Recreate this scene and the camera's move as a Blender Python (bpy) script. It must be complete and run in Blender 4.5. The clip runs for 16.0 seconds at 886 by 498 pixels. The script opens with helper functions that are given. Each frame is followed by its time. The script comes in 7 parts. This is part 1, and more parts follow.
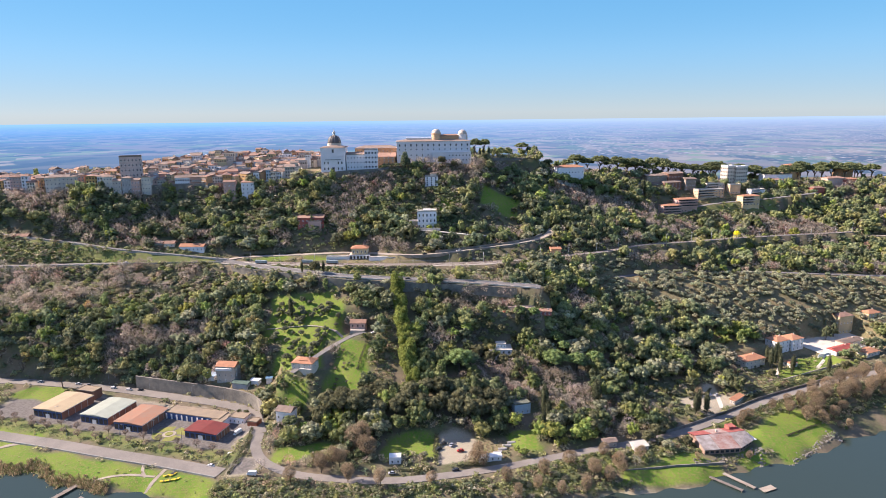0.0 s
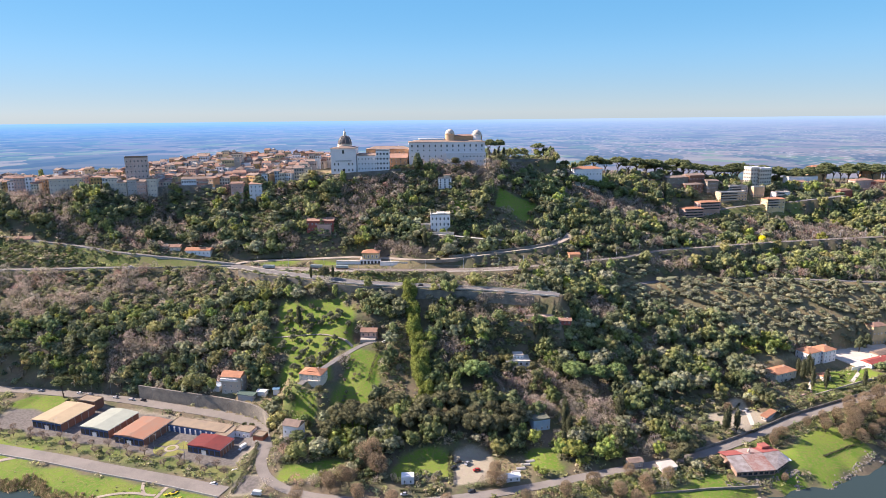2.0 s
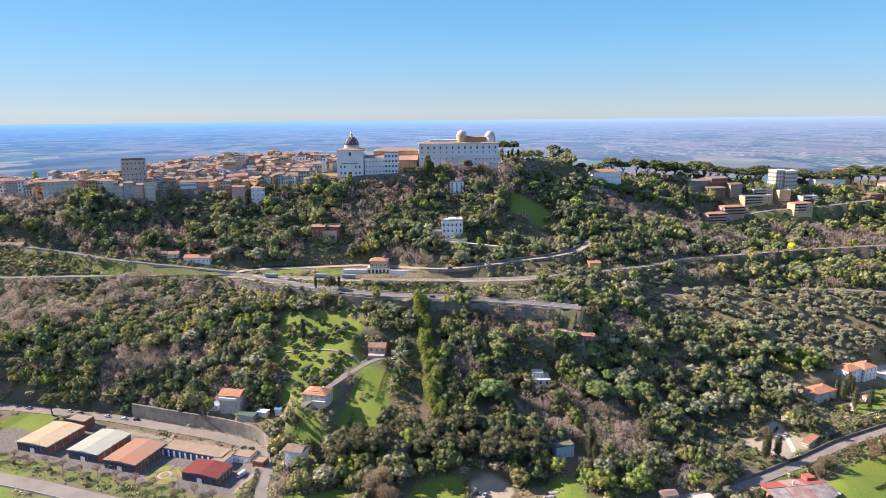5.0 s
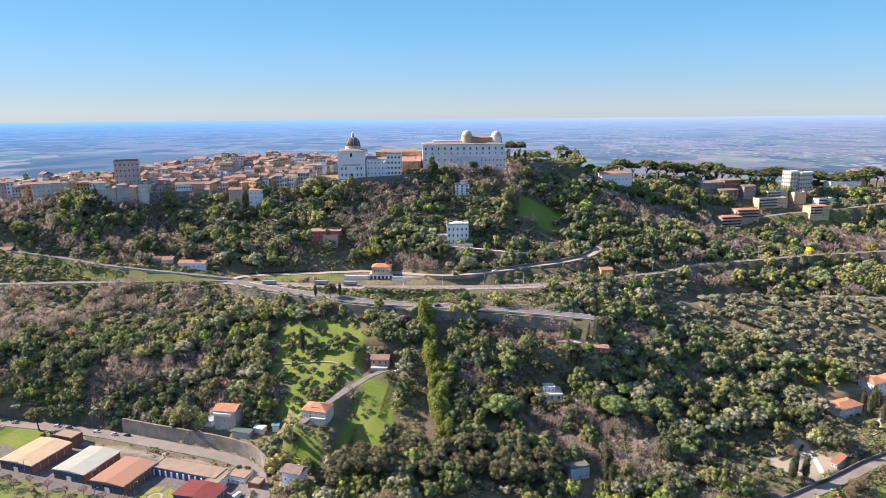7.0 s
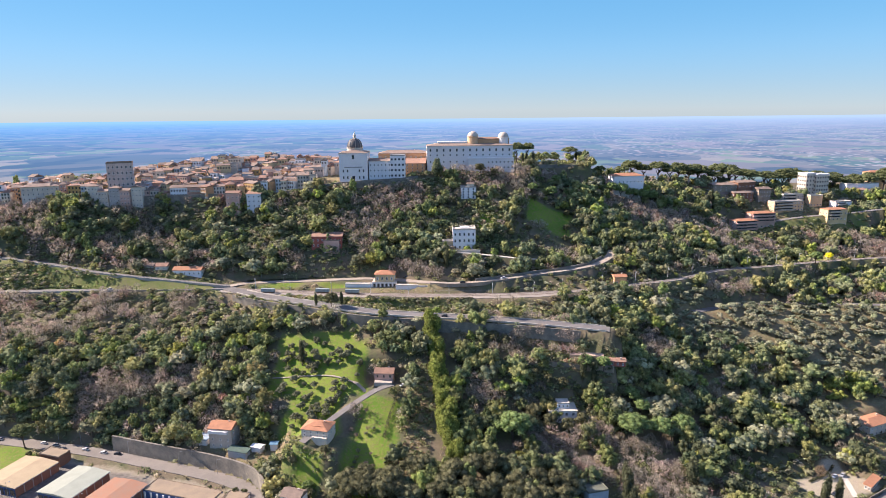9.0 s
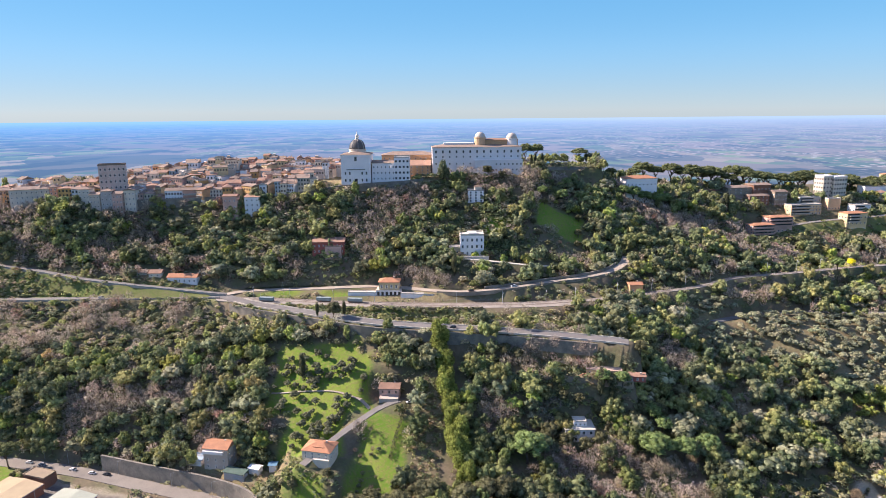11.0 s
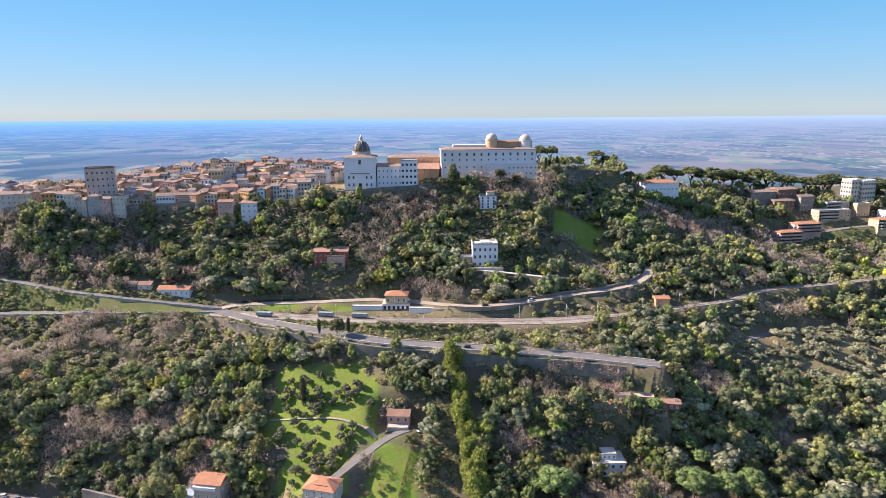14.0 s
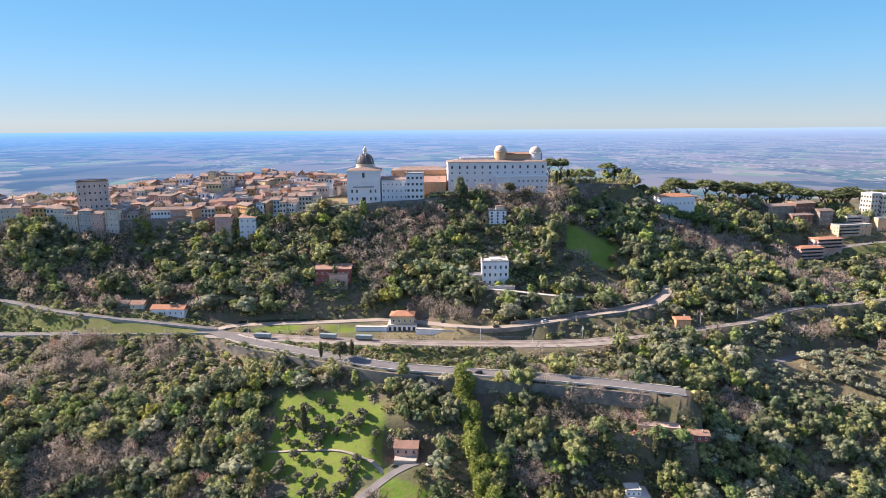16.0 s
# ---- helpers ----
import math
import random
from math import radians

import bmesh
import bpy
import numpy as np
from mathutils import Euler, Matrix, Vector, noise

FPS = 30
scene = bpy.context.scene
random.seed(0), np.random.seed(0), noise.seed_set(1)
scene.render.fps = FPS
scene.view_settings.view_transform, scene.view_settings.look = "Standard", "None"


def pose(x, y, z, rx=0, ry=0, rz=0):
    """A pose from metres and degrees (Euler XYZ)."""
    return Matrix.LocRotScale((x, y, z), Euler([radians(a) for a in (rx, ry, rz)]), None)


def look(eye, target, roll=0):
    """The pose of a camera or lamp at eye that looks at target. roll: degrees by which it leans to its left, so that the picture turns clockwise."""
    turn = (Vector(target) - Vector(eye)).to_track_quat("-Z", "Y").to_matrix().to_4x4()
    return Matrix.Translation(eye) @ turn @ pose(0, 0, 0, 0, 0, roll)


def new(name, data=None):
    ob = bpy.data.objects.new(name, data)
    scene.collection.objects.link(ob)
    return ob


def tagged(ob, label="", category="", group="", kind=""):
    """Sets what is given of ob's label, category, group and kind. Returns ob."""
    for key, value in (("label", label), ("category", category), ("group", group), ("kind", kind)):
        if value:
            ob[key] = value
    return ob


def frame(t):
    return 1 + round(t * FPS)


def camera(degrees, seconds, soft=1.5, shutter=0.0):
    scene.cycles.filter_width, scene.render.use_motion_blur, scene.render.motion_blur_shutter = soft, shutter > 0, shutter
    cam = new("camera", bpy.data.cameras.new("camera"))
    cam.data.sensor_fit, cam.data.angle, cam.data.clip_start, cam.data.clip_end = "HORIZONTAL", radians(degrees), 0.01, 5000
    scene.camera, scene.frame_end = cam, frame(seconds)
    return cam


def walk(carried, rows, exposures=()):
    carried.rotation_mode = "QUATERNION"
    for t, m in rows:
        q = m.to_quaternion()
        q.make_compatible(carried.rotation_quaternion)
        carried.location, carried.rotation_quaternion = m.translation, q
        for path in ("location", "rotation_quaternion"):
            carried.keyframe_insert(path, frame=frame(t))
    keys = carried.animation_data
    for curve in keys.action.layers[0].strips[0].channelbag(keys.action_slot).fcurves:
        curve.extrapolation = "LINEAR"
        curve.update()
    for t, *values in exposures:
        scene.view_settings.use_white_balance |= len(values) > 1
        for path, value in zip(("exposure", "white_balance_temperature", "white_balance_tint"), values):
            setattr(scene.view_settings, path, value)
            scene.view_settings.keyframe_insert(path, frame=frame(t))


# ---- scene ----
cam = camera(70.0, 16.0, soft=0.7)
PATH = [
    (0.00, look((0.00, -0.00, 204.00), (18.17, 488.57, 99.29), -0.58)),
    (0.50, look((-0.47, 5.20, 204.17), (15.63, 493.80, 99.25), -0.59)),
    (1.00, look((-1.09, 10.43, 204.24), (13.09, 499.09, 99.30), -0.59)),
    (1.50, look((-1.80, 15.71, 204.18), (10.46, 504.44, 99.32), -0.57)),
    (2.00, look((-2.50, 20.94, 204.15), (7.73, 509.70, 99.24), -0.57)),
    (2.50, look((-3.19, 26.03, 204.15), (5.15, 514.86, 99.35), -0.57)),
    (3.00, look((-3.81, 31.18, 204.15), (2.56, 520.04, 99.38), -0.57)),
    (3.50, look((-4.65, 36.27, 204.12), (1.26, 525.14, 99.39), -0.55)),
    (4.00, look((-5.71, 41.42, 203.94), (0.34, 530.33, 99.38), -0.56)),
    (6.50, look((-9.83, 67.79, 204.96), (-4.20, 556.50, 99.46), -0.54)),
    (7.00, look((-10.79, 73.37, 205.14), (-5.26, 562.02, 99.37), -0.52)),
    (7.50, look((-11.60, 78.76, 205.44), (-6.24, 567.35, 99.40), -0.57)),
    (8.00, look((-12.65, 84.18, 205.41), (-7.41, 572.82, 99.59), -0.57)),
    (8.50, look((-13.97, 89.59, 205.46), (-8.51, 578.21, 99.56), -0.55)),
    (9.00, look((-15.04, 95.06, 205.68), (-9.61, 583.63, 99.56), -0.54)),
    (11.50, look((-21.42, 122.89, 205.39), (-15.59, 611.53, 99.56), -0.50)),
    (12.00, look((-22.54, 128.45, 205.74), (-16.89, 617.02, 99.61), -0.48)),
    (12.50, look((-23.95, 134.00, 205.82), (-18.03, 622.57, 99.70), -0.47)),
    (13.00, look((-25.31, 139.47, 206.06), (-19.21, 628.01, 99.79), -0.46)),
    (13.50, look((-26.24, 145.04, 206.13), (-20.44, 633.57, 99.82), -0.47)),
    (14.00, look((-27.58, 150.42, 206.18), (-21.45, 638.92, 99.75), -0.43)),
    (14.50, look((-28.77, 155.81, 206.21), (-22.71, 644.31, 99.75), -0.42)),
    (15.00, look((-29.78, 161.03, 206.07), (-23.96, 649.59, 99.86), -0.45)),
    (15.30, look((-30.62, 164.30, 205.99), (-24.70, 652.88, 99.91), -0.44)),
    (15.50, look((-31.17, 166.48, 205.93), (-25.20, 655.22, 100.57), -0.42)),
    (15.60, look((-31.45, 167.57, 205.91), (-25.44, 656.54, 101.64), -0.42)),
    (15.70, look((-31.73, 168.66, 205.88), (-25.68, 658.08, 103.73), -0.41)),
    (15.80, look((-32.01, 169.75, 205.85), (-25.92, 659.54, 105.48), -0.41)),
    (15.90, look((-32.29, 170.84, 205.82), (-26.17, 660.92, 106.89), -0.40)),
    (16.00, look((-32.57, 171.93, 205.80), (-26.41, 662.25, 108.05), -0.40)),
]
walk(cam, PATH, [(0.0, 1.22, 6200, 17), (16.0, 1.22, 6200, 17)])

# ---- daylight ----
SUN_AZ = math.atan2(0.26, -0.966)
SUN_EL = radians(32)
world = bpy.data.worlds.new("sky")
scene.world = world
world.use_nodes = True
wn = world.node_tree
sky = wn.nodes.new("ShaderNodeTexSky")
sky.sky_type = 'NISHITA'
sky.sun_disc = False
sky.sun_elevation = SUN_EL
sky.sun_rotation = math.pi / 2 - SUN_AZ
sky.altitude = 450
sky.air_density = 0.6
sky.dust_density = 0.1
sky.ozone_density = 4.0
even = wn.nodes.new("ShaderNodeGamma")  # a hazy winter sky: evener and deeper blue
even.inputs[1].default_value = 0.20
deep = wn.nodes.new("ShaderNodeHueSaturation")
deep.inputs["Saturation"].default_value = 3.5
up = wn.nodes.new("ShaderNodeTexCoord")
rise = wn.nodes.new("ShaderNodeSeparateXYZ")
pale = wn.nodes.new("ShaderNodeMapRange")  # paler towards the zenith
pale.interpolation_type = 'SMOOTHSTEP'
pale.inputs[1].default_value, pale.inputs[2].default_value = 0.10, 0.62
pale.inputs[3].default_value, pale.inputs[4].default_value = 3.5, 2.5
wn.links.new(up.outputs["Generated"], rise.inputs[0])
wn.links.new(rise.outputs["Z"], pale.inputs[0])
wn.links.new(pale.outputs[0], deep.inputs["Saturation"])
violet = wn.nodes.new("ShaderNodeMapRange")
violet.interpolation_type = 'SMOOTHSTEP'
violet.inputs[1].default_value, violet.inputs[2].default_value = 0.12, 0.62
violet.inputs[3].default_value, violet.inputs[4].default_value = 0.493, 0.525
wn.links.new(rise.outputs["Z"], violet.inputs[0])
wn.links.new(violet.outputs[0], deep.inputs["Hue"])
dim = wn.nodes.new("ShaderNodeMapRange")  # haze dulls the sky towards the horizon
dim.interpolation_type = 'SMOOTHSTEP'
dim.inputs[1].default_value, dim.inputs[2].default_value = -0.03, 0.10
dim.inputs[3].default_value, dim.inputs[4].default_value = 0.74, 1.0
wn.links.new(rise.outputs["Z"], dim.inputs[0])
wn.links.new(dim.outputs[0], deep.inputs["Value"])
deep.inputs["Hue"].default_value = 0.493
wn.links.new(sky.outputs[0], even.inputs[0])
wn.links.new(even.outputs[0], deep.inputs["Color"])
wn.links.new(deep.outputs[0], wn.nodes["Background"].inputs[0])
wn.nodes["Background"].inputs[1].default_value = 0.262

sun_data = bpy.data.lights.new("sun", 'SUN')
sun_data.energy = 5.0
sun_data.angle = radians(0.53)
sun_data.color = (1.0, 0.845, 0.70)
sun = new("sun", sun_data)
sun_dir = Vector((math.cos(SUN_EL) * math.cos(SUN_AZ), math.cos(SUN_EL) * math.sin(SUN_AZ), math.sin(SUN_EL)))
sun.matrix_world = look(sun_dir * 900, (0, 0, 0))

# ---- materials ----
MATS = {}


def surface(name, color, second=None, scale=0.3, fine=3.0, rough=0.85, bump=0.25, metal=0.0, mix=0.5, per_object=0.0, spec=0.3):
    """A weathered surface: broad stains and fine grain between two tones, in metres."""
    if name in MATS:
        return MATS[name]
    m = bpy.data.materials.new(name)
    m.use_nodes = True
    n, l = m.node_tree.nodes, m.node_tree.links
    b = n["Principled BSDF"]
    b.inputs["Roughness"].default_value = rough
    b.inputs["Metallic"].default_value = metal
    b.inputs["Specular IOR Level"].default_value = spec
    second = second or tuple(c * 0.7 for c in color)
    geo = n.new("ShaderNodeNewGeometry")
    big, small = n.new("ShaderNodeTexNoise"), n.new("ShaderNodeTexNoise")
    big.inputs["Scale"].default_value, big.inputs["Detail"].default_value = scale, 5
    small.inputs["Scale"].default_value, small.inputs["Detail"].default_value = fine, 3
    for t in (big, small):
        l.new(geo.outputs["Position"], t.inputs["Vector"])
    add = n.new("ShaderNodeMath")
    add.operation = 'MULTIPLY_ADD'
    l.new(small.outputs[0], add.inputs[0])
    add.inputs[1].default_value = 0.6
    l.new(big.outputs[0], add.inputs[2])
    ramp = n.new("ShaderNodeMapRange")
    ramp.inputs[1].default_value, ramp.inputs[2].default_value = 0.8 - mix * 0.4, 0.8 + mix * 0.4
    l.new(add.outputs[0], ramp.inputs[0])
    cm = n.new("ShaderNodeMix")
    cm.data_type = 'RGBA'
    cm.inputs[6].default_value, cm.inputs[7].default_value = (*second, 1), (*color, 1)
    l.new(ramp.outputs[0], cm.inputs[0])
    out = cm.outputs[2]
    if per_object:
        oi = n.new("ShaderNodeObjectInfo")
        hs = n.new("ShaderNodeHueSaturation")
        mr = n.new("ShaderNodeMapRange")
        mr.inputs[3].default_value, mr.inputs[4].default_value = 1 - per_object, 1 + per_object
        l.new(oi.outputs["Random"], mr.inputs[0])
        l.new(mr.outputs[0], hs.inputs["Value"])
        l.new(out, hs.inputs["Color"])
        out = hs.outputs[0]
    l.new(out, b.inputs["Base Color"])
    if bump:
        bp = n.new("ShaderNodeBump")
        bp.inputs["Strength"].default_value = bump
        bp.inputs["Distance"].default_value = 0.1
        l.new(small.outputs[0], bp.inputs["Height"])
        l.new(bp.outputs[0], b.inputs["Normal"])
    MATS[name] = m
    return m


def foliage(name, rough=0.9):
    """Leaves and twigs: the tint of the plant with leaf to leaf variation."""
    m = bpy.data.materials.new(name)
    m.use_nodes = True
    n, l = m.node_tree.nodes, m.node_tree.links
    b = n["Principled BSDF"]
    b.inputs["Roughness"].default_value = rough
    b.inputs["Specular IOR Level"].default_value = 0.04
    at = n.new("ShaderNodeAttribute")
    at.attribute_name = "tint"
    geo = n.new("ShaderNodeNewGeometry")
    hs = n.new("ShaderNodeHueSaturation")
    mr = n.new("ShaderNodeMapRange")
    mr.inputs[3].default_value, mr.inputs[4].default_value = 0.6, 1.5
    l.new(geo.outputs["Random Per Island"], mr.inputs[0])
    l.new(mr.outputs[0], hs.inputs["Value"])
    l.new(at.outputs["Color"], hs.inputs["Color"])
    oi = n.new("ShaderNodeObjectInfo")
    h2 = n.new("ShaderNodeHueSaturation")
    m2 = n.new("ShaderNodeMapRange")
    m2.inputs[3].default_value, m2.inputs[4].default_value = 0.85, 1.15
    l.new(oi.outputs["Random"], m2.inputs[0])
    l.new(m2.outputs[0], h2.inputs["Value"])
    l.new(hs.outputs[0], h2.inputs["Color"])
    l.new(h2.outputs[0], b.inputs["Base Color"])
    tr = n.new("ShaderNodeBsdfTranslucent")
    h3 = n.new("ShaderNodeHueSaturation")
    h3.inputs["Value"].default_value, h3.inputs["Saturation"].default_value = 1.5, 0.9
    l.new(h2.outputs[0], h3.inputs["Color"])
    l.new(h3.outputs[0], tr.inputs["Color"])
    ms = n.new("ShaderNodeMixShader")
    ms.inputs[0].default_value = 0.36
    l.new(b.outputs[0], ms.inputs[1])
    l.new(tr.outputs[0], ms.inputs[2])
    l.new(ms.outputs[0], n["Material Output"].inputs["Surface"])
    return m


LEAF = foliage("leaves")
BARK = surface("bark", (0.13, 0.10, 0.075), (0.07, 0.055, 0.045), 0.8, 6)
ASPHALT = surface("asphalt", (0.21, 0.196, 0.18), (0.15, 0.14, 0.13), 0.12, 2.0, 0.9, 0.1)
ROADWAY = surface("worn_pale_asphalt", (0.255, 0.228, 0.195), (0.19, 0.17, 0.148), 0.1, 1.6, 0.92, 0.1)
GRAVEL = surface("gravel", (0.40, 0.34, 0.27), (0.30, 0.25, 0.20), 0.15, 2.5, 0.95, 0.3)
BALLAST = surface("ballast", (0.35, 0.31, 0.26), (0.25, 0.22, 0.185), 0.2, 4, 0.95, 0.4)
CONCRETE = surface("concrete", (0.42, 0.40, 0.36), (0.30, 0.28, 0.25), 0.25, 2.5, 0.9, 0.15)
PALE = surface("pale_paving", (0.62, 0.57, 0.48), (0.50, 0.45, 0.38), 0.2, 2, 0.9, 0.1)
STONE = surface("old_stone", (0.28, 0.25, 0.205), (0.15, 0.14, 0.12), 0.22, 1.6, 0.95, 0.5)
TUFF = surface("tuff_stone", (0.34, 0.28, 0.21), (0.22, 0.18, 0.14), 0.2, 1.6, 0.95, 0.5)
TILE = surface("roof_tiles", (0.36, 0.215, 0.15), (0.25, 0.155, 0.11), 0.3, 2.2, 0.9, 0.5, per_object=0.18)
TILE_OLD = surface("old_roof_tiles", (0.30, 0.22, 0.168), (0.20, 0.15, 0.118), 0.3, 2.2, 0.9, 0.5, per_object=0.18)
TILE_NEW = surface("orange_roof_tiles", (0.48, 0.23, 0.125), (0.38, 0.185, 0.105), 0.35, 2.5, 0.85, 0.4)
WHITE = surface("white_paint", (0.82, 0.80, 0.77), (0.72, 0.70, 0.67), 0.15, 1.2, 0.8, 0.08)
DARK = surface("dark_opening", (0.03, 0.032, 0.035), (0.02, 0.02, 0.022), 0.5, 2, 0.4, 0)
WOOD = surface("grey_wood", (0.27, 0.23, 0.19), (0.18, 0.15, 0.12), 0.6, 5, 0.85, 0.3)
METAL = surface("galvanised_metal", (0.42, 0.43, 0.44), (0.33, 0.34, 0.35), 0.6, 4, 0.45, 0.05, metal=0.7)
RUST = surface("rusty_metal", (0.22, 0.13, 0.09), (0.15, 0.09, 0.065), 0.6, 4, 0.8, 0.2)


def glass_mat():
    m = surface("window_glass", (0.035, 0.042, 0.05), (0.025, 0.03, 0.036), 0.4, 1, 0.12, 0, spec=0.6)
    return m


GLASS = glass_mat()


# ---- mesh helpers ----
def mesh_of(name, verts, faces, material=None, smooth=False):
    me = bpy.data.meshes.new(name)
    me.from_pydata([tuple(v) for v in verts], [], faces)
    me.update()
    if material:
        for m in (material if isinstance(material, (list, tuple)) else [material]):
            me.materials.append(m)
    if smooth:
        me.polygons.foreach_set("use_smooth", [True] * len(me.polygons))
    return me


def thing(name, place, label, category, group="", kind="", rz=0.0):
    e = new(name)
    e.empty_display_size = 0.5
    e.matrix_basis = pose(*place, 0, 0, rz)
    return tagged(e, label, category, group, kind)


def part(name, me, parent, m=None, label=""):
    ob = new(name, me)
    ob.parent = parent
    if m is not None:
        ob.matrix_basis = m
    return tagged(ob, label) if label else ob


class Solid:
    """Collects boxes, prisms and lathed shapes for one part."""

    def __init__(self):
        self.v, self.f = [], []

    def add(self, verts, faces):
        k = len(self.v)
        self.v += [tuple(p) for p in verts]
        self.f += [tuple(i + k for i in q) for q in faces]
        return self

    def box(self, x0, y0, z0, x1, y1, z1):
        v = [(x, y, z) for z in (z0, z1) for y in (y0, y1) for x in (x0, x1)]
        return self.add(v, [(0, 2, 3, 1), (4, 5, 7, 6), (0, 1, 5, 4), (2, 6, 7, 3), (0, 4, 6, 2), (1, 3, 7, 5)])

    def lathe(self, cx, cy, profile, n=16, squash=1.0):
        k = len(profile)
        v = [(cx + r * math.cos(2 * math.pi * i / n), cy + squash * r * math.sin(2 * math.pi * i / n), z) for r, z in profile for i in range(n)]
        f = [(a * n + i, a * n + (i + 1) % n, (a + 1) * n + (i + 1) % n, (a + 1) * n + i) for a in range(k - 1) for i in range(n)]
        f.append(tuple(range(n))[::-1])
        f.append(tuple((k - 1) * n + i for i in range(n)))
        return self.add(v, f)

    def tube(self, a, b, r0, r1=None, n=6):
        a, b = Vector(a), Vector(b)
        r1 = r0 if r1 is None else r1
        d = (b - a).normalized()
        u = d.orthogonal().normalized()
        w = d.cross(u)
        v = [p + r * (math.cos(t) * u + math.sin(t) * w) for p, r in ((a, r0), (b, r1)) for t in [2 * math.pi * i / n for i in range(n)]]
        f = [(i, (i + 1) % n, n + (i + 1) % n, n + i) for i in range(n)] + [tuple(range(n))[::-1], tuple(range(n, 2 * n))]
        return self.add(v, f)

    def pipe(self, pts, r, n=4):
        """One unbroken tube along a line."""
        pts = [Vector(p) for p in pts]
        v = []
        for i, p in enumerate(pts):
            d = (pts[min(i + 1, len(pts) - 1)] - pts[max(i - 1, 0)]).normalized()
            u = d.cross(Vector((0, 0, 1))).normalized()
            w = u.cross(d)
            v += [p + r * (math.cos(t) * u + math.sin(t) * w) for t in [2 * math.pi * k / n for k in range(n)]]
        f = [(a * n + k, a * n + (k + 1) % n, (a + 1) * n + (k + 1) % n, (a + 1) * n + k) for a in range(len(pts) - 1) for k in range(n)]
        return self.add(v, f + [tuple(range(n))[::-1], tuple(range(len(v) - n, len(v)))])

    def mesh(self, name, material, smooth=False):
        return mesh_of(name, self.v, self.f, material, smooth)

# ---- the lie of the land: cross-slope lines from the shore up to the ridge, at stations along x ----
XS = [-450, -320, -240, -170, -100, -50, 0, 60, 120, 200, 300, 450]
LINES = [  # y at the stations, then z
    ([405, 372, 344, 322, 302, 294, 292, 295, 305, 326, 365, 412], [0.0] * 12),
    ([412, 379, 351, 329, 309, 301, 299, 302, 312, 334, 373, 420], [3.0] * 12),
    ([425, 392, 366, 345, 325, 318, 316, 320, 335, 362, 398, 440], [4.8, 4.6, 4.5, 4.5, 5.5, 6, 6, 6, 7, 8.5, 10, 12]),
    ([470, 472, 455, 437, 396, 362, 354, 362, 372, 402, 445, 490], [7, 6.5, 6.5, 6.5, 8, 8, 9, 9, 9.5, 11, 14, 18]),
    ([490, 480, 474, 476, 440, 436, 430, 430, 430, 452, 495, 530], [40, 33, 36, 40, 37, 40, 37, 28, 25, 20, 28, 30]),
    ([556, 552, 550, 543, 506, 486, 477, 467, 490, 530, 548, 548], [73, 73, 74, 74, 69, 66, 63, 60, 58, 56, 53, 48]),
    ([585, 592, 574, 568, 568, 562, 552, 563, 590, 600, 625, 645], [90, 95, 87, 80, 82, 83, 85, 88, 95, 86, 66, 62]),
    ([602, 600, 610, 606, 583, 588, 586, 590, 615, 650, 688, 700], [104, 106, 106, 109, 103.5, 104, 104, 106, 110, 100, 92, 82]),
    ([632, 622, 626, 630, 626, 632, 640, 648, 676, 700, 732, 750], [129, 131, 133, 134, 143, 147, 149, 149, 138, 125, 117, 108]),
    ([700, 695, 700, 705, 705, 705, 710, 712, 725, 740, 770, 800], [138, 146, 154, 156, 157, 156, 154, 152, 144, 133, 122, 114]),
    ([900] * 12, [112, 115, 118, 120, 120, 120, 120, 118, 115, 110, 106, 102]),
    ([1350] * 12, [50] * 12),
]
EYE0 = (-16.0, 86.0, 205.0)
ROADS = {}


def land0(x, y):
    x, y = np.asarray(x, float), np.asarray(y, float)
    ys = [np.interp(x, XS, a) for a, _ in LINES]
    zs = [np.interp(x, XS, b) for _, b in LINES]
    wave = 2.6 * np.sin(x * 0.075) + 1.8 * np.sin(x * 0.19 + 1) + 0.9 * np.sin(x * 0.43)
    ys[0], ys[1] = ys[0] + wave, ys[1] + wave * 0.8
    z = np.where(y < ys[0], np.maximum(-6, (y - ys[0]) * 0.35), 0.0)
    for k in range(len(LINES) - 1):
        w = np.clip((y - ys[k]) / np.maximum(ys[k + 1] - ys[k], 1), 0, 1)
        z = np.where((y >= ys[k]), zs[k] + (zs[k + 1] - zs[k]) * w, z)
    slope = np.clip((y - ys[3]) / 30, 0, 1) * np.clip((880 - y) / 60, 0, 1)
    z = z + slope * (1.6 * np.sin(x * 0.047 + 0.6 * np.sin(y * 0.031)) * np.sin(y * 0.053 + x * 0.013) + 0.7 * np.sin(x * 0.11 + y * 0.09))
    return z


def far_depth(tan):
    """How far behind the ridge the plain lies where it is seen that steeply."""
    return np.interp(tan, [0.0106, 0.115], [4650, 1264])


def polyline(pts, step=4.0):
    """A smooth line through points."""
    p = [Vector(q) for q in pts]
    out = []
    for i in range(len(p) - 1):
        a, b, c, d = p[max(i - 1, 0)], p[i], p[i + 1], p[min(i + 2, len(p) - 1)]
        n = max(2, int((c - b).length / step))
        for k in range(n):
            t = k / n
            out.append(0.5 * ((2 * b) + (c - a) * t + (2 * a - 5 * b + 4 * c - d) * t * t + (3 * b - a - 3 * c + d) * t ** 3))
    out.append(p[-1])
    return out


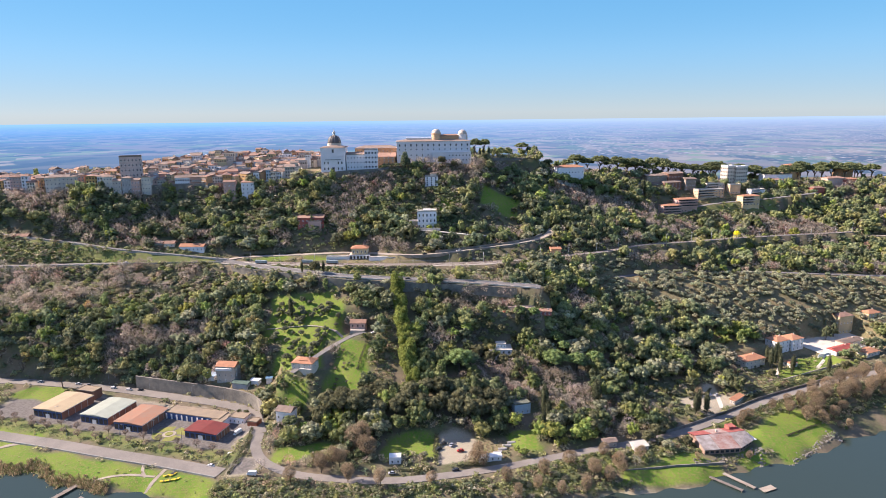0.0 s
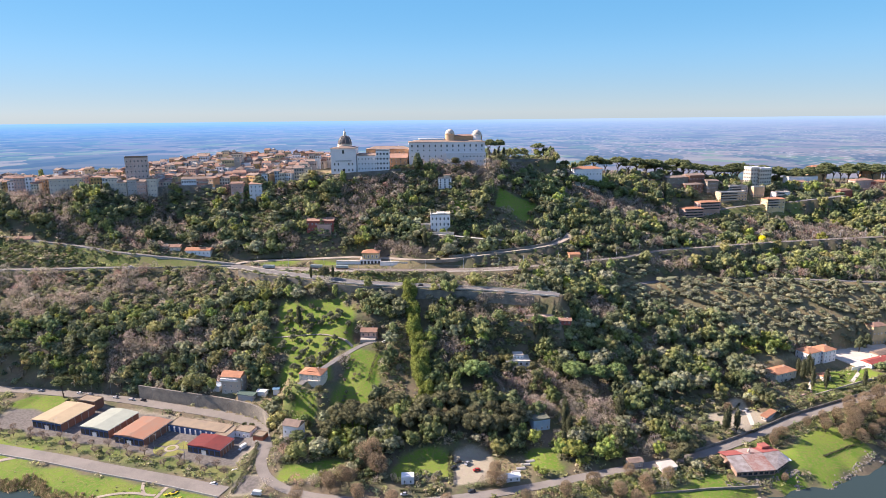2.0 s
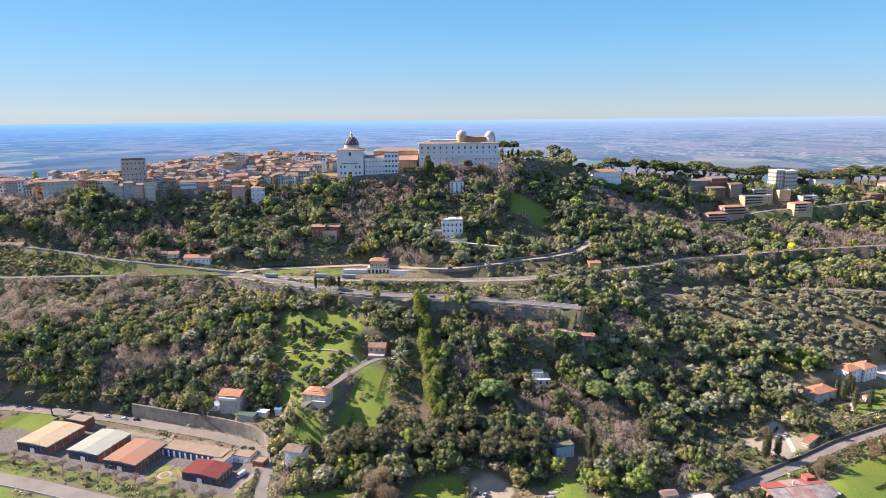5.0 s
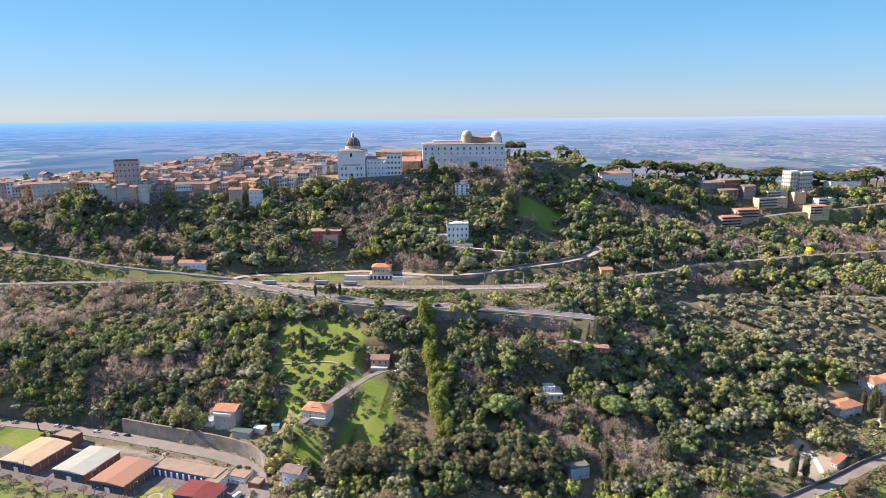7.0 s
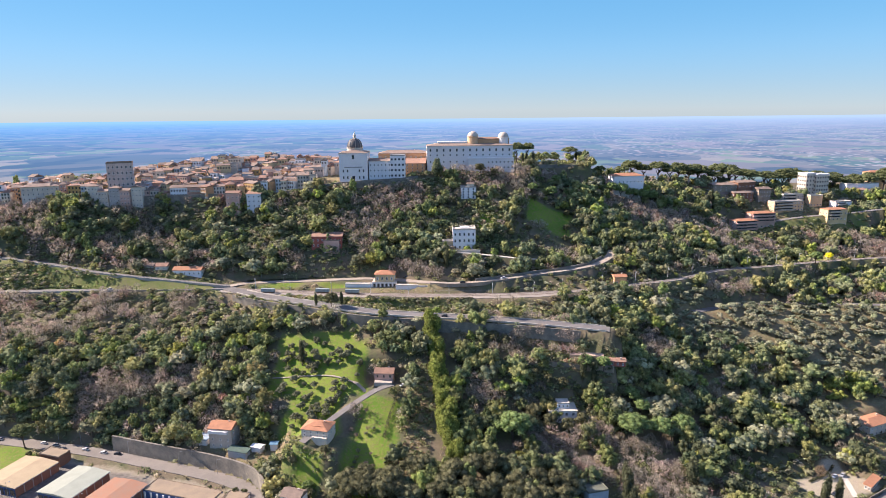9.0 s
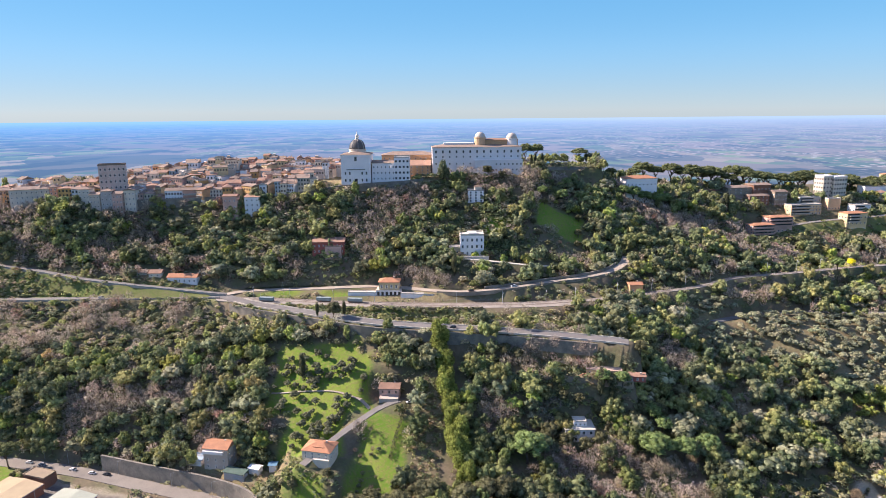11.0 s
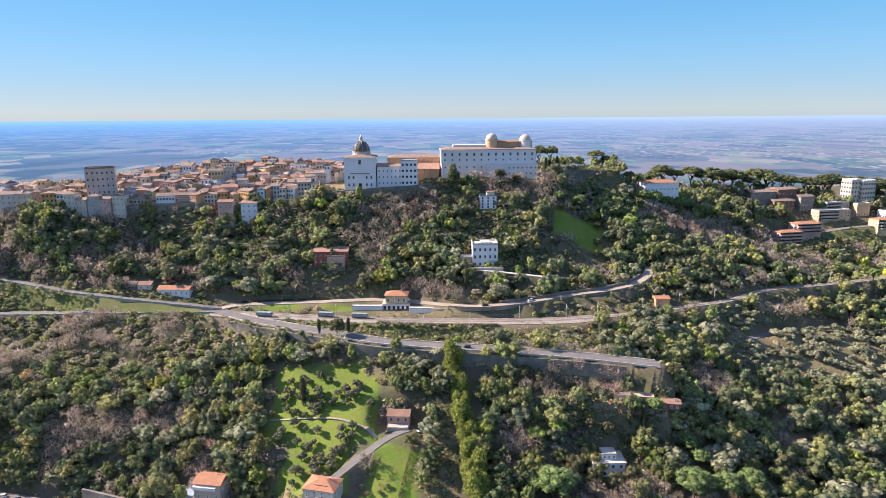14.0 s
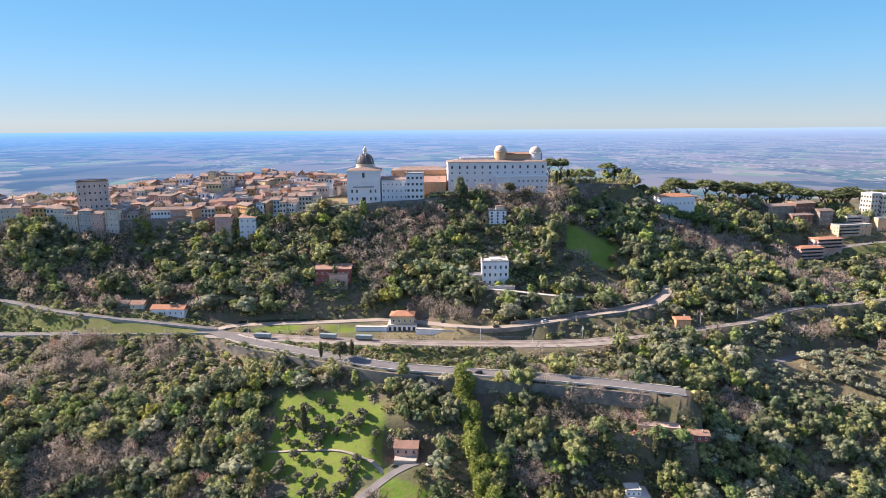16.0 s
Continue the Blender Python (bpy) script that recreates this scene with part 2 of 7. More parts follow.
def near_line(x, y, line):
    """Distance to a line and the line's height there."""
    best, zz = np.full(np.shape(x), 1e9), np.zeros(np.shape(x))
    for a, b in zip(line[:-1], line[1:]):
        dx, dy = b[0] - a[0], b[1] - a[1]
        t = np.clip(((x - a[0]) * dx + (y - a[1]) * dy) / (dx * dx + dy * dy + 1e-9), 0, 1)
        d = np.hypot(x - a[0] - t * dx, y - a[1] - t * dy)
        zz = np.where(d < best, a[2] + t * (b[2] - a[2]), zz)
        best = np.minimum(d, best)
    return best, zz


ROADS = {  # name: points, half width, shoulder
    "lower_road": ([(-173, 555, 78.3), (-150, 538, 78), (-122, 524, 77.5), (-87, 509, 77), (-55, 497, 76), (6, 486, 75), (49, 478, 74), (92, 466, 73)], 4.5, 4.0),
    "grove_road": ([(172, 532, 62), (190, 545, 60), (217, 556, 58.5), (267, 566, 57), (344, 562, 55), (430, 556, 52), (520, 560, 50)], 3.0, 3.0),
    "west_road": ([(-460, 566, 74), (-380, 560, 75.5), (-306, 556, 77), (-243, 555, 77.5), (-173, 553, 78.2)], 4.0, 4.0),
    "hill_road": ([(-460, 625, 104), (-390, 600, 97), (-319, 581, 92), (-279, 570, 88), (-239, 563, 85), (-202, 560, 81.5), (-171, 558, 78.6)], 3.0, 3.0),
    "station_road": ([(-171, 558, 78.6), (-156, 563, 79.5), (-109, 562, 81), (-60, 562, 82), (-23, 546, 83), (1, 538, 84), (28, 540, 85.5), (63, 551, 87), (84, 553, 89), (104, 560, 91), (119, 574, 93.5), (126, 588, 96)], 3.2, 3.0),
    "railway": ([(-175, 549, 78), (-153, 546, 77.8), (-77, 533, 77.8), (-23, 527, 77.8), (43, 524, 78.6), (72, 527, 79)], 6.0, 4.0),
    "railway_line": ([(70, 528, 79), (100, 534, 79.5), (135, 545, 80), (172, 560, 79.5), (212, 586, 79), (262, 600, 78.5), (340, 625, 77), (470, 650, 76)], 2.4, 3.0),
    "lake_road": ([(-104, 372, 7), (-102, 355, 6.5), (-93, 339, 6.2), (-74, 326, 6), (-47, 319, 6), (-16, 316, 6), (16, 320, 6), (49, 327, 6), (90, 338, 6.5), (125, 346, 7), (158, 356, 7.2), (205, 378, 8.2), (232, 392, 9), (269, 407, 10), (313, 424, 11), (349, 433, 12), (450, 470, 14)], 3.2, 2.5),
    "wall_road": ([(-430, 490, 7), (-370, 478, 7), (-320, 466, 7), (-299, 463, 7), (-231, 447, 7), (-183, 431, 7), (-138, 415, 7), (-116, 400, 7), (-104, 372, 7)], 4.6, 3.0),
    "promenade": ([(-420, 434, 4.6), (-330, 403, 4.6), (-271, 383, 4.5), (-232, 371, 4.5), (-188, 356, 4.5), (-151, 344, 4.5), (-116, 331, 4.8)], 5.0, 2.0),
    "house_lane": ([(-88, 404, 34), (-78, 418, 37), (-66, 432, 40.5), (-52, 446, 44), (-42, 452, 45)], 2.2, 2.0),
    "villa_lane": ([(70, 571, 93), (45, 566, 96), (20, 568, 98.5), (-2, 572, 100)], 1.8, 1.5),
    "apartment_road": ([(255, 690, 92), (300, 700, 96), (345, 706, 101), (400, 712, 104), (470, 728, 108)], 3.0, 3.0),
    "upper_path": ([(330, 640, 70), (380, 645, 70), (450, 650, 70), (520, 655, 70)], 2.2, 2.0),
}
ROAD_LINES = {k: (polyline(p), w, s) for k, (p, w, s) in ROADS.items()}
PADS = [  # level ground: x, y, half length, half width, z, turn
    (-205, 398, 95, 30, 4.6, -18),
    (-140, 432, 34, 7, 17.0, -18),
    (13, 344, 42, 14, 6.6, 8),
    (195, 391, 22, 14, 9.3, 10),
    (345, 482, 36, 20, 14.0, 18),
    (297, 472, 17, 10, 13.6, 20),
    (282, 442, 36, 17, 11.6, 15),
    (183, 348, 24, 12, 5.0, 8),
    (280, 682, 18, 9, 91.5, 10),
    (-46, 452, 12, 10, 43.6, 0),
    (-81, 409, 13, 12, 31.0, -14),
    (57, 435, 13, 6, 28.0, 0),
    (66, 457, 25, 4, 56.5, -12),
    (-50, 545, 45, 6, 78.0, -6),
    (16, 655, 52, 10, 152.5, 2),
    (90, 703, 38, 22, 156.5, 0),
]


def land(x, y):
    x, y = np.asarray(x, float), np.asarray(y, float)
    z = land0(x, y)
    for cx, cy, a, b, h, turn in PADS:
        c, s = math.cos(radians(turn)), math.sin(radians(turn))
        u, v = (x - cx) * c + (y - cy) * s, -(x - cx) * s + (y - cy) * c
        d = np.hypot(np.maximum(np.abs(u) - a, 0), np.maximum(np.abs(v) - b, 0))
        w = np.clip(d / 6, 0, 1)
        w = w * w * (3 - 2 * w)
        z = h * (1 - w) + z * w
    for line, half, shoulder in ROAD_LINES.values():
        box = (x > min(p[0] for p in line) - 20) & (x < max(p[0] for p in line) + 20) & (y > min(p[1] for p in line) - 20) & (y < max(p[1] for p in line) + 20)
        if not np.any(box):
            continue
        d, h = near_line(x[box] if box.ndim else x, y[box] if box.ndim else y, line)
        w = np.clip((d - half - 1.5) / shoulder, 0, 1)
        w = w * w * (3 - 2 * w)
        if box.ndim:
            z[box] = (h - 0.3) * (1 - w) + z[box] * w
        else:
            z = (h - 0.3) * (1 - w) + z * w
    return z


def gz(x, y):
    return float(land(np.array([x]), np.array([y]))[0])


def on_road(x, y, extra=1.0):
    hit = np.zeros(np.shape(x), bool)
    for line, half, _ in ROAD_LINES.values():
        d, _ = near_line(x, y, line)
        hit |= d < half + extra
    return hit


def sheet():
    """The ground: one sheet from the lake bed over the ridge to the far plain."""
    xs = np.r_[-4600, -3600, -2800, -2200, -1700, -1300, -1000, -800, -650, -560, np.arange(-500, 601, 3.5), 650, 720, 850, 1050, 1350, 1750, 2250, 2850, 3650, 4700]
    ys = np.r_[-3000, -1500, -600, 0, 150, 230, 260, np.arange(280, 800, 3.5), np.arange(805, 905, 12), np.linspace(925, 1350, 12)]
    X, Y = np.meshgrid(xs, ys)
    Z = land(X.ravel(), Y.ravel()).reshape(X.shape)
    tans = np.geomspace(0.1145, 0.0106, 110)
    D = far_depth(tans)
    true = 420.0 / tans
    X2 = np.repeat(xs[None] / 4600, len(tans), 0) * np.maximum(D[:, None] * 1.02, 1400)
    blend = np.linspace(0, 1, len(tans))[:, None] ** 0.3
    X2 = xs[None] * (1 - blend) + X2 * blend
    Y2 = np.repeat((D + EYE0[1])[:, None], len(xs), 1)
    Z2 = np.repeat((EYE0[2] - D * tans)[:, None], len(xs), 1)
    AX, AY, AZ = np.vstack([X, X2]), np.vstack([Y, Y2]), np.vstack([Z, Z2])
    T = np.zeros((*AX.shape, 3))
    n0 = len(ys)
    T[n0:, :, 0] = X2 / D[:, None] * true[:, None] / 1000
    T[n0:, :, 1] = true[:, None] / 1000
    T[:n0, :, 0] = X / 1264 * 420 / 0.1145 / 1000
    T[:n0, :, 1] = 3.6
    r, c = AX.shape
    me = bpy.data.meshes.new("ground")
    me.vertices.add(r * c)
    me.vertices.foreach_set("co", np.stack([AX, AY, AZ], -1).ravel())
    i = np.arange(r * c).reshape(r, c)
    q = np.stack([i[:-1, :-1], i[:-1, 1:], i[1:, 1:], i[1:, :-1]], -1).reshape(-1, 4)
    me.loops.add(q.size)
    me.loops.foreach_set("vertex_index", q.ravel())
    me.polygons.add(len(q))
    me.polygons.foreach_set("loop_start", np.arange(0, q.size, 4))
    me.polygons.foreach_set("use_smooth", np.ones(len(q), bool))
    a = me.attributes.new("far", 'FLOAT_VECTOR', 'POINT')
    a.data.foreach_set("vector", T.ravel())
    kind = ground_kinds(AX.ravel(), AY.ravel())
    col = me.color_attributes.new("cover", 'FLOAT_COLOR', 'POINT')
    col.data.foreach_set("color", kind.ravel())
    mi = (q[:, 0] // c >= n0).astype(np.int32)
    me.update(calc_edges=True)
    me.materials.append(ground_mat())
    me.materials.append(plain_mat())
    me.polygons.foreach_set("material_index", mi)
    ob = new("ground", me)
    return tagged(ob, "wooded volcanic hillside with lawns, terraces and far hazy plain", "ground", kind="structure")


# lawns, gardens and clearings: centre, half sizes, turn, kind of cover
AREAS = [
    (-87, 455, 17, 38, -4, "lawn"), (-52, 408, 12, 32, -9, "lawn"), (-68, 464, 9, 20, 0, "lawn"), (-110, 472, 9, 22, -6, "lawn"), (-82, 396, 6, 5, 0, "lawn"),
    (-190, 340, 78, 8, -18, "lawn"), (-300, 392, 60, 12, -18, "lawn"), (-275, 442, 22, 9, -18, "lawn"),
    (-8, 350, 15, 11, 0, "lawn"), (-72, 347, 16, 8, 0, "lawn"), (142, 318, 30, 8, 3, "lawn"), (230, 357, 28, 15, 33, "lawn"),
    (62, 352, 9, 10, 0, "lawn"), (79, 615, 18, 12, -12, "lawn"), (29, 604, 10, 6, 0, "lawn"),
    (21, 346, 12, 15, 0, "gravel"), (45, 346, 12, 12, -20, "dry"), (196, 394, 18, 12, 30, "gravel"), (280, 672, 22, 7, 10, "scrub"), (345, 695, 70, 8, 8, "scrub"),
    (345, 486, 30, 16, 18, "pale"), (282, 440, 32, 14, 15, "lawn"), (262, 452, 24, 12, 15, "dry"), (140, 306, 45, 4, 5, "sand"), (230, 380, 60, 5, 22, "scrub"), (100, 330, 42, 7, 12, "scrub"), (300, 425, 40, 8, 20, "scrub"), (240, 420, 22, 10, 22, "dry"), (20, 309, 90, 5, 0, "scrub"), (-95, 400, 8, 14, 0, "scrub"), (150, 331, 12, 5, 10, "lawn"), (196, 331, 12, 6, 30, "lawn"), (310, 447, 16, 8, 20, "lawn"),
    (-205, 402, 98, 26, -18, "asphalt"), (-200, 374, 100, 7, -18, "scrub"), (-130, 425, 22, 6, -18, "dry"), (-108, 418, 10, 8, 0, "dry"), (-103, 337, 8, 10, 0, "asphalt"),
    (62, 456.5, 22, 3, -12, "sand"), (300, 510, 150, 46, 4, "grove"), (-25, 541, 42, 4, -5, "dry"), (-23, 432, 5, 50, -8, "dry"),
    (-115, 555.5, 34, 2.5, -4, "lawn"), (-40, 514, 110, 10, -8, "scrub"), (-310, 570, 140, 11, -7, "scrub"),
    (345, 716, 50, 14, 8, "dry"), (-250, 660, 240, 30, 0, "dry"), 
]
COVER = {"wood": (0.0, 0.0, 0.0, 1), "lawn": (1, 0, 0, 1), "dry": (0, 1, 0, 1), "gravel": (0, 0, 1, 1), "pale": (0, 0.5, 1, 1), "sand": (0, 1, 0.6, 1),
         "asphalt": (0.2, 0.3, 1, 1), "grove": (0.25, 0.8, 0, 1), "scrub": (0.45, 0.12, 0, 1)}


def in_area(x, y, area, extra=0.0):
    cx, cy, a, b, turn, _ = area
    c, s = math.cos(radians(turn)), math.sin(radians(turn))
    u, v = (x - cx) * c + (y - cy) * s, -(x - cx) * s + (y - cy) * c
    wob = 1.5 * np.sin(x * 0.21 + y * 0.13) + 1.2 * np.sin(y * 0.27 - x * 0.11)
    return (np.abs(u) < a + extra + wob) & (np.abs(v) < b + extra + wob)


def ground_kinds(x, y):
    k = np.tile(np.array(COVER["wood"]), (len(x), 1))
    for cx, cy, a, b, turn, cover in sorted(AREAS, key=lambda q: -q[2] * q[3]):
        c, s = math.cos(radians(turn)), math.sin(radians(turn))
        u, v = (x - cx) * c + (y - cy) * s, -(x - cx) * s + (y - cy) * c
        wob = 1.5 * np.sin(x * 0.21 + y * 0.13) + 1.2 * np.sin(y * 0.27 - x * 0.11)
        inside = np.where((a + wob > np.abs(u)) & (b + wob > np.abs(v)), np.minimum(a + wob - np.abs(u), b + wob - np.abs(v)), -np.hypot(np.maximum(np.abs(u) - a - wob, 0), np.maximum(np.abs(v) - b - wob, 0)))
        w = np.clip(0.5 + inside / 6, 0, 1)[:, None]
        k = k * (1 - w) + np.array(COVER[cover]) * w
    return k


def ground_mat():
    m = bpy.data.materials.new("hillside_ground")
    m.use_nodes = True
    n, l = m.node_tree.nodes, m.node_tree.links
    b = n["Principled BSDF"]
    b.inputs["Roughness"].default_value = 0.95
    b.inputs["Specular IOR Level"].default_value = 0.15
    geo = n.new("ShaderNodeNewGeometry")

    def noise_tex(scale, detail=5):
        t = n.new("ShaderNodeTexNoise")
        t.inputs["Scale"].default_value, t.inputs["Detail"].default_value = scale, detail
        l.new(geo.outputs["Position"], t.inputs["Vector"])
        return t.outputs[0]

    n1, n2, n3 = noise_tex(0.06), noise_tex(0.6), noise_tex(2.5, 3)

    def blend(fac, a, b_, lo=0.4, hi=0.6):
        r = n.new("ShaderNodeMapRange")
        r.inputs[1].default_value, r.inputs[2].default_value = lo, hi
        l.new(fac, r.inputs[0])
        c = n.new("ShaderNodeMix")
        c.data_type = 'RGBA'
        l.new(r.outputs[0], c.inputs[0])
        for k, v in ((6, a), (7, b_)):
            if isinstance(v, tuple):
                c.inputs[k].default_value = (*v, 1)
            else:
                l.new(v, c.inputs[k])
        return c.outputs[2]

    wood = blend(n2, blend(n1, (0.11, 0.105, 0.06), (0.155, 0.125, 0.085)), blend(n1, (0.12, 0.13, 0.06), (0.185, 0.15, 0.10)))
    lawn = blend(n2, blend(n1, (0.115, 0.205, 0.024), (0.175, 0.24, 0.036)), blend(n3, (0.125, 0.155, 0.04), (0.24, 0.235, 0.07)), 0.42, 0.62)
    dry = blend(n2, blend(n1, (0.23, 0.17, 0.10), (0.15, 0.13, 0.07)), blend(n3, (0.13, 0.14, 0.05), (0.30, 0.24, 0.16)))
    grav = blend(n2, (0.35, 0.315, 0.22), blend(n3, (0.27, 0.23, 0.175), (0.43, 0.37, 0.28)))
    at = n.new("ShaderNodeAttribute")
    at.attribute_name = "cover"
    sep = n.new("ShaderNodeSeparateColor")
    l.new(at.outputs["Color"], sep.inputs[0])
    grav = blend(sep.outputs[0], grav, blend(n2, (0.13, 0.118, 0.105), (0.185, 0.168, 0.148)), 0.1, 0.2)
    jit = n.new("ShaderNodeMath")
    jit.operation = 'MULTIPLY_ADD'
    l.new(n3, jit.inputs[0])
    jit.inputs[1].default_value, jit.inputs[2].default_value = 0.5, -0.25

    def edge(ch, lo, hi):
        a = n.new("ShaderNodeMath")
        a.operation = 'ADD'
        l.new(sep.outputs[ch], a.inputs[0])
        l.new(jit.outputs[0], a.inputs[1])
        return a.outputs[0]

    c = blend(edge(0, 0, 1), wood, lawn, 0.2, 0.7)
    c = blend(edge(1, 0, 1), c, dry, 0.2, 0.8)
    c = blend(edge(2, 0, 1), c, grav, 0.3, 0.7)
    l.new(c, b.inputs["Base Color"])
    bp = n.new("ShaderNodeBump")
    bp.inputs["Strength"].default_value, bp.inputs["Distance"].default_value = 0.6, 0.4
    l.new(n2, bp.inputs["Height"])
    l.new(bp.outputs[0], b.inputs["Normal"])
    return m


def plain_mat():
    """The far plain, kilometres away: it glows by itself, winter haze painted in by distance."""
    m = bpy.data.materials.new("far_plain")
    m.use_nodes = True
    n, l = m.node_tree.nodes, m.node_tree.links
    n.remove(n["Principled BSDF"])
    at = n.new("ShaderNodeAttribute")
    at.attribute_name = "far"
    sep = n.new("ShaderNodeSeparateXYZ")
    l.new(at.outputs["Vector"], sep.inputs[0])

    def mixc(fac, a, b):
        c = n.new("ShaderNodeMix")
        c.data_type = 'RGBA'
        l.new(fac, c.inputs[0])
        for k, v in ((6, a), (7, b)):
            if isinstance(v, tuple):
                c.inputs[k].default_value = (*v, 1)
            else:
                l.new(v, c.inputs[k])
        return c.outputs[2]

    def rng(v, lo, hi):
        r = n.new("ShaderNodeMapRange")
        r.inputs[1].default_value, r.inputs[2].default_value = lo, hi
        l.new(v, r.inputs[0])
        return r.outputs[0]

    def nz(scale, detail=4):
        t = n.new("ShaderNodeTexNoise")
        t.inputs["Scale"].default_value, t.inputs["Detail"].default_value = scale, detail
        l.new(wide.outputs[0], t.inputs["Vector"])
        return t.outputs[0]

    wide = n.new("ShaderNodeMapping")
    wide.inputs["Scale"].default_value = (0.62, 0.42, 1.0)
    l.new(at.outputs["Vector"], wide.inputs["Vector"])

    def cells(scale, src):
        v = n.new("ShaderNodeTexVoronoi")
        v.inputs["Scale"].default_value = scale
        l.new(src, v.inputs["Vector"])
        c = n.new("ShaderNodeSeparateColor")
        l.new(v.outputs["Color"], c.inputs[0])
        return v, c

    v1, c1 = cells(7.0, wide.outputs[0])
    v2, c2 = cells(2.4, wide.outputs[0])
    v3, c3 = cells(24.0, wide.outputs[0])
    soil = mixc(rng(c1.outputs[1], 0.3, 0.7), (0.20, 0.185, 0.13), (0.42, 0.34, 0.22))
    crop = mixc(rng(c1.outputs[2], 0.3, 0.8), (0.11, 0.17, 0.085), (0.25, 0.31, 0.12))
    fields = mixc(rng(c1.outputs[0], 0.48, 0.56), soil, crop)
    fields = mixc(rng(c2.outputs[0], 0.58, 0.64), fields, mixc(c2.outputs[1], (0.10, 0.12, 0.08), (0.36, 0.27, 0.20)))
    fields = mixc(rng(nz(3.0, 6), 0.54, 0.60), fields, (0.07, 0.085, 0.06))
    dots = n.new("ShaderNodeMath")
    dots.operation = 'MULTIPLY'
    more = n.new("ShaderNodeMath")
    more.operation = 'MULTIPLY_ADD'
    l.new(rng(sep.outputs[0], -3, 5), more.inputs[0])
    more.inputs[1].default_value = 0.2
    l.new(nz(0.8, 4), more.inputs[2])
    l.new(rng(more.outputs[0], 0.56, 0.66), dots.inputs[0])
    l.new(rng(v3.outputs["Distance"], 0.40, 0.26), dots.inputs[1])
    fields = mixc(dots.outputs[0], fields, mixc(rng(c3.outputs[0], 0.4, 0.6), (0.62, 0.54, 0.48), (0.46, 0.30, 0.22)))
    # the plain emits its own light; blue haze is mixed into that colour
    plain_glow = n.new("ShaderNodeEmission")
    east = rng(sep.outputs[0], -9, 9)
    near_haze = mixc(east, (0.085, 0.30, 0.72), (0.24, 0.34, 0.60))
    far_haze = mixc(east, (0.24, 0.48, 0.78), (0.38, 0.52, 0.72))
    haze = mixc(rng(sep.outputs[1], 5, 32), near_haze, far_haze)
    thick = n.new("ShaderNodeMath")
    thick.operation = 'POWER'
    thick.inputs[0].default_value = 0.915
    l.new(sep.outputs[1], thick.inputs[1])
    l.new(mixc(thick.outputs[0], haze, fields), plain_glow.inputs["Color"])
    plain_glow.inputs["Strength"].default_value = 0.63
    l.new(plain_glow.outputs[0], n["Material Output"].inputs["Surface"])
    return m


sheet()


def water():
    m = bpy.data.materials.new("lake_water")
    m.use_nodes = True
    n, l = m.node_tree.nodes, m.node_tree.links
    b = n["Principled BSDF"]
    b.inputs["Base Color"].default_value = (0.034, 0.052, 0.044, 1)
    b.inputs["Roughness"].default_value = 0.06
    b.inputs["IOR"].default_value = 1.33
    t = n.new("ShaderNodeTexNoise")
    t.inputs["Scale"].default_value, t.inputs["Detail"].default_value = 0.9, 4
    geo = n.new("ShaderNodeNewGeometry")
    l.new(geo.outputs["Position"], t.inputs["Vector"])
    bp = n.new("ShaderNodeBump")
    bp.inputs["Strength"].default_value, bp.inputs["Distance"].default_value = 0.12, 0.2
    l.new(t.outputs[0], bp.inputs["Height"])
    l.new(bp.outputs[0], b.inputs["Normal"])
    s = Solid()
    xs = np.linspace(-4000, 4000, 41)
    ys = np.linspace(-2900, 560, 30)
    v = [(x, y, 0.0) for y in ys for x in xs]
    f = [(j * 41 + i, j * 41 + i + 1, (j + 1) * 41 + i + 1, (j + 1) * 41 + i) for j in range(29) for i in range(40)]
    tagged(new("water", mesh_of("water", v, f, m)), "calm dark blue-green lake water along the shore", "lake", kind="structure")


water()


def ribbon(name, line, half, material, lift=0.0, thick=0.5):
    v, f = [], []
    for i, p in enumerate(line):
        d = (line[min(i + 1, len(line) - 1)] - line[max(i - 1, 0)])
        nx, ny = -d.y, d.x
        k = math.hypot(nx, ny) or 1
        nx, ny = nx / k * half, ny / k * half
        v += [(p.x + nx, p.y + ny, p.z + lift - thick), (p.x + nx, p.y + ny, p.z + lift), (p.x - nx, p.y - ny, p.z + lift), (p.x - nx, p.y - ny, p.z + lift - thick)]
    for i in range(len(line) - 1):
        a, b = 4 * i, 4 * i + 4
        f += [(a, b, b + 1, a + 1), (a + 1, b + 1, b + 2, a + 2), (a + 2, b + 2, b + 3, a + 3)]
    return mesh_of(name, v, f, material)


ROAD_LOOK = {
    "lower_road": (ASPHALT, "grey asphalt road along the retaining wall"), "west_road": (ASPHALT, "grey asphalt road on the terraced slope"),
    "hill_road": (ASPHALT, "narrow grey road climbing the slope"), "station_road": (GRAVEL, "pale road behind the station"),
    "lake_road": (ROADWAY, "grey lakeside road bordered by trees"), "wall_road": (ROADWAY, "grey road below a high stone wall"),
    "promenade": (ROADWAY, "wide grey lakeside promenade"), "house_lane": (ASPHALT, "grey lane across a lawn"), "grove_road": (ASPHALT, "narrow grey road above the olive grove"), "railway_line": (BALLAST, "single railway track bed through the woods"), "villa_lane": (PALE, "pale lane to the villa"),
    "apartment_road": (ASPHALT, "grey road between apartment houses"), "upper_path": (GRAVEL, "pale track through the woods"), "railway": (BALLAST, "gravel railway bed by the station")}
for key, (line, half, _) in ROAD_LINES.items():
    tagged(new("road" if not key.startswith("railway") else "railway_bed", ribbon(key, line, half, ROAD_LOOK[key][0])), ROAD_LOOK[key][1], "road" if not key.startswith("railway") else "railway", kind="structure")

# ---- trees and woods ----
rng = np.random.default_rng(5)


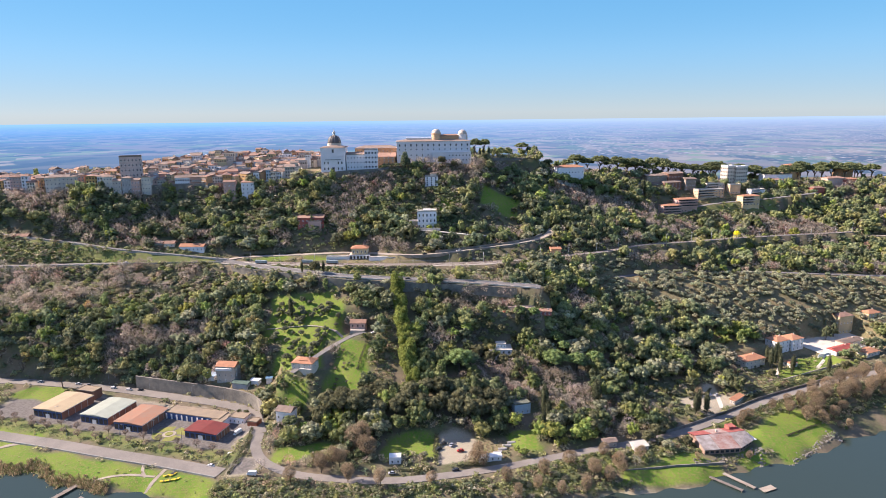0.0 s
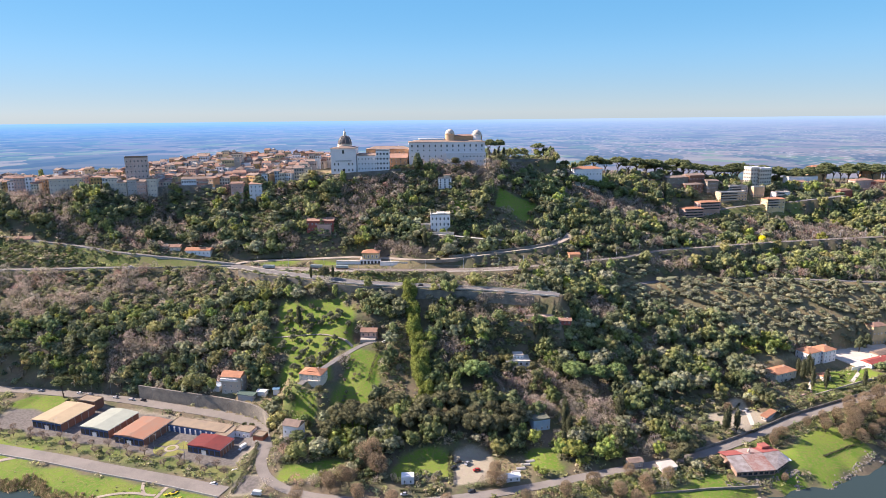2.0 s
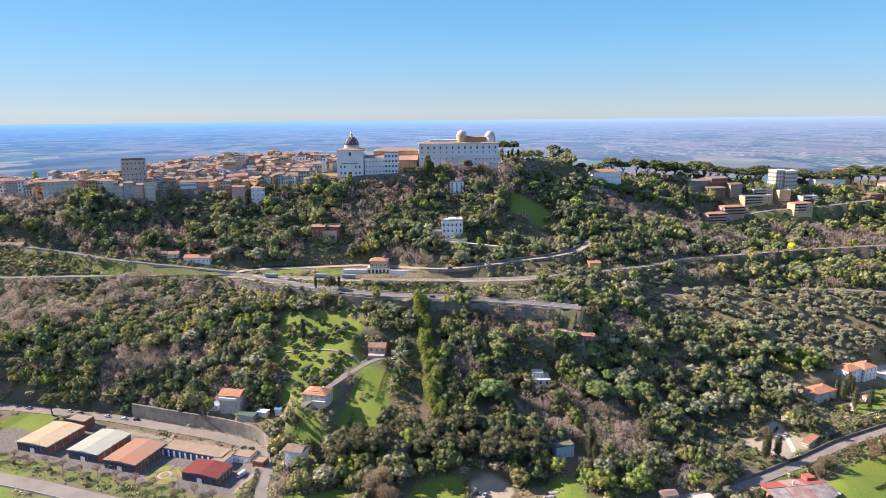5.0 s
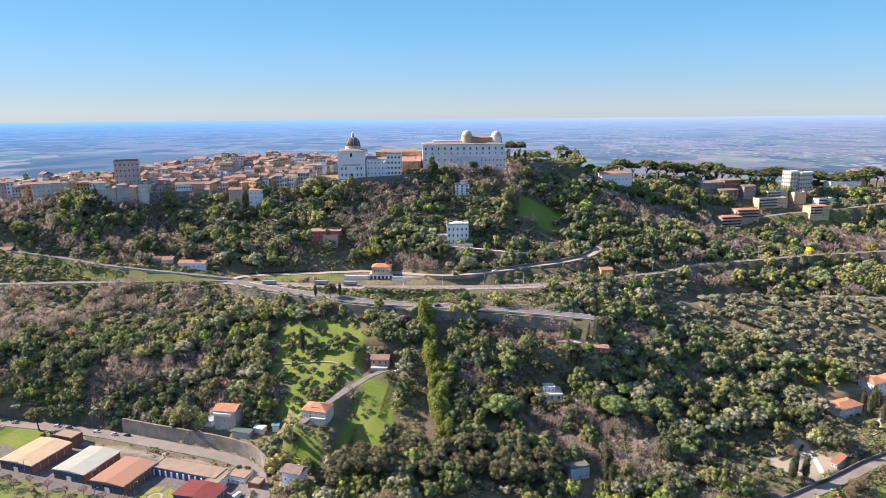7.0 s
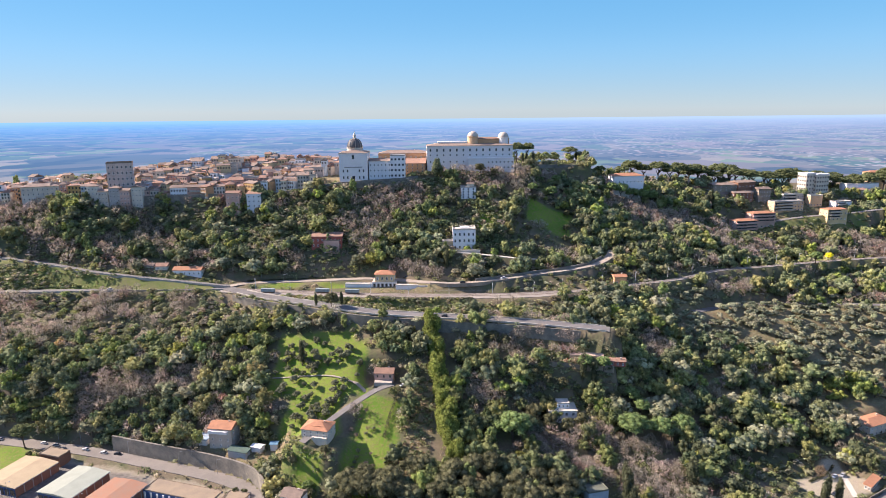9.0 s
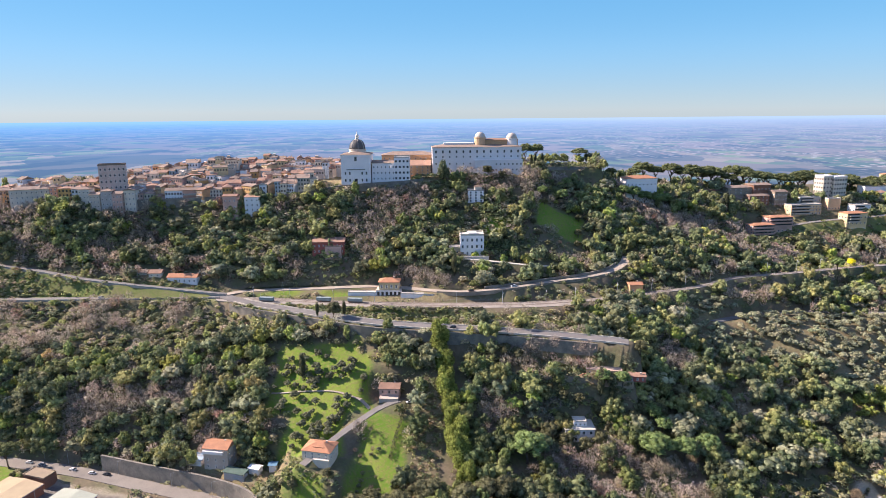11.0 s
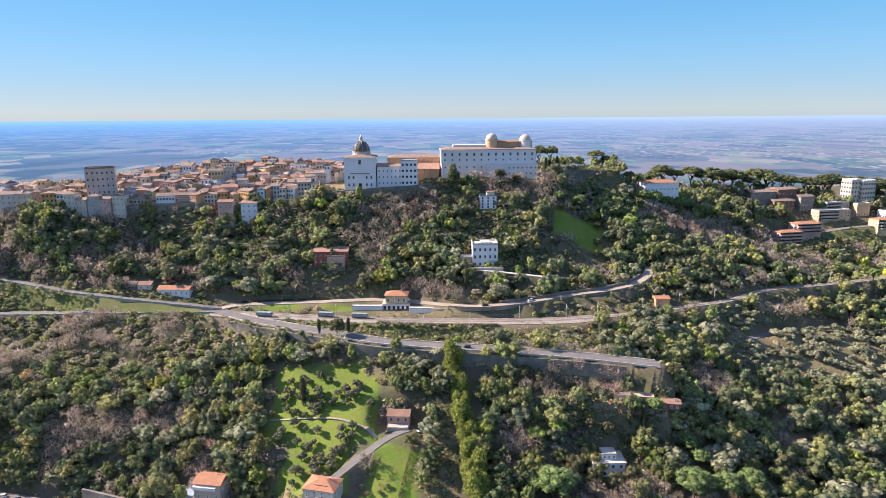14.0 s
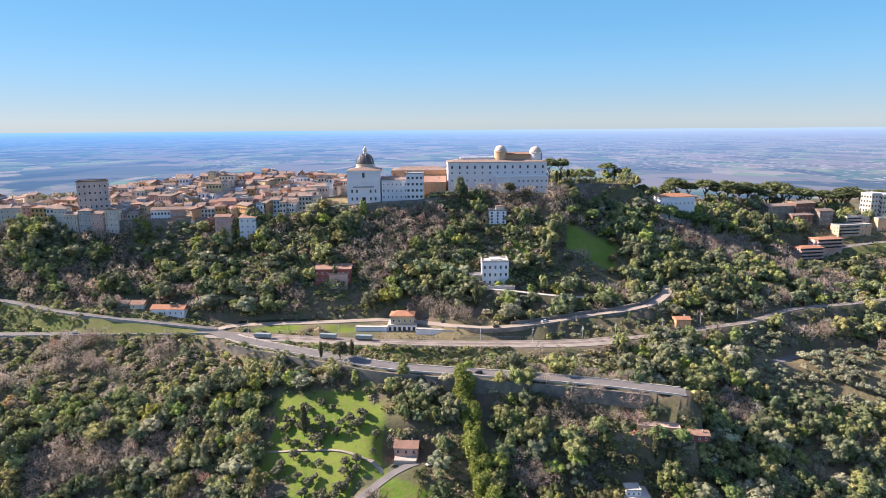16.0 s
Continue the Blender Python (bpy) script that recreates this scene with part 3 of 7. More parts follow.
def unit(v):
    return v / (np.linalg.norm(v, axis=-1, keepdims=True) + 1e-9)


def sphere_tris(steps=2):
    bm = bmesh.new()
    bmesh.ops.create_icosphere(bm, subdivisions=steps, radius=1.0)
    t = np.array([[v.co[:] for v in f.verts] for f in bm.faces])
    bm.free()
    return t


BALL = sphere_tris()
SMALL_BALL = sphere_tris(1)


def lumpy(d, knobs):
    """How far a crown bulges in a direction."""
    near = (d @ knobs.T).max(-1)
    return 0.60 + 0.40 * np.clip((near - 0.30) / 0.60, 0, 1)


def leaf_cloud(n, radii, size, flat=0.0, low=-0.55, lumps=7, long=1.3, out=0.45, core=0.84):
    """A crown of leaf sprays over a lumpy inner mass: triangles of (n, 3, 3)."""
    radii = np.array(radii)
    knobs = unit(rng.normal(size=(lumps, 3)) + [0, 0, 0.35])
    d = unit(rng.normal(size=(n * 4, 3)))
    d = d[d[:, 2] > low][:n]
    k = len(d)
    p = d * (lumpy(d, knobs) * rng.uniform(0.80, 1.08, k))[:, None] * radii
    nrm = unit(d * out + rng.normal(size=(k, 3)) * (1 - out) + [0, 0, 0.2])
    u = unit(np.cross(nrm, rng.normal(size=(k, 3))))
    w = np.cross(nrm, u)
    a = size * rng.uniform(0.6, 1.3, (k, 1))
    tri = np.stack([p - u * a - w * a * 0.6, p + u * a - w * a * 0.6, p + w * a * long + u * a * rng.uniform(-0.5, 0.5, (k, 1))], 1)
    if core:
        c = BALL * (lumpy(BALL, knobs) * core)[..., None] * radii
        c = c[(BALL[:, :, 2].mean(1) > low - 0.1)]
        tri = np.concatenate([c, tri])
    if flat:
        tri[..., 2] = np.where(tri[..., 2] < 0, tri[..., 2] * (1 - flat), tri[..., 2])
    return tri


def lobed(n, radii, size, lobes=9, lobe=0.46, flat=0.0, low=-0.45, out=0.72, long=1.2, core=0.86, heart=0.62):
    """A crown of rounded boughs: each bough a leafy mass with sprays facing outwards."""
    radii = np.array(radii)
    d = unit(rng.normal(size=(lobes * 6, 3)) + [0, 0, 0.25])
    d = d[d[:, 2] > low]
    pick = [d[0]]
    for c in d[1:]:  # boughs stand apart from one another
        if len(pick) < lobes and max(float(c @ p) for p in pick) < 0.93 - 0.25 * (lobes < 14):
            pick.append(c)
    cen = np.array(pick) * rng.uniform(heart * 0.85, heart * 1.12, (len(pick), 1))
    cen = np.concatenate([cen, [[0, 0, 0.05]]])
    rad = np.r_[lobe * rng.uniform(0.78, 1.15, len(pick)), 0.62]

    def bare_of_others(p, i, k):
        gap = np.linalg.norm(p[:, None] - cen[None], axis=-1) / rad[None]
        gap[:, i] = 9
        return gap.min(1) > k
    share = rad ** 2 / (rad ** 2).sum()
    tris = []
    for i in range(len(cen)):
        k = int(n * 1.9 * share[i]) + 3
        v = unit(rng.normal(size=(k, 3)))
        p = cen[i] + v * rad[i] * rng.uniform(0.90, 1.10, (k, 1))
        ok = bare_of_others(p, i, 0.92) & (p[:, 2] > low * 0.9 - 0.1)
        p, v = p[ok] * radii, v[ok]
        k = len(p)
        nrm = unit(v * out + rng.normal(size=(k, 3)) * (1 - out) + [0, 0, 0.15])
        u = unit(np.cross(nrm, rng.normal(size=(k, 3))))
        w = np.cross(nrm, u)
        a = size * rng.uniform(0.6, 1.35, (k, 1))
        tris.append(np.stack([p - u * a - w * a * 0.6, p + u * a - w * a * 0.6, p + w * a * long + u * a * rng.uniform(-0.5, 0.5, (k, 1))], 1))
        if core:
            c = cen[i] + SMALL_BALL * rad[i] * core
            mid = c.mean(1)
            c = c[bare_of_others(mid, i, 0.80) & (mid[:, 2] > low - 0.1)]
            tris.append(c * radii)
    tri = np.concatenate(tris)
    if flat:
        tri[..., 2] = np.where(tri[..., 2] < 0, tri[..., 2] * (1 - flat), tri[..., 2])
    return tri


def bare_cloud(n, radii, size=0.05):
    """Twigs of a leafless crown: a rounded haze of thin sprays that fan out and up."""
    d = unit(rng.normal(size=(n, 3)) + [0, 0, 0.25])
    knobs = unit(rng.normal(size=(6, 3)) + [0, 0, 0.4])
    p = d * np.array(radii) * (lumpy(d, knobs) * rng.uniform(0.45, 1.0, n) ** 0.6)[:, None]
    way = unit(d * 0.8 + rng.normal(size=(n, 3)) * 0.6 + [0, 0, 0.4])
    side = unit(np.cross(way, rng.normal(size=(n, 3))))
    ln = size * rng.uniform(0.9, 2.0, (n, 1))
    wd = size * rng.uniform(0.16, 0.34, (n, 1))
    return np.stack([p - way * ln - side * wd, p - way * ln * 0.6 + side * wd, p + way * ln], 1)


def trunk_quads(h, r=0.03, n=3):
    t = np.arange(n) * 2 * np.pi / n
    ring = np.stack([np.cos(t), np.sin(t), 0 * t], 1)
    lo, hi = ring * r, ring * r * 0.5 + [0, 0, h]
    return np.concatenate([np.stack([lo, np.roll(lo, -1, 0), hi], 1), np.stack([np.roll(lo, -1, 0), np.roll(hi, -1, 0), hi], 1)])


PROTO = {
    "oak": [(lobed(165, (0.5, 0.5, 0.46), 0.036, lobes=11, lobe=0.34, heart=0.68) + [0, 0, 0.54]) for _ in range(9)],
    "bush": [(lobed(85, (0.55, 0.55, 0.46), 0.055, lobes=7, lobe=0.40, low=-0.35) + [0, 0, 0.42]) for _ in range(6)],
    "bare": [(bare_cloud(200, (0.5, 0.5, 0.5), 0.062) + [0, 0, 0.52]) for _ in range(8)],
    "olive": [(lobed(85, (0.5, 0.5, 0.42), 0.053, lobes=7, lobe=0.38) + [0, 0, 0.55]) for _ in range(6)],
    "tall": [(lobed(150, (0.30, 0.30, 0.50), 0.035, lobes=14, lobe=0.34, low=-0.85) + [0, 0, 0.52]) for _ in range(5)],
    "far_oak": [(lobed(72, (0.5, 0.5, 0.46), 0.052, lobes=7, lobe=0.40, heart=0.66) + [0, 0, 0.54]) for _ in range(9)],
    "far_bush": [(lobed(42, (0.55, 0.55, 0.46), 0.078, lobes=5, lobe=0.46, low=-0.35) + [0, 0, 0.42]) for _ in range(5)],
    "far_bare": [(bare_cloud(105, (0.5, 0.5, 0.5), 0.084) + [0, 0, 0.52]) for _ in range(8)],
    "far_olive": [(lobed(60, (0.5, 0.5, 0.42), 0.064, lobes=6) + [0, 0, 0.55]) for _ in range(5)],
    "far_tall": [(lobed(85, (0.30, 0.30, 0.50), 0.048, lobes=10, lobe=0.38, low=-0.85) + [0, 0, 0.52]) for _ in range(5)],
}
TINTS = {
    "oak": [(0.191, 0.216, 0.105), (0.242, 0.260, 0.112), (0.155, 0.180, 0.101), (0.294, 0.290, 0.122), (0.213, 0.222, 0.123)],
    "bush": [(0.325, 0.292, 0.184), (0.359, 0.308, 0.210), (0.254, 0.264, 0.139), (0.281, 0.295, 0.116)],
    "green": [(0.253, 0.288, 0.076), (0.219, 0.260, 0.079), (0.298, 0.304, 0.084)],
    "gold": [(0.449, 0.341, 0.137), (0.393, 0.308, 0.131)],
    "bare": [(0.446, 0.369, 0.297), (0.396, 0.341, 0.282), (0.473, 0.385, 0.303), (0.407, 0.354, 0.282)],
    "olive": [(0.275, 0.277, 0.176), (0.305, 0.304, 0.195), (0.238, 0.246, 0.153)],
    "tall": [(0.231, 0.262, 0.102), (0.180, 0.211, 0.097)],
    "maroon": [(0.396, 0.248, 0.205)],
}


def quads_object(name, quads, tints, label, category, kind="stuff"):
    q = np.concatenate(quads)
    t = np.concatenate(tints)
    nv = len(q) * 3
    me = bpy.data.meshes.new(name)
    me.vertices.add(nv)
    me.vertices.foreach_set("co", q.reshape(-1))
    me.loops.add(nv)
    me.loops.foreach_set("vertex_index", np.arange(nv))
    me.polygons.add(len(q))
    me.polygons.foreach_set("loop_start", np.arange(0, nv, 3))
    col = me.color_attributes.new("tint", 'FLOAT_COLOR', 'POINT')
    rgba = np.ones((nv, 4))
    rgba[:, :3] = np.repeat(t, 3, 0)
    col.data.foreach_set("color", rgba.ravel())
    me.materials.append(LEAF)
    me.update(calc_edges=True)
    return tagged(new(name, me), label, category, kind=kind)


# open ground where nothing grows tall: taken from the built places
CLEAR = []
# kept open round houses and roads: yards, the station terrace, the compound by the lake
OPEN = [(-64, 460, 9, 14, 0, "open"), (-15, 447, 8, 54, -8, "open"), (-69, 414, 4, 32, -9, "open"), (-285, 627, 18, 5, 0, "open"), (272, 730, 34, 6, 10, "open"), (322, 711, 60, 4, 10, "open"), (278, 674, 16, 5, 10, "open"), (-50, 546, 46, 9, -6, "open"), (-47, 450, 13, 12, 0, "open"), (66, 456.5, 25, 3, -12, "open"), (345, 484, 36, 20, 18, "open"), (280, 445, 34, 15, 18, "open"), (297, 472, 18, 11, 20, "open"), (57, 428, 11, 4, 0, "open"), (12, 616, 6, 4, 0, "open"), (-82, 402, 13, 12, -10, "open"), (-205, 566, 40, 5, 0, "open"), (63, 371, 8, 5, 0, "open")]


LOW = [(84, 690, 40, 26, 0, ""), (75, 541, 60, 8, 12, ""), (205, 572, 70, 8, 22, ""), (-120, 553, 60, 4, 0, ""), (64, 447, 28, 3, -10, ""), (163, 396, 16, 18, 0, ""), (-207, 560, 45, 8, 0, ""), (278, 668, 24, 13, 8, ""), (-100, 572, 22, 10, 0, ""), (70, 590, 26, 12, 0, ""), (248, 428, 22, 10, 15, ""), (290, 730, 50, 10, 8, ""), (330, 700, 70, 8, 8, "")]


def clear(x, y, a, b, turn=0.0):
    CLEAR.append((x, y, a, b, turn, "built"))


def wood_kind(x, y):
    """What grows where: chances of kinds by place."""
    n = noise.noise(Vector((x * 0.012, y * 0.016, 3.1)))
    n2 = noise.noise(Vector((x * 0.045, y * 0.045, 9.7)))
    if 150 < x < 470 and 470 + 0.1 * (x - 150) < y < 556 and not (x < 235 and y < 500):
        return "olive"
    v = n + 0.8 * n2
    if y > 575 and x < 40:
        return "bare" if v > 0.02 else "oak" if v > -0.45 else "bush"
    if y > 560:
        return "bare" if v > 0.30 else "oak"
    if x < -95:
        return "bare" if v > (0.24 if y > 500 else 0.40) else "green" if v < -0.52 and y < 500 else "bush" if (y > 505 and v > -0.3) else "gold" if -0.30 < v < -0.27 else "oak"
    if y < 335:
        return "bare" if v > -0.25 else "bush"
    return "bare" if v > 0.40 else "green" if v < -0.56 else "olive" if -0.30 < v < -0.18 else "oak"


SCRUB = [a for a in AREAS if a[5] == "scrub"]


def woods():
    sp = 3.4
    gx, gy = np.meshgrid(np.arange(-500, 600, sp), np.arange(296, 800, sp))
    x = (gx + rng.uniform(-0.42, 0.42, gx.shape) * sp).ravel()
    y = (gy + rng.uniform(-0.42, 0.42, gy.shape) * sp).ravel()
    z = land(x, y)
    steep = np.abs(land(x, y + 2) - land(x, y - 2)) / 4
    keep = (x > -0.74 * (y + 30) - 15) & (x < 0.74 * (y + 30) + 15)
    keep &= rng.random(len(x)) < np.minimum(1, (sp / 5.1) ** 2 * (1 + steep ** 2) ** 0.75)
    keep &= z > 2.2
    keep &= ~on_road(x, y, 2.6)
    lake = np.array(ROADS["lake_road"][0])
    wroad = np.array(ROADS["wall_road"][0])
    keep &= ~((x > 128) & (x < 330) & (y < np.interp(x, lake[3:, 0], lake[3:, 1]) + 4) & (rng.random(len(x)) < 0.55))
    keep &= ~((x > 150) & (y < np.interp(x, lake[3:, 0], lake[3:, 1]) + 40) & (rng.random(len(x)) < 0.3))
    keep &= ~((x < -108) & (y < np.interp(x, wroad[:-1, 0], wroad[:-1, 1]) + 5))
    keep &= ~((x > -110) & (x < 60) & (y > 312) & (y < 330))
    for a in AREAS:
        if a[5] in ("grove",):
            continue
        inside = in_area(x, y, a, 1.5)
        keep &= ~(inside & ((rng.random(len(x)) < 0.12) if a[5] == "scrub" else True))
    for c in CLEAR + OPEN:
        keep &= ~in_area(x, y, c, 1.0)
    keep &= ~((y > 690) & (x < 50) & (rng.random(len(x)) < 0.4))
    keep &= ~((y > 770) & (rng.random(len(x)) < 0.75))
    keep &= ~((y > 725) & (x < 150))
    x, y, z = x[keep], y[keep], z[keep]
    sets = {}
    for px, py, pz in zip(x, y, z):
        k = wood_kind(px, py)
        r, r2 = rng.random(), rng.random()
        if k == "oak":  # other kinds stand among the oaks
            k = "bare" if r2 < 0.13 else "bush" if r2 < 0.23 else "olive" if r2 < 0.28 else "green" if r2 < 0.33 else "oak"
        if k == "olive" and 150 < px and py > 470:
            if r < 0.12:
                continue
            h = rng.uniform(4.0, 6.0)
        elif k == "bush":
            h = rng.uniform(3.0, 6.0)
        elif k == "bare":
            h = rng.uniform(6.0, 10.0)
        else:
            h = 4.5 + 9.5 * rng.random() ** 1.5
        if k == "oak" and px > -60 and 345 < py < 520:
            h = 5.5 + 9.5 * rng.random() ** 1.2
        if r > 0.94 and k == "oak":
            k = "tall"
            h = rng.uniform(10, 14)
        if py < 345 or py > 690 and px < 50:
            h = min(h, 7.5)
        if py < 316 or 150 < px and py < 300 + 0.45 * px:
            k, h = ("bush" if r < 0.7 else k), rng.uniform(1.8, 4.2)
        if any(in_area(px, py, a, 1.5) for a in SCRUB):
            k, h = "bush", rng.uniform(1.6, 3.8)
        if -35 < px < 62 and py < 356 or 150 < px < 184 and 372 < py < 412:
            h = min(h, 4.8)
        if any(in_area(px, py, a) for a in LOW):
            h = min(h, rng.uniform(2.5, 4.2))
        if k == "bare" and r < 0.04:
            k = "maroon"
        proto = {"green": "oak", "gold": "oak", "maroon": "bare"}.get(k, k)
        pool = PROTO[("far_" if py > 555 else "") + proto]
        q = pool[rng.integers(len(pool))]
        a = rng.uniform(0, 6.28)
        c, s = math.cos(a), math.sin(a)
        wide = h * rng.uniform(0.80, 1.15)
        if proto in ("olive", "bush"):
            wide = h * rng.uniform(1.0, 1.35)
        m = np.array([[c * wide, s * wide, 0], [-s * wide, c * wide, 0], [0, 0, h]])
        t = np.array(TINTS[k][rng.integers(len(TINTS[k]))]) * rng.uniform(0.72, 1.25)
        t = t * (1 + rng.uniform(-0.05, 0.05, 3))
        if k in ("oak", "tall", "bush") and px > -75 and py < 440:  # deeper shade and thinner haze put into the tint near the lake
            t = t * np.array([0.74, 0.76, 0.72])
        where = "bare" if proto == "bare" else "olive" if proto == "olive" else "ever"
        qs, ts = sets.setdefault(where, ([], []))
        w = q @ m + [px, py, pz - 0.3]
        qs.append(w)
        ts.append(np.repeat(t[None], len(w), 0))
        if proto != "bush":
            tq = trunk_quads(h * (0.75 if proto == "bare" else 0.45), h * 0.022) * [1, 1, 1] + [px, py, pz - 0.3]
            qs.append(tq)
            ts.append(np.tile([0.09, 0.07, 0.055], (len(tq), 1)))
    low = [lobed(14, (0.6, 0.6, 0.5), 0.16, lobes=2, lobe=0.6, low=-0.3, core=0) + [0, 0, 0.4] for _ in range(6)]
    tones = TINTS["bush"] + TINTS["oak"]
    ux = rng.uniform(-420, 560, 22000)
    uy = rng.uniform(300, 690, 22000)
    uz = land(ux, uy)
    ok = (np.abs(ux) < 0.72 * (uy + 20)) & (uz > 2.4) & ~on_road(ux, uy, 1.5)
    for a in AREAS + CLEAR + OPEN:
        if a[5] != "scrub":
            ok &= ~in_area(ux, uy, a, 0.6)
    for px, py, pz in zip(ux[ok], uy[ok], uz[ok]):
        h = rng.uniform(1.4, 3.4)
        r, t = h * rng.uniform(1.0, 1.7), rng.uniform(0, 6.28)
        c, sn = math.cos(t) * r, math.sin(t) * r
        w = low[rng.integers(6)] @ np.array([[c, sn, 0], [-sn, c, 0], [0, 0, h]]) + [px, py, pz - 0.2]
        qs, ts = sets.setdefault("low", ([], []))
        qs.append(w)
        ts.append(np.repeat(np.array([tones[rng.integers(len(tones))]]) * rng.uniform(0.7, 1.2), len(w), 0))
    names = {"low": ("underwood", "low brambles and saplings beneath the trees", "undergrowth"), "ever": ("evergreen_woods", "dense dark evergreen oak woods on the hillside", "woods"), "bare": ("bare_woods", "leafless brown winter trees between the evergreens", "woods"),
             "olive": ("olive_grove", "grey-green olive trees on dry grassy slopes", "olive trees")}
    for k, (qs, ts) in sets.items():
        quads_object(names[k][0], qs, ts, names[k][1], names[k][2])
    return len(x)


def hedge(label, pts, h=1.8, w=1.6, tint=(0.105, 0.108, 0.062), name="hedge"):
    """A clipped or grown-out hedge along a line on the ground."""
    line = polyline([(x, y, 0) for x, y in pts], 0.7)
    q = []
    heights = land(np.array([p.x for p in line]), np.array([p.y for p in line]))
    for p, z in zip(line, heights):
        k = rng.uniform(0.75, 1.2)
        q.append(leaf_cloud(26, (w * 0.62 * k, w * 0.62 * k, h * 0.55 * k), 0.24, low=-0.6, lumps=4, core=0) + [p.x + rng.uniform(-0.2, 0.2), p.y + rng.uniform(-0.2, 0.2), z + h * 0.48])
    q = np.concatenate(q)
    return quads_object(name, [q], [np.repeat(np.array([tint]), len(q), 0) * rng.uniform(0.85, 1.15, (len(q), 1))], label, "hedge", kind="structure")


def undergrowth():
    """Low scrub between the trees: centre, half sizes, turn, spacing, least and greatest height."""
    zones = [(66, 449, 27, 6, -12, 1.9, 1.6, 3.6), (66, 462, 28, 2, -12, 1.4, 2.5, 5.0), (84, 436, 16, 8, 0, 2.0, 1.4, 3.4), (-40, 514, 110, 9, -8, 2.0, 1.0, 3.0), (-310, 570, 140, 11, -7, 2.3, 1.2, 3.4), (-23, 440, 7, 55, -8, 1.9, 0.7, 2.4), (-100, 402, 9, 14, 0, 1.9, 0.7, 2.2), (230, 380, 75, 6, 22, 1.8, 0.6, 2.0),
             (100, 330, 45, 7, 12, 1.9, 0.8, 2.4), (300, 425, 45, 8, 20, 1.9, 0.7, 2.0), (240, 422, 24, 12, 22, 2.1, 0.6, 1.9), (20, 309, 100, 5, 0, 1.9, 0.8, 2.2), (345, 695, 70, 9, 8, 2.4, 1.0, 3.0), (280, 672, 24, 7, 10, 2.2, 1.0, 2.6),
             (282, 442, 36, 17, 15, 3.2, 0.5, 1.6), (-200, 374, 100, 6, -18, 3.0, 0.4, 1.1), (-190, 340, 78, 9, -18, 6.0, 0.3, 0.9), (44, 606, 8, 8, 0, 2.2, 0.8, 2.2), (-118, 424, 22, 8, -15, 2.2, 0.6, 1.8), (150, 345, 14, 10, 12, 1.9, 0.8, 2.4),
             (-85, 315, 30, 6, 0, 1.8, 0.9, 2.6), (300, 396, 50, 12, 22, 2.2, 0.8, 2.4), (-210, 603, 210, 17, -2, 2.7, 1.8, 4.8), (-60, 608, 100, 24, 0, 2.8, 1.8, 4.8), (-10, 640, 45, 9, 3, 2.3, 1.5, 4.0), (-84, 395, 16, 6, -10, 1.9, 0.8, 2.2), (200, 645, 90, 30, 20, 3.4, 1.6, 4.2), (-25, 541, 42, 4, -5, 2.6, 0.4, 1.2), (-205, 566, 40, 5, 0, 2.6, 0.5, 1.3), (345, 725, 60, 16, 8, 3.0, 0.8, 2.4), (45, 346, 12, 12, -20, 3.0, 0.5, 1.4), (185, 332, 26, 6, 8, 2.4, 0.4, 1.3), (-150, 420, 60, 4, -18, 2.4, 0.5, 1.6)]
    kinds = [leaf_cloud(25, (0.6, 0.6, 0.5), 0.19, low=-0.3, lumps=4, core=0) + [0, 0, 0.42] for _ in range(6)]
    tones = TINTS["bush"] + TINTS["oak"] + TINTS["oak"][:3] + [(0.30, 0.235, 0.15)]
    qs, ts = [], []
    for cx, cy, a, b, turn, sp, lo, hi in zones:
        gx, gy = np.meshgrid(np.arange(-a, a, sp), np.arange(-b, b, sp))
        u = gx.ravel() + rng.uniform(-0.6, 0.6, gx.size) * sp
        v = gy.ravel() + rng.uniform(-0.6, 0.6, gx.size) * sp
        c, s = math.cos(radians(turn)), math.sin(radians(turn))
        x, y = cx + u * c - v * s, cy + u * s + v * c
        z = land(x, y)
        ok = (z > 0.7) & ~on_road(x, y, 1.2) & (rng.random(len(x)) < 0.85)
        for q in CLEAR:
            if q[2] > 2.5:
                ok &= ~in_area(x, y, q, 0.3)
        for px, py, pz in zip(x[ok], y[ok], z[ok]):
            h = rng.uniform(lo, hi)
            r = h * rng.uniform(0.9, 1.7)
            t = rng.uniform(0, 6.28)
            m = np.array([[math.cos(t) * r, math.sin(t) * r, 0], [-math.sin(t) * r, math.cos(t) * r, 0], [0, 0, h]])
            qs.append(kinds[rng.integers(6)] @ m + [px, py, pz - 0.1])
            ts.append(np.repeat(np.array([tones[rng.integers(len(tones))]]) * rng.uniform(0.7, 1.25), len(qs[-1]), 0))
    quads_object("scrub", qs, ts, "low green and brown scrub on banks and verges", "scrub")


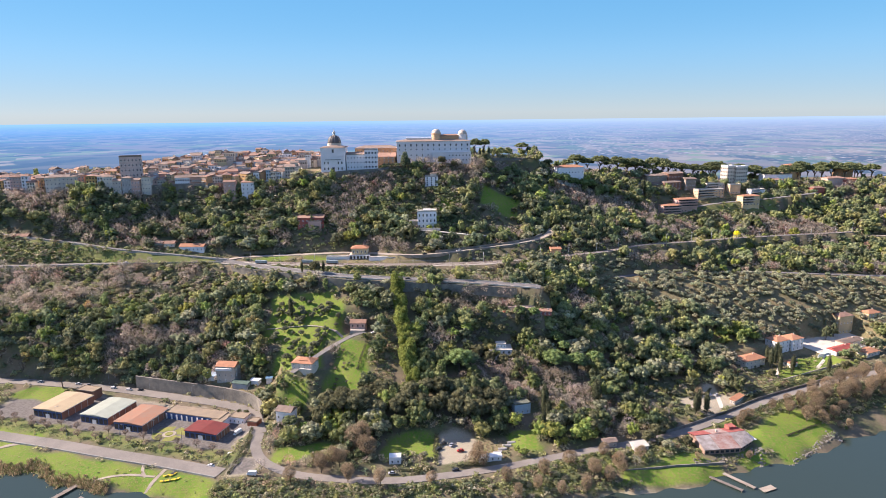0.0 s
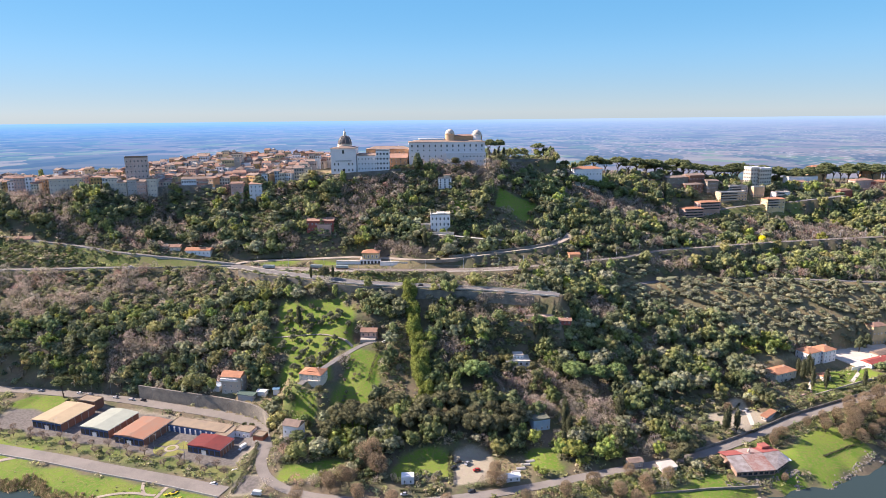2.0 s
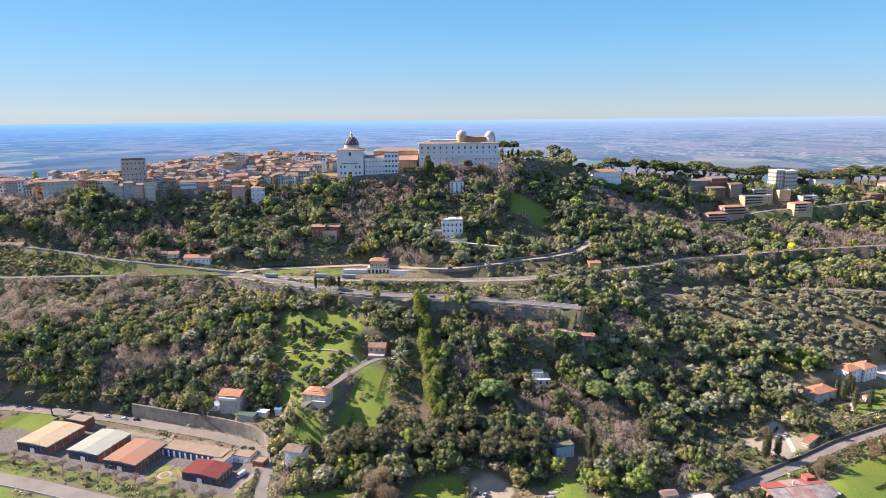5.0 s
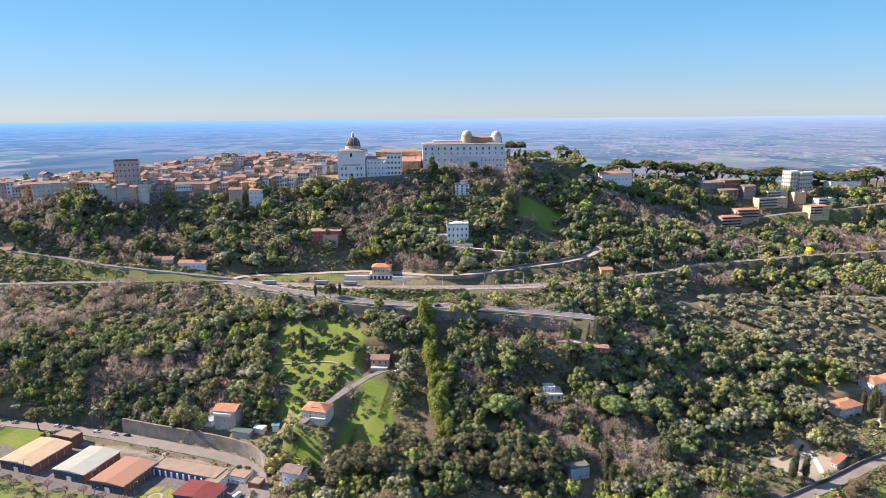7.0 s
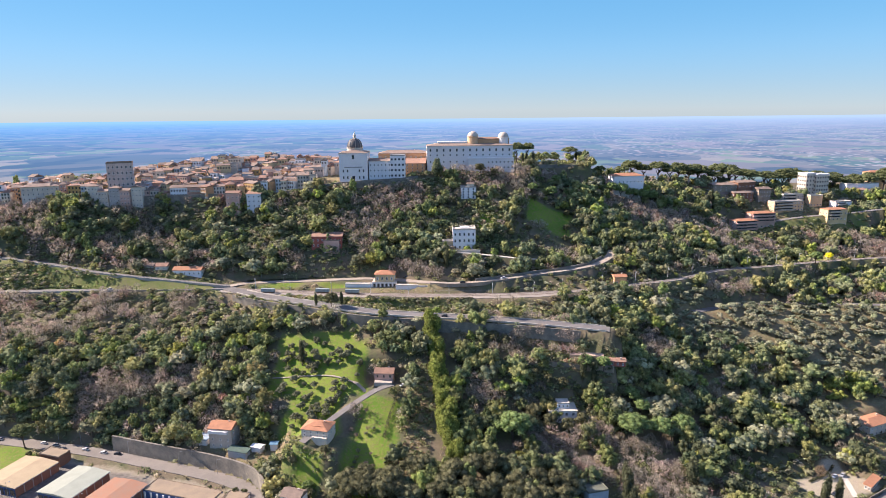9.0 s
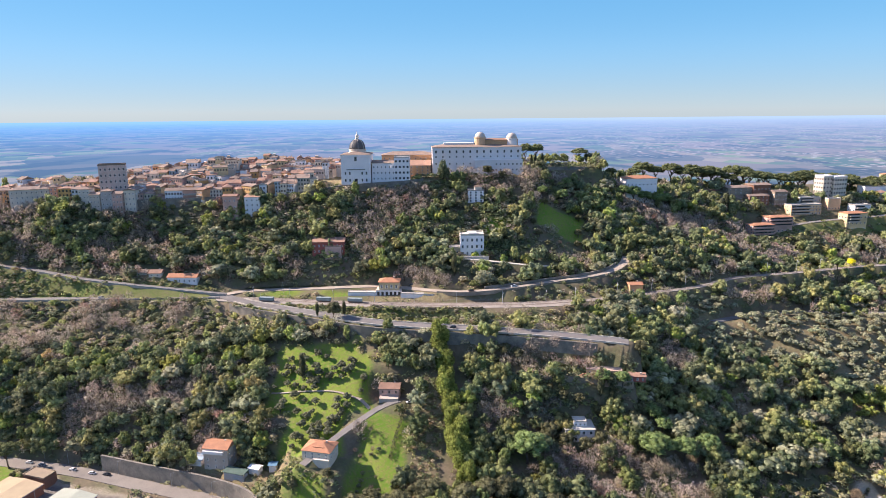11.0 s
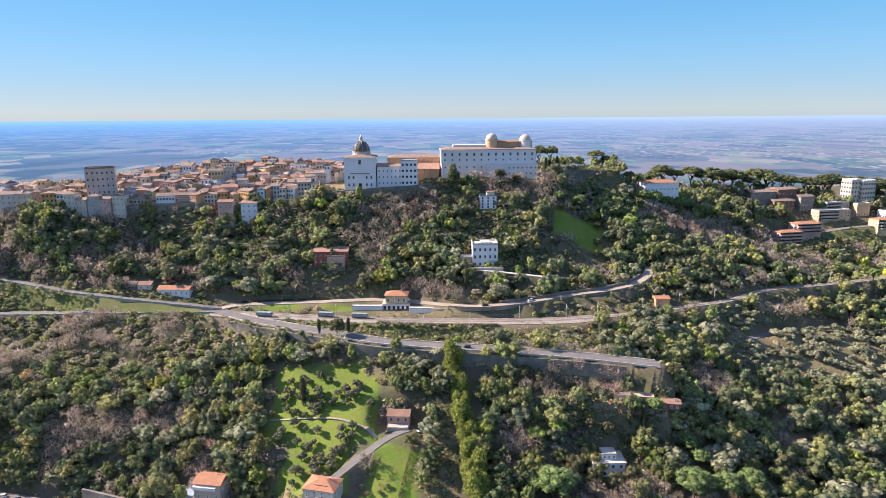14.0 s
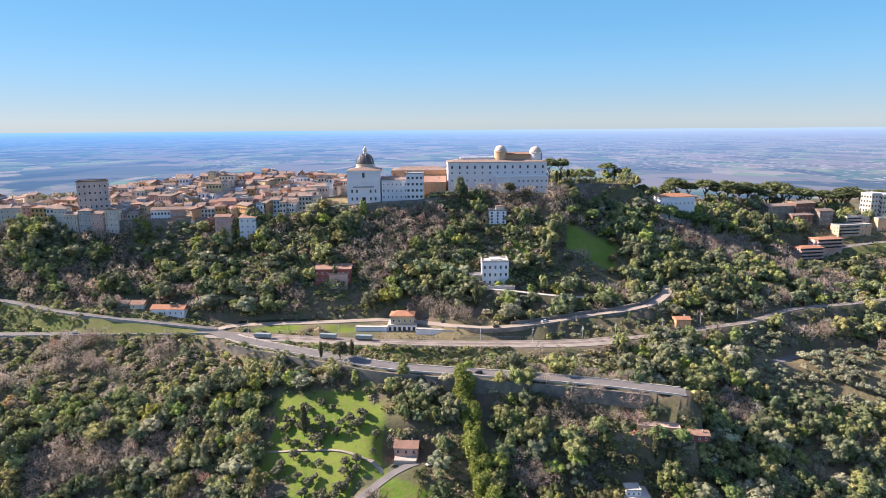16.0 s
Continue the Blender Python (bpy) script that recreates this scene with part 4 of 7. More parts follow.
def rocks(label, pts, n, wide, lo=0.3, hi=1.0):
    """Loose stones along a line."""
    line = polyline([(x, y, 0) for x, y in pts], 1.0)
    v, f = [], []
    spots = np.array([tuple(line[int(rng.integers(len(line)))])[:2] for _ in range(n)]) + rng.normal(size=(n, 2)) * wide
    heights = land(spots[:, 0], spots[:, 1])
    spots, heights = spots[heights > -0.35], heights[heights > -0.35]
    for (x, y), z in zip(spots, heights):
        r = rng.uniform(lo, hi)
        k = len(v)
        d = unit(rng.normal(size=3))
        for sx, sy, sz in ((-1, -1, -0.6), (1, -1, -0.6), (1, 1, -0.6), (-1, 1, -0.6), (-0.7, -0.6, 0.7), (0.6, -0.7, 0.6), (0.7, 0.6, 0.8), (-0.6, 0.7, 0.6)):
            j = rng.uniform(0.7, 1.15, 3)
            ax, ay = sx * j[0] * r, sy * j[1] * r * 0.8
            v.append((x + ax * d[0] - ay * d[1], y + ax * d[1] + ay * d[0], z + sz * j[2] * r * 0.7))
        f += [(k, k + 1, k + 5, k + 4), (k + 1, k + 2, k + 6, k + 5), (k + 2, k + 3, k + 7, k + 6), (k + 3, k, k + 4, k + 7), (k + 4, k + 5, k + 6, k + 7)]
    tagged(new("shore_rocks", mesh_of("shore_rocks", v, f, STONE)), label, "rocks", kind="stuff")


# single trees, each with its trunk and crown
TREE_MESH = {}


def crown_mesh(name, q, tint):
    nv = len(q) * 3
    me = bpy.data.meshes.new(name)
    me.from_pydata([tuple(p) for p in q.reshape(-1, 3)], [], [tuple(range(3 * i, 3 * i + 3)) for i in range(len(q))])
    col = me.color_attributes.new("tint", 'FLOAT_COLOR', 'POINT')
    col.data.foreach_set("color", np.tile([*tint, 1.0], (nv, 1)).ravel())
    me.materials.append(LEAF)
    return me


def trunk_mesh(name, h, r, limbs, spread, top):
    """A tapered trunk whose limbs grow out of its sides."""
    n, levels = 7, [(-0.5, 1.0), (0.3 * h, 0.85), (0.55 * h, 0.75), (0.70 * h, 0.66), (0.82 * h, 0.58), (0.92 * h, 0.52), (h, 0.44)]
    v, f = [], []
    for z, k in levels:
        bend = 0.04 * h * math.sin(max(z, 0) / h * 3.0)
        v += [(bend + r * k * math.cos(2 * math.pi * i / n), 0.5 * bend + r * k * math.sin(2 * math.pi * i / n), z) for i in range(n)]
    used = {}
    for i in range(limbs):
        used[2 + (i * 2 + i // 4) % 4, (i * 3) % n] = i
    for a in range(len(levels) - 1):
        for i in range(n):
            q = (a * n + i, a * n + (i + 1) % n, (a + 1) * n + (i + 1) % n, (a + 1) * n + i)
            if (a, i) not in used:
                f.append(q)
                continue
            t = 2 * math.pi * (i + 0.5) / n
            base = Vector(v[q[0]]).lerp(Vector(v[q[2]]), 0.5)
            tip = Vector((math.cos(t) * spread, math.sin(t) * spread, top + 0.06 * h * (used[a, i] % 3)))
            last = q
            for w, k in ((0.5, 0.5), (1.0, 0.16)):
                c = base.lerp(tip, w) + Vector((0, 0, -0.05 * h * (w < 1)))
                ring = len(v)
                v += [tuple(c + (Vector(v[p]) - base) * k) for p in q]
                f += [(last[m], last[(m + 1) % 4], ring + (m + 1) % 4, ring + m) for m in range(4)]
                last = tuple(range(ring, ring + 4))
            f.append(last)
    f.append(tuple((len(levels) - 1) * n + i for i in range(n)))
    return mesh_of(name, v, f, BARK)


def tree_kinds():
    def lumps(parts):
        return np.concatenate(parts)
    K = {}
    for v in range(3):
        K["umbrella_pine", v] = (trunk_mesh("pine_trunk", 8.0, 0.38, 7, 2.6, 9.4), crown_mesh("pine_crown", lobed(950, (6.2, 6.2, 3.3), 0.26, lobes=26, lobe=0.30, flat=0.62, low=-0.65, heart=0.74) + [0, 0, 9.6], (0.144, 0.163, 0.075)))
        K["round_pine", v] = (trunk_mesh("pine_trunk", 4.5, 0.4, 6, 2.5, 6.5), crown_mesh("pine_crown", lobed(1000, (5.2, 5.2, 3.8), 0.22, lobes=24, lobe=0.30, flat=0.4, low=-0.4, heart=0.74) + [0, 0, 6.2], (0.180, 0.235, 0.090)))
        K["cypress", v] = (trunk_mesh("cypress_trunk", 3.0, 0.22, 2, 0.4, 5), crown_mesh("cypress_crown", leaf_cloud(420, (1.35, 1.35, 5.6), 0.22, low=-0.95, lumps=16, long=2.0) + [0, 0, 6.0], (0.098, 0.105, 0.060)))
        K["hedge_tree", v] = (trunk_mesh("conifer_trunk", 5.0, 0.25, 3, 1, 7), crown_mesh("conifer_crown", leaf_cloud(650, (3.5, 3.5, 6.2), 0.36, low=-0.9, lumps=10, long=1.8) + [0, 0, 6.3], (0.215, 0.245, 0.062)))
        K["bare_tree", v] = (trunk_mesh("bare_trunk", 2.4, 0.17, 9, 2.2, 4.9), crown_mesh("bare_crown", bare_cloud(800, (3.2, 3.2, 2.2), 0.26) + [0, 0, 4.2], (0.215, 0.168, 0.135)))
        K["big_bare_tree", v] = (trunk_mesh("bare_trunk", 5, 0.3, 9, 3.4, 9), crown_mesh("bare_crown", bare_cloud(2200, (5.0, 5.0, 6.2), 0.40) + [0, 0, 7.2], (0.29, 0.222, 0.142)))
        K["olive_tree", v] = (trunk_mesh("olive_trunk", 1.5, 0.18, 4, 1.0, 2.6), crown_mesh("olive_crown", lobed(240, (2.1, 2.1, 1.5), 0.15, lobes=8) + [0, 0, 2.6], (0.165, 0.170, 0.105)))
        K["oak", v] = (trunk_mesh("oak_trunk", 3.2, 0.4, 6, 2.5, 6), crown_mesh("oak_crown", lobed(1000, (4.8, 4.8, 3.9), 0.23, lobes=16, lobe=0.36, low=-0.6, heart=0.7) + [0, 0, 5.8], (0.144, 0.142, 0.077)))
        K["cedar", v] = (trunk_mesh("cedar_trunk", 9, 0.45, 6, 3, 11), crown_mesh("cedar_crown", np.concatenate([lobed(620, (4.8, 4.8, 5.0), 0.26, lobes=16, lobe=0.34, low=-0.7, heart=0.72) + [0, 0, 6.5], lobed(300, (3.0, 3.0, 4.6), 0.24, lobes=10, low=-0.4) + [0.5, 0, 11.0]]), (0.138, 0.158, 0.088)))
        K["mimosa", v] = (trunk_mesh("mimosa_trunk", 2.5, 0.2, 4, 1.4, 4), crown_mesh("mimosa_crown", lobed(500, (3.4, 3.4, 3.0), 0.22, lobes=10) + [0, 0, 5.0], (0.74, 0.67, 0.03)))
        K["shrub", v] = (trunk_mesh("shrub_stem", 0.6, 0.08, 3, 0.5, 1.0), crown_mesh("shrub_crown", lobed(180, (1.3, 1.3, 1.1), 0.11, lobes=5, low=-0.4) + [0, 0, 1.1], (0.115, 0.121, 0.062)))
    return K


TREES = tree_kinds()
TREE_TEXT = {
    "umbrella_pine": ("tall umbrella pine with a flat dark green crown", "pine tree"), "round_pine": ("stone pine with a dense round bright green crown", "pine tree"),
    "cypress": ("slim dark green cypress standing upright", "cypress"), "hedge_tree": ("tall yellow-green conifer in a dense row", "conifer"),
    "bare_tree": ("small leafless tree with reddish grey twigs", "tree"), "big_bare_tree": ("large leafless tree with pale brown twigs", "tree"),
    "olive_tree": ("small grey-green olive tree on the lawn", "olive tree"), "oak": ("dark evergreen oak with a rounded crown", "oak tree"), "cedar": ("tall dark cedar with layered branches", "cedar tree"),
    "mimosa": ("mimosa tree in bright yellow bloom", "mimosa tree"), "shrub": ("low rounded evergreen garden shrub", "shrub")}


def tree(kind, x, y, scale=1.0, tall=1.0, group="", z=None, label=""):
    tm, cm = TREES[kind, rng.integers(3)]
    text, cat = TREE_TEXT[kind]
    h = gz(x, y) if z is None else z
    e = thing(kind, (x, y, h - 0.1), label or text, cat, group, rz=float(rng.uniform(0, 360)))
    m = Matrix.Diagonal((scale, scale, scale * tall, 1))
    part("trunk", tm, e, m)
    part("crown", cm, e, m)
    clear(x, y, 2 * scale, 2 * scale)
    return e

# ---- buildings ----
def wall_paint(name, c, dirt=0.75):
    return surface(name, c, tuple(v * dirt for v in c), 0.12, 1.3, 0.9, 0.12, per_object=0.06)


PLASTER = {
    "cream": wall_paint("cream_plaster", (0.72, 0.64, 0.53)), "yellow": wall_paint("yellow_plaster", (0.68, 0.53, 0.31)), "ochre": wall_paint("ochre_plaster", (0.55, 0.34, 0.14)),
    "pink": wall_paint("pink_plaster", (0.62, 0.41, 0.34)), "white": wall_paint("white_plaster", (0.87, 0.83, 0.82), 0.90), "grey": wall_paint("grey_plaster", (0.50, 0.46, 0.43)),
    "beige": wall_paint("beige_plaster", (0.60, 0.51, 0.42)), "red": wall_paint("red_plaster", (0.42, 0.14, 0.11)), "brick": wall_paint("brown_brick", (0.30, 0.155, 0.10)),
    "orange": wall_paint("orange_plaster", (0.66, 0.39, 0.21)), "blue": wall_paint("blue_paint", (0.07, 0.12, 0.26)), "salmon": wall_paint("salmon_plaster", (0.66, 0.36, 0.26)), "brown": wall_paint("brown_plaster", (0.36, 0.24, 0.18)), "sky": wall_paint("grey_blue_plaster", (0.52, 0.58, 0.64)), "apricot": wall_paint("apricot_plaster", (0.74, 0.50, 0.30)), "stone": TUFF, "palegrey": wall_paint("pale_grey_plaster", (0.88, 0.81, 0.78), 0.92)}
WIN = {}


def window_meshes(w, h, frame_mat):
    key = (round(w, 2), round(h, 2), frame_mat.name)
    if key not in WIN:
        s = Solid()
        t, d = min(0.14, w * 0.14), 0.12
        s.box(-w / 2, -d, 0, -w / 2 + t, 0.05, h).box(w / 2 - t, -d, 0, w / 2, 0.05, h)
        s.box(-w / 2 + t, -d, h - t, w / 2 - t, 0.05, h).box(-w / 2 - 0.06, -d - 0.08, -0.1, w / 2 + 0.06, 0.05, 0.03)
        s.box(-0.03, -d * 0.6, 0.03, 0.03, 0.03, h - t)
        p = Solid().box(-w / 2 + t, -0.045, 0.03, w / 2 - t, 0.04, h - t)
        WIN[key] = (s.mesh("window_frame", frame_mat), p.mesh("pane", GLASS))
    return WIN[key]


def whole_window(w, h, frame_mat):
    """A small far window: a framed opening with a recessed pane, in one shell."""
    key = ("whole", round(w, 2), round(h, 2), frame_mat.name)
    if key not in WIN:
        t = min(0.15, w * 0.14)

        def ring(k, y):
            return [(-w / 2 + k, y, k), (w / 2 - k, y, k), (w / 2 - k, y, h - k), (-w / 2 + k, y, h - k)]
        v = ring(0, 0.05) + ring(0, -0.12) + ring(t, -0.12) + ring(t, -0.03)
        f = [(r * 4 + i, r * 4 + (i + 1) % 4, r * 4 + 4 + (i + 1) % 4, r * 4 + 4 + i) for r in range(3) for i in range(4)] + [(12, 13, 14, 15)]
        me = mesh_of("window", v, f, frame_mat)
        me.materials.append(GLASS)
        me.polygons[12].material_index = 1
        WIN[key] = me
    return WIN[key]


def roof_mesh(kind, w, d, rise, over, mat):
    a, b = w / 2 + over, d / 2 + over
    s, t = Solid(), 0.22
    if kind == "flat":
        s.box(-w / 2 - 0.05, -d / 2 - 0.05, 0, w / 2 + 0.05, d / 2 + 0.05, 0.3)
        for q in ((-w / 2 - 0.05, -d / 2 - 0.05, w / 2 + 0.05, -d / 2 + 0.25), (-w / 2 - 0.05, d / 2 - 0.25, w / 2 + 0.05, d / 2 + 0.05), (-w / 2 - 0.05, -d / 2 + 0.25, -w / 2 + 0.25, d / 2 - 0.25), (w / 2 - 0.25, -d / 2 + 0.25, w / 2 + 0.05, d / 2 - 0.25)):
            s.box(q[0], q[1], 0.3, q[2], q[3], 0.3 + rise)
        return s.mesh("roof", mat)
    base = [(-a, -b, 0), (a, -b, 0), (a, b, 0), (-a, b, 0), (-a, -b, t), (a, -b, t), (a, b, t), (-a, b, t)]
    sides = [(0, 1, 5, 4), (1, 2, 6, 5), (2, 3, 7, 6), (3, 0, 4, 7), (3, 2, 1, 0)]
    if kind == "hip":
        if a >= b:
            top = [(-a + b, 0, rise + t), (a - b, 0, rise + t)]
            f = [(4, 5, 9, 8), (6, 7, 8, 9), (5, 6, 9), (7, 4, 8)]
        else:
            top = [(0, -b + a, rise + t), (0, b - a, rise + t)]
            f = [(4, 5, 8), (5, 6, 9, 8), (6, 7, 9), (7, 4, 8, 9)]
    elif kind == "gable":
        top = [(-a, 0, rise + t), (a, 0, rise + t)]
        f = [(4, 5, 9, 8), (6, 7, 8, 9), (5, 6, 9), (7, 4, 8)]
    elif kind == "gable_y":
        top = [(0, -b, rise + t), (0, b, rise + t)]
        f = [(4, 5, 8), (5, 6, 9, 8), (6, 7, 9), (7, 4, 8, 9)]
    else:  # lean-to, high at the back
        top = [(-a, b, rise + t), (a, b, rise + t)]
        f = [(4, 5, 9, 8), (5, 6, 9), (7, 4, 8), (6, 7, 8, 9)]
    return s.add(base + top, sides + f).mesh("roof", mat)


def house(name, label, x, y, w, d, eave, wall, roof="hip", rise=1.8, rz=0.0, tile=None, storeys=2, cols=3, side_cols=2, win=(1.0, 1.5), over=0.5, base=None, frame=None, group="", category="house", faces="FLR", chimney=True, drop=0.0, sill=1.0, shown=99, ground_floor="", balcony=0.0, whole=False):
    """One building with its walls, roof and windows. x, y: centre; eave: height of the wall's top."""
    c, s = math.cos(radians(rz)), math.sin(radians(rz))
    if base is None:
        base = min(gz(x + c * u - s * v, y + s * u + c * v) for u in (-w / 2, w / 2) for v in (-d / 2, d / 2)) - 0.4
    foot = gz(x - s * -d / 2, y - c * d / 2)
    foot = max(base, min(foot, eave - 2.6))
    h = eave - base
    e = thing(name, (x, y, base), label, category, group, rz=rz)
    mat = PLASTER[wall] if isinstance(wall, str) else wall
    frame = frame or WHITE
    whole = whole or y > 600
    body = Solid().box(-w / 2, -d / 2, 0, w / 2, d / 2, h)
    band = 0.18
    body.box(-w / 2 - 0.08, -d / 2 - 0.08, h - band - 0.15, w / 2 + 0.08, d / 2 + 0.08, h - 0.15)
    part("wall", body.mesh("wall", mat), e)
    rm = tile or TILE
    roof_ob = part("roof", roof_mesh(roof, w, d, rise, over if roof != "flat" else 0, rm), e, pose(0, 0, h))
    if chimney and roof != "flat":
        ch = Solid().box(-0.35, -0.35, -1.2, 0.35, 0.35, 1.0).box(-0.45, -0.45, 1.0, 0.45, 0.45, 1.2)
        part("chimney", ch.mesh("chimney", PLASTER["beige"]), roof_ob, pose(w * 0.22, d * 0.1, rise * 0.75))
    low = foot - base + drop
    if storeys > 0 and h - low > 2.2:
        fl = (h - low - 0.3) / storeys
        wh = min(win[1], fl * 0.62)
        fm, pm = window_meshes(win[0], wh, frame)
        for k in range(max(0, storeys - shown), storeys):
            z = low + k * fl + min(sill, fl - wh - 0.3)
            spots = []
            if "F" in faces:
                spots += [((i + 0.5) / cols * w - w / 2, -d / 2, 0) for i in range(cols)]
            if "L" in faces:
                spots += [(-w / 2, (i + 0.5) / side_cols * d - d / 2, -90) for i in range(side_cols)]
            if "R" in faces:
                spots += [(w / 2, (i + 0.5) / side_cols * d - d / 2, 90) for i in range(side_cols)]
            for px, py, a in spots:
                if whole:
                    part("window", whole_window(win[0], wh, frame), e, pose(px, py, z, 0, 0, a))
                else:
                    part("pane", pm, part("window", fm, e, pose(px, py, z, 0, 0, a)))
    if ground_floor:
        part("ground_floor", Solid().box(-w / 2 - 0.06, -d / 2 - 0.06, 0, w / 2 + 0.06, d / 2 - 0.2, low + 3.0).mesh("ground_floor", PLASTER[ground_floor]), e)
    if balcony:
        part("balcony", Solid().box(-w * 0.32, -d / 2 - 1.1, low + balcony, w * 0.32, -d / 2, low + balcony + 0.15).box(-w * 0.32, -d / 2 - 1.1, low + balcony + 0.15, w * 0.32, -d / 2 - 1.02, low + balcony + 0.95).mesh("balcony", PLASTER["beige"]), e)
    clear(x, y, w / 2 - 0.5, d / 2 - 0.5, rz)
    return e


def add_box(e, name, x0, y0, z0, x1, y1, z1, mat, label=""):
    return part(name, Solid().box(x0, y0, z0, x1, y1, z1).mesh(name, mat), e, label=label)


# ---- the hilltop: palace, church, old town ----
def palace():
    e = thing("palace", (15.5, 672, 149), "long pale palace with four storeys and two observatory domes", "palace", rz=2.0)
    wall = PLASTER["palegrey"]
    h = 27.0
    part("wall", Solid().box(-38, -12, 0, 38, 12, h).box(-38.3, -12.3, h - 0.9, 38.3, 12.3, h - 0.3).box(-38.15, -12.15, 17.4, 38.15, 12.15, 17.8).mesh("wall", wall), e)
    part("lower_wing", Solid().box(-2, -16.5, 0, 38.4, -12, 16.2).box(-2.2, -16.7, 15.6, 38.6, -12, 16.4).mesh("lower_wing", wall), e)
    part("roof", roof_mesh("hip", 76, 24, 2.2, 0.6, TILE_OLD), e, pose(0, 0, h))
    part("gallery", Solid().box(-28, -3, 26.8, -2, 4, 30.4).mesh("gallery", WHITE), e, label="white roof gallery")
    part("attic", Solid().box(5, -4, 26, 36, 9, 32.5).mesh("attic", PLASTER["orange"]), e, label="orange attic storey")
    part("attic_roof", roof_mesh("hip", 31, 13, 1.2, 0.4, TILE), e, pose(20.5, 2.5, 32.5))
    for dx, top in ((3.5, 34.0), (31.0, 33.0)):
        t = part("tower", Solid().lathe(0, 0, [(4.9, 0), (4.9, top - 26), (5.2, top - 25.8), (5.2, top - 25.3)], 20).mesh("tower", PLASTER["apricot"] if dx < 20 else WHITE), e, pose(dx, -1.5, 26))
        prof = [(4.75 * math.cos(a), top - 25.3 + 4.75 * math.sin(a)) for a in np.linspace(0, 1.45, 9)]
        part("dome", Solid().lathe(0, 0, prof, 24).mesh("dome", surface("observatory_dome", (0.66, 0.56, 0.46), (0.52, 0.44, 0.36), 0.3, 2, 0.6, 0.05), True), t, label="pale observatory dome")
    fm, pm = window_meshes(1.5, 2.3, surface("stone_surround", (0.50, 0.46, 0.40), (0.40, 0.37, 0.32), 0.4, 2))
    fs, ps = window_meshes(1.2, 1.3, surface("stone_surround", (0.5, 0.46, 0.4)))
    for i in range(13):
        x = -35 + i * 70 / 12
        for z, (a, b) in ((22.2, (fm, pm)), (18.4, (fs, ps)), (12.6, (fs, ps))):
            if z < 16 and x > -3:
                continue
            wo = part("window", a, e, pose(x, -12, z))
            part("pane", b, wo)
    for i in range(7):
        for z in (7.5, 12.2):
            wo = part("window", fs, e, pose(16 + i * 3.5, -16.5, z))
            part("pane", ps, wo)
    for i in range(4):
        for z in (22.2, 16.0, 11.0):
            wo = part("window", fm, e, pose(-38, -9 + i * 6, z, 0, 0, -90))
            part("pane", pm, wo)
    clear(15, 668, 42, 20)


def church():
    e = thing("church", (-84.5, 646, 148), "white domed church with a tall plain facade", "church", rz=1.0)
    w = PLASTER["white"]
    part("wall", Solid().box(-12, -12, 0, 12, 16, 24).box(-12.4, -12.4, 23.2, 12.4, 16.4, 24).box(-12.25, -12.25, 15.6, 12.25, 16.2, 16.0).mesh("wall", w), e)
    part("roof", roof_mesh("hip", 24, 28, 2.2, 0.5, TILE_OLD), e, pose(0, 2, 24))
    part("drum", Solid().lathe(0, 6, [(7.4, 23), (7.4, 25.4), (7.0, 25.6), (7.0, 27.4), (7.3, 27.6), (7.3, 28.0)], 16).mesh("drum", PLASTER["cream"]), e)
    lead = surface("dome_lead", (0.14, 0.125, 0.115), (0.09, 0.085, 0.085), 0.5, 2, 0.6, 0.15)
    prof = [(6.6 * math.cos(a) ** 0.85, 28 + 7.8 * math.sin(a)) for a in np.linspace(0, 1.38, 10)]
    dome = part("dome", Solid().lathe(0, 6, prof, 24).mesh("dome", lead, True), e, label="dark lead-covered dome with ribs")
    for i in range(8):
        a0 = i * math.pi / 4 + 0.2
        s = Solid()
        for (r0, z0), (r1, z1) in zip(prof[:-1], prof[1:]):
            s.tube((r0 * math.cos(a0), 6 + r0 * math.sin(a0), z0), (r1 * math.cos(a0), 6 + r1 * math.sin(a0), z1), 0.25, 0.22, 4)
        part("rib", s.mesh("rib", PLASTER["beige"]), dome)
    part("lantern", Solid().lathe(0, 6, [(1.3, 35.2), (1.3, 38.0), (1.6, 38.1), (1.5, 38.5), (0.8, 39.6), (0.25, 40.4), (0.2, 42.2)], 10).mesh("lantern", PLASTER["cream"]), e)
    fm, pm = window_meshes(2.0, 3.4, surface("stone_surround", (0.5, 0.46, 0.4)))
    for x, z in ((0, 19.2),):
        part("pane", pm, part("window", fm, e, pose(x, -12, z)))
    add_box(e, "cornice", -7.5, -12.6, 12.0, 7.5, -12, 12.7, surface("grey_stone_band", (0.33, 0.32, 0.31), None, 0.4, 2))
    fs, ps = window_meshes(1.3, 2.2, surface("stone_surround", (0.5, 0.46, 0.4)))
    for x in (-8.5, -5, 5, 8.5):
        for z in (2.6, 8.2):
            part("pane", ps, part("window", fs, e, pose(x, -12, z)))
    add_box(e, "door", -1.2, -12.15, 0.5, 1.2, -11.9, 4.8, DARK)
    clear(-84, 646, 16, 18)


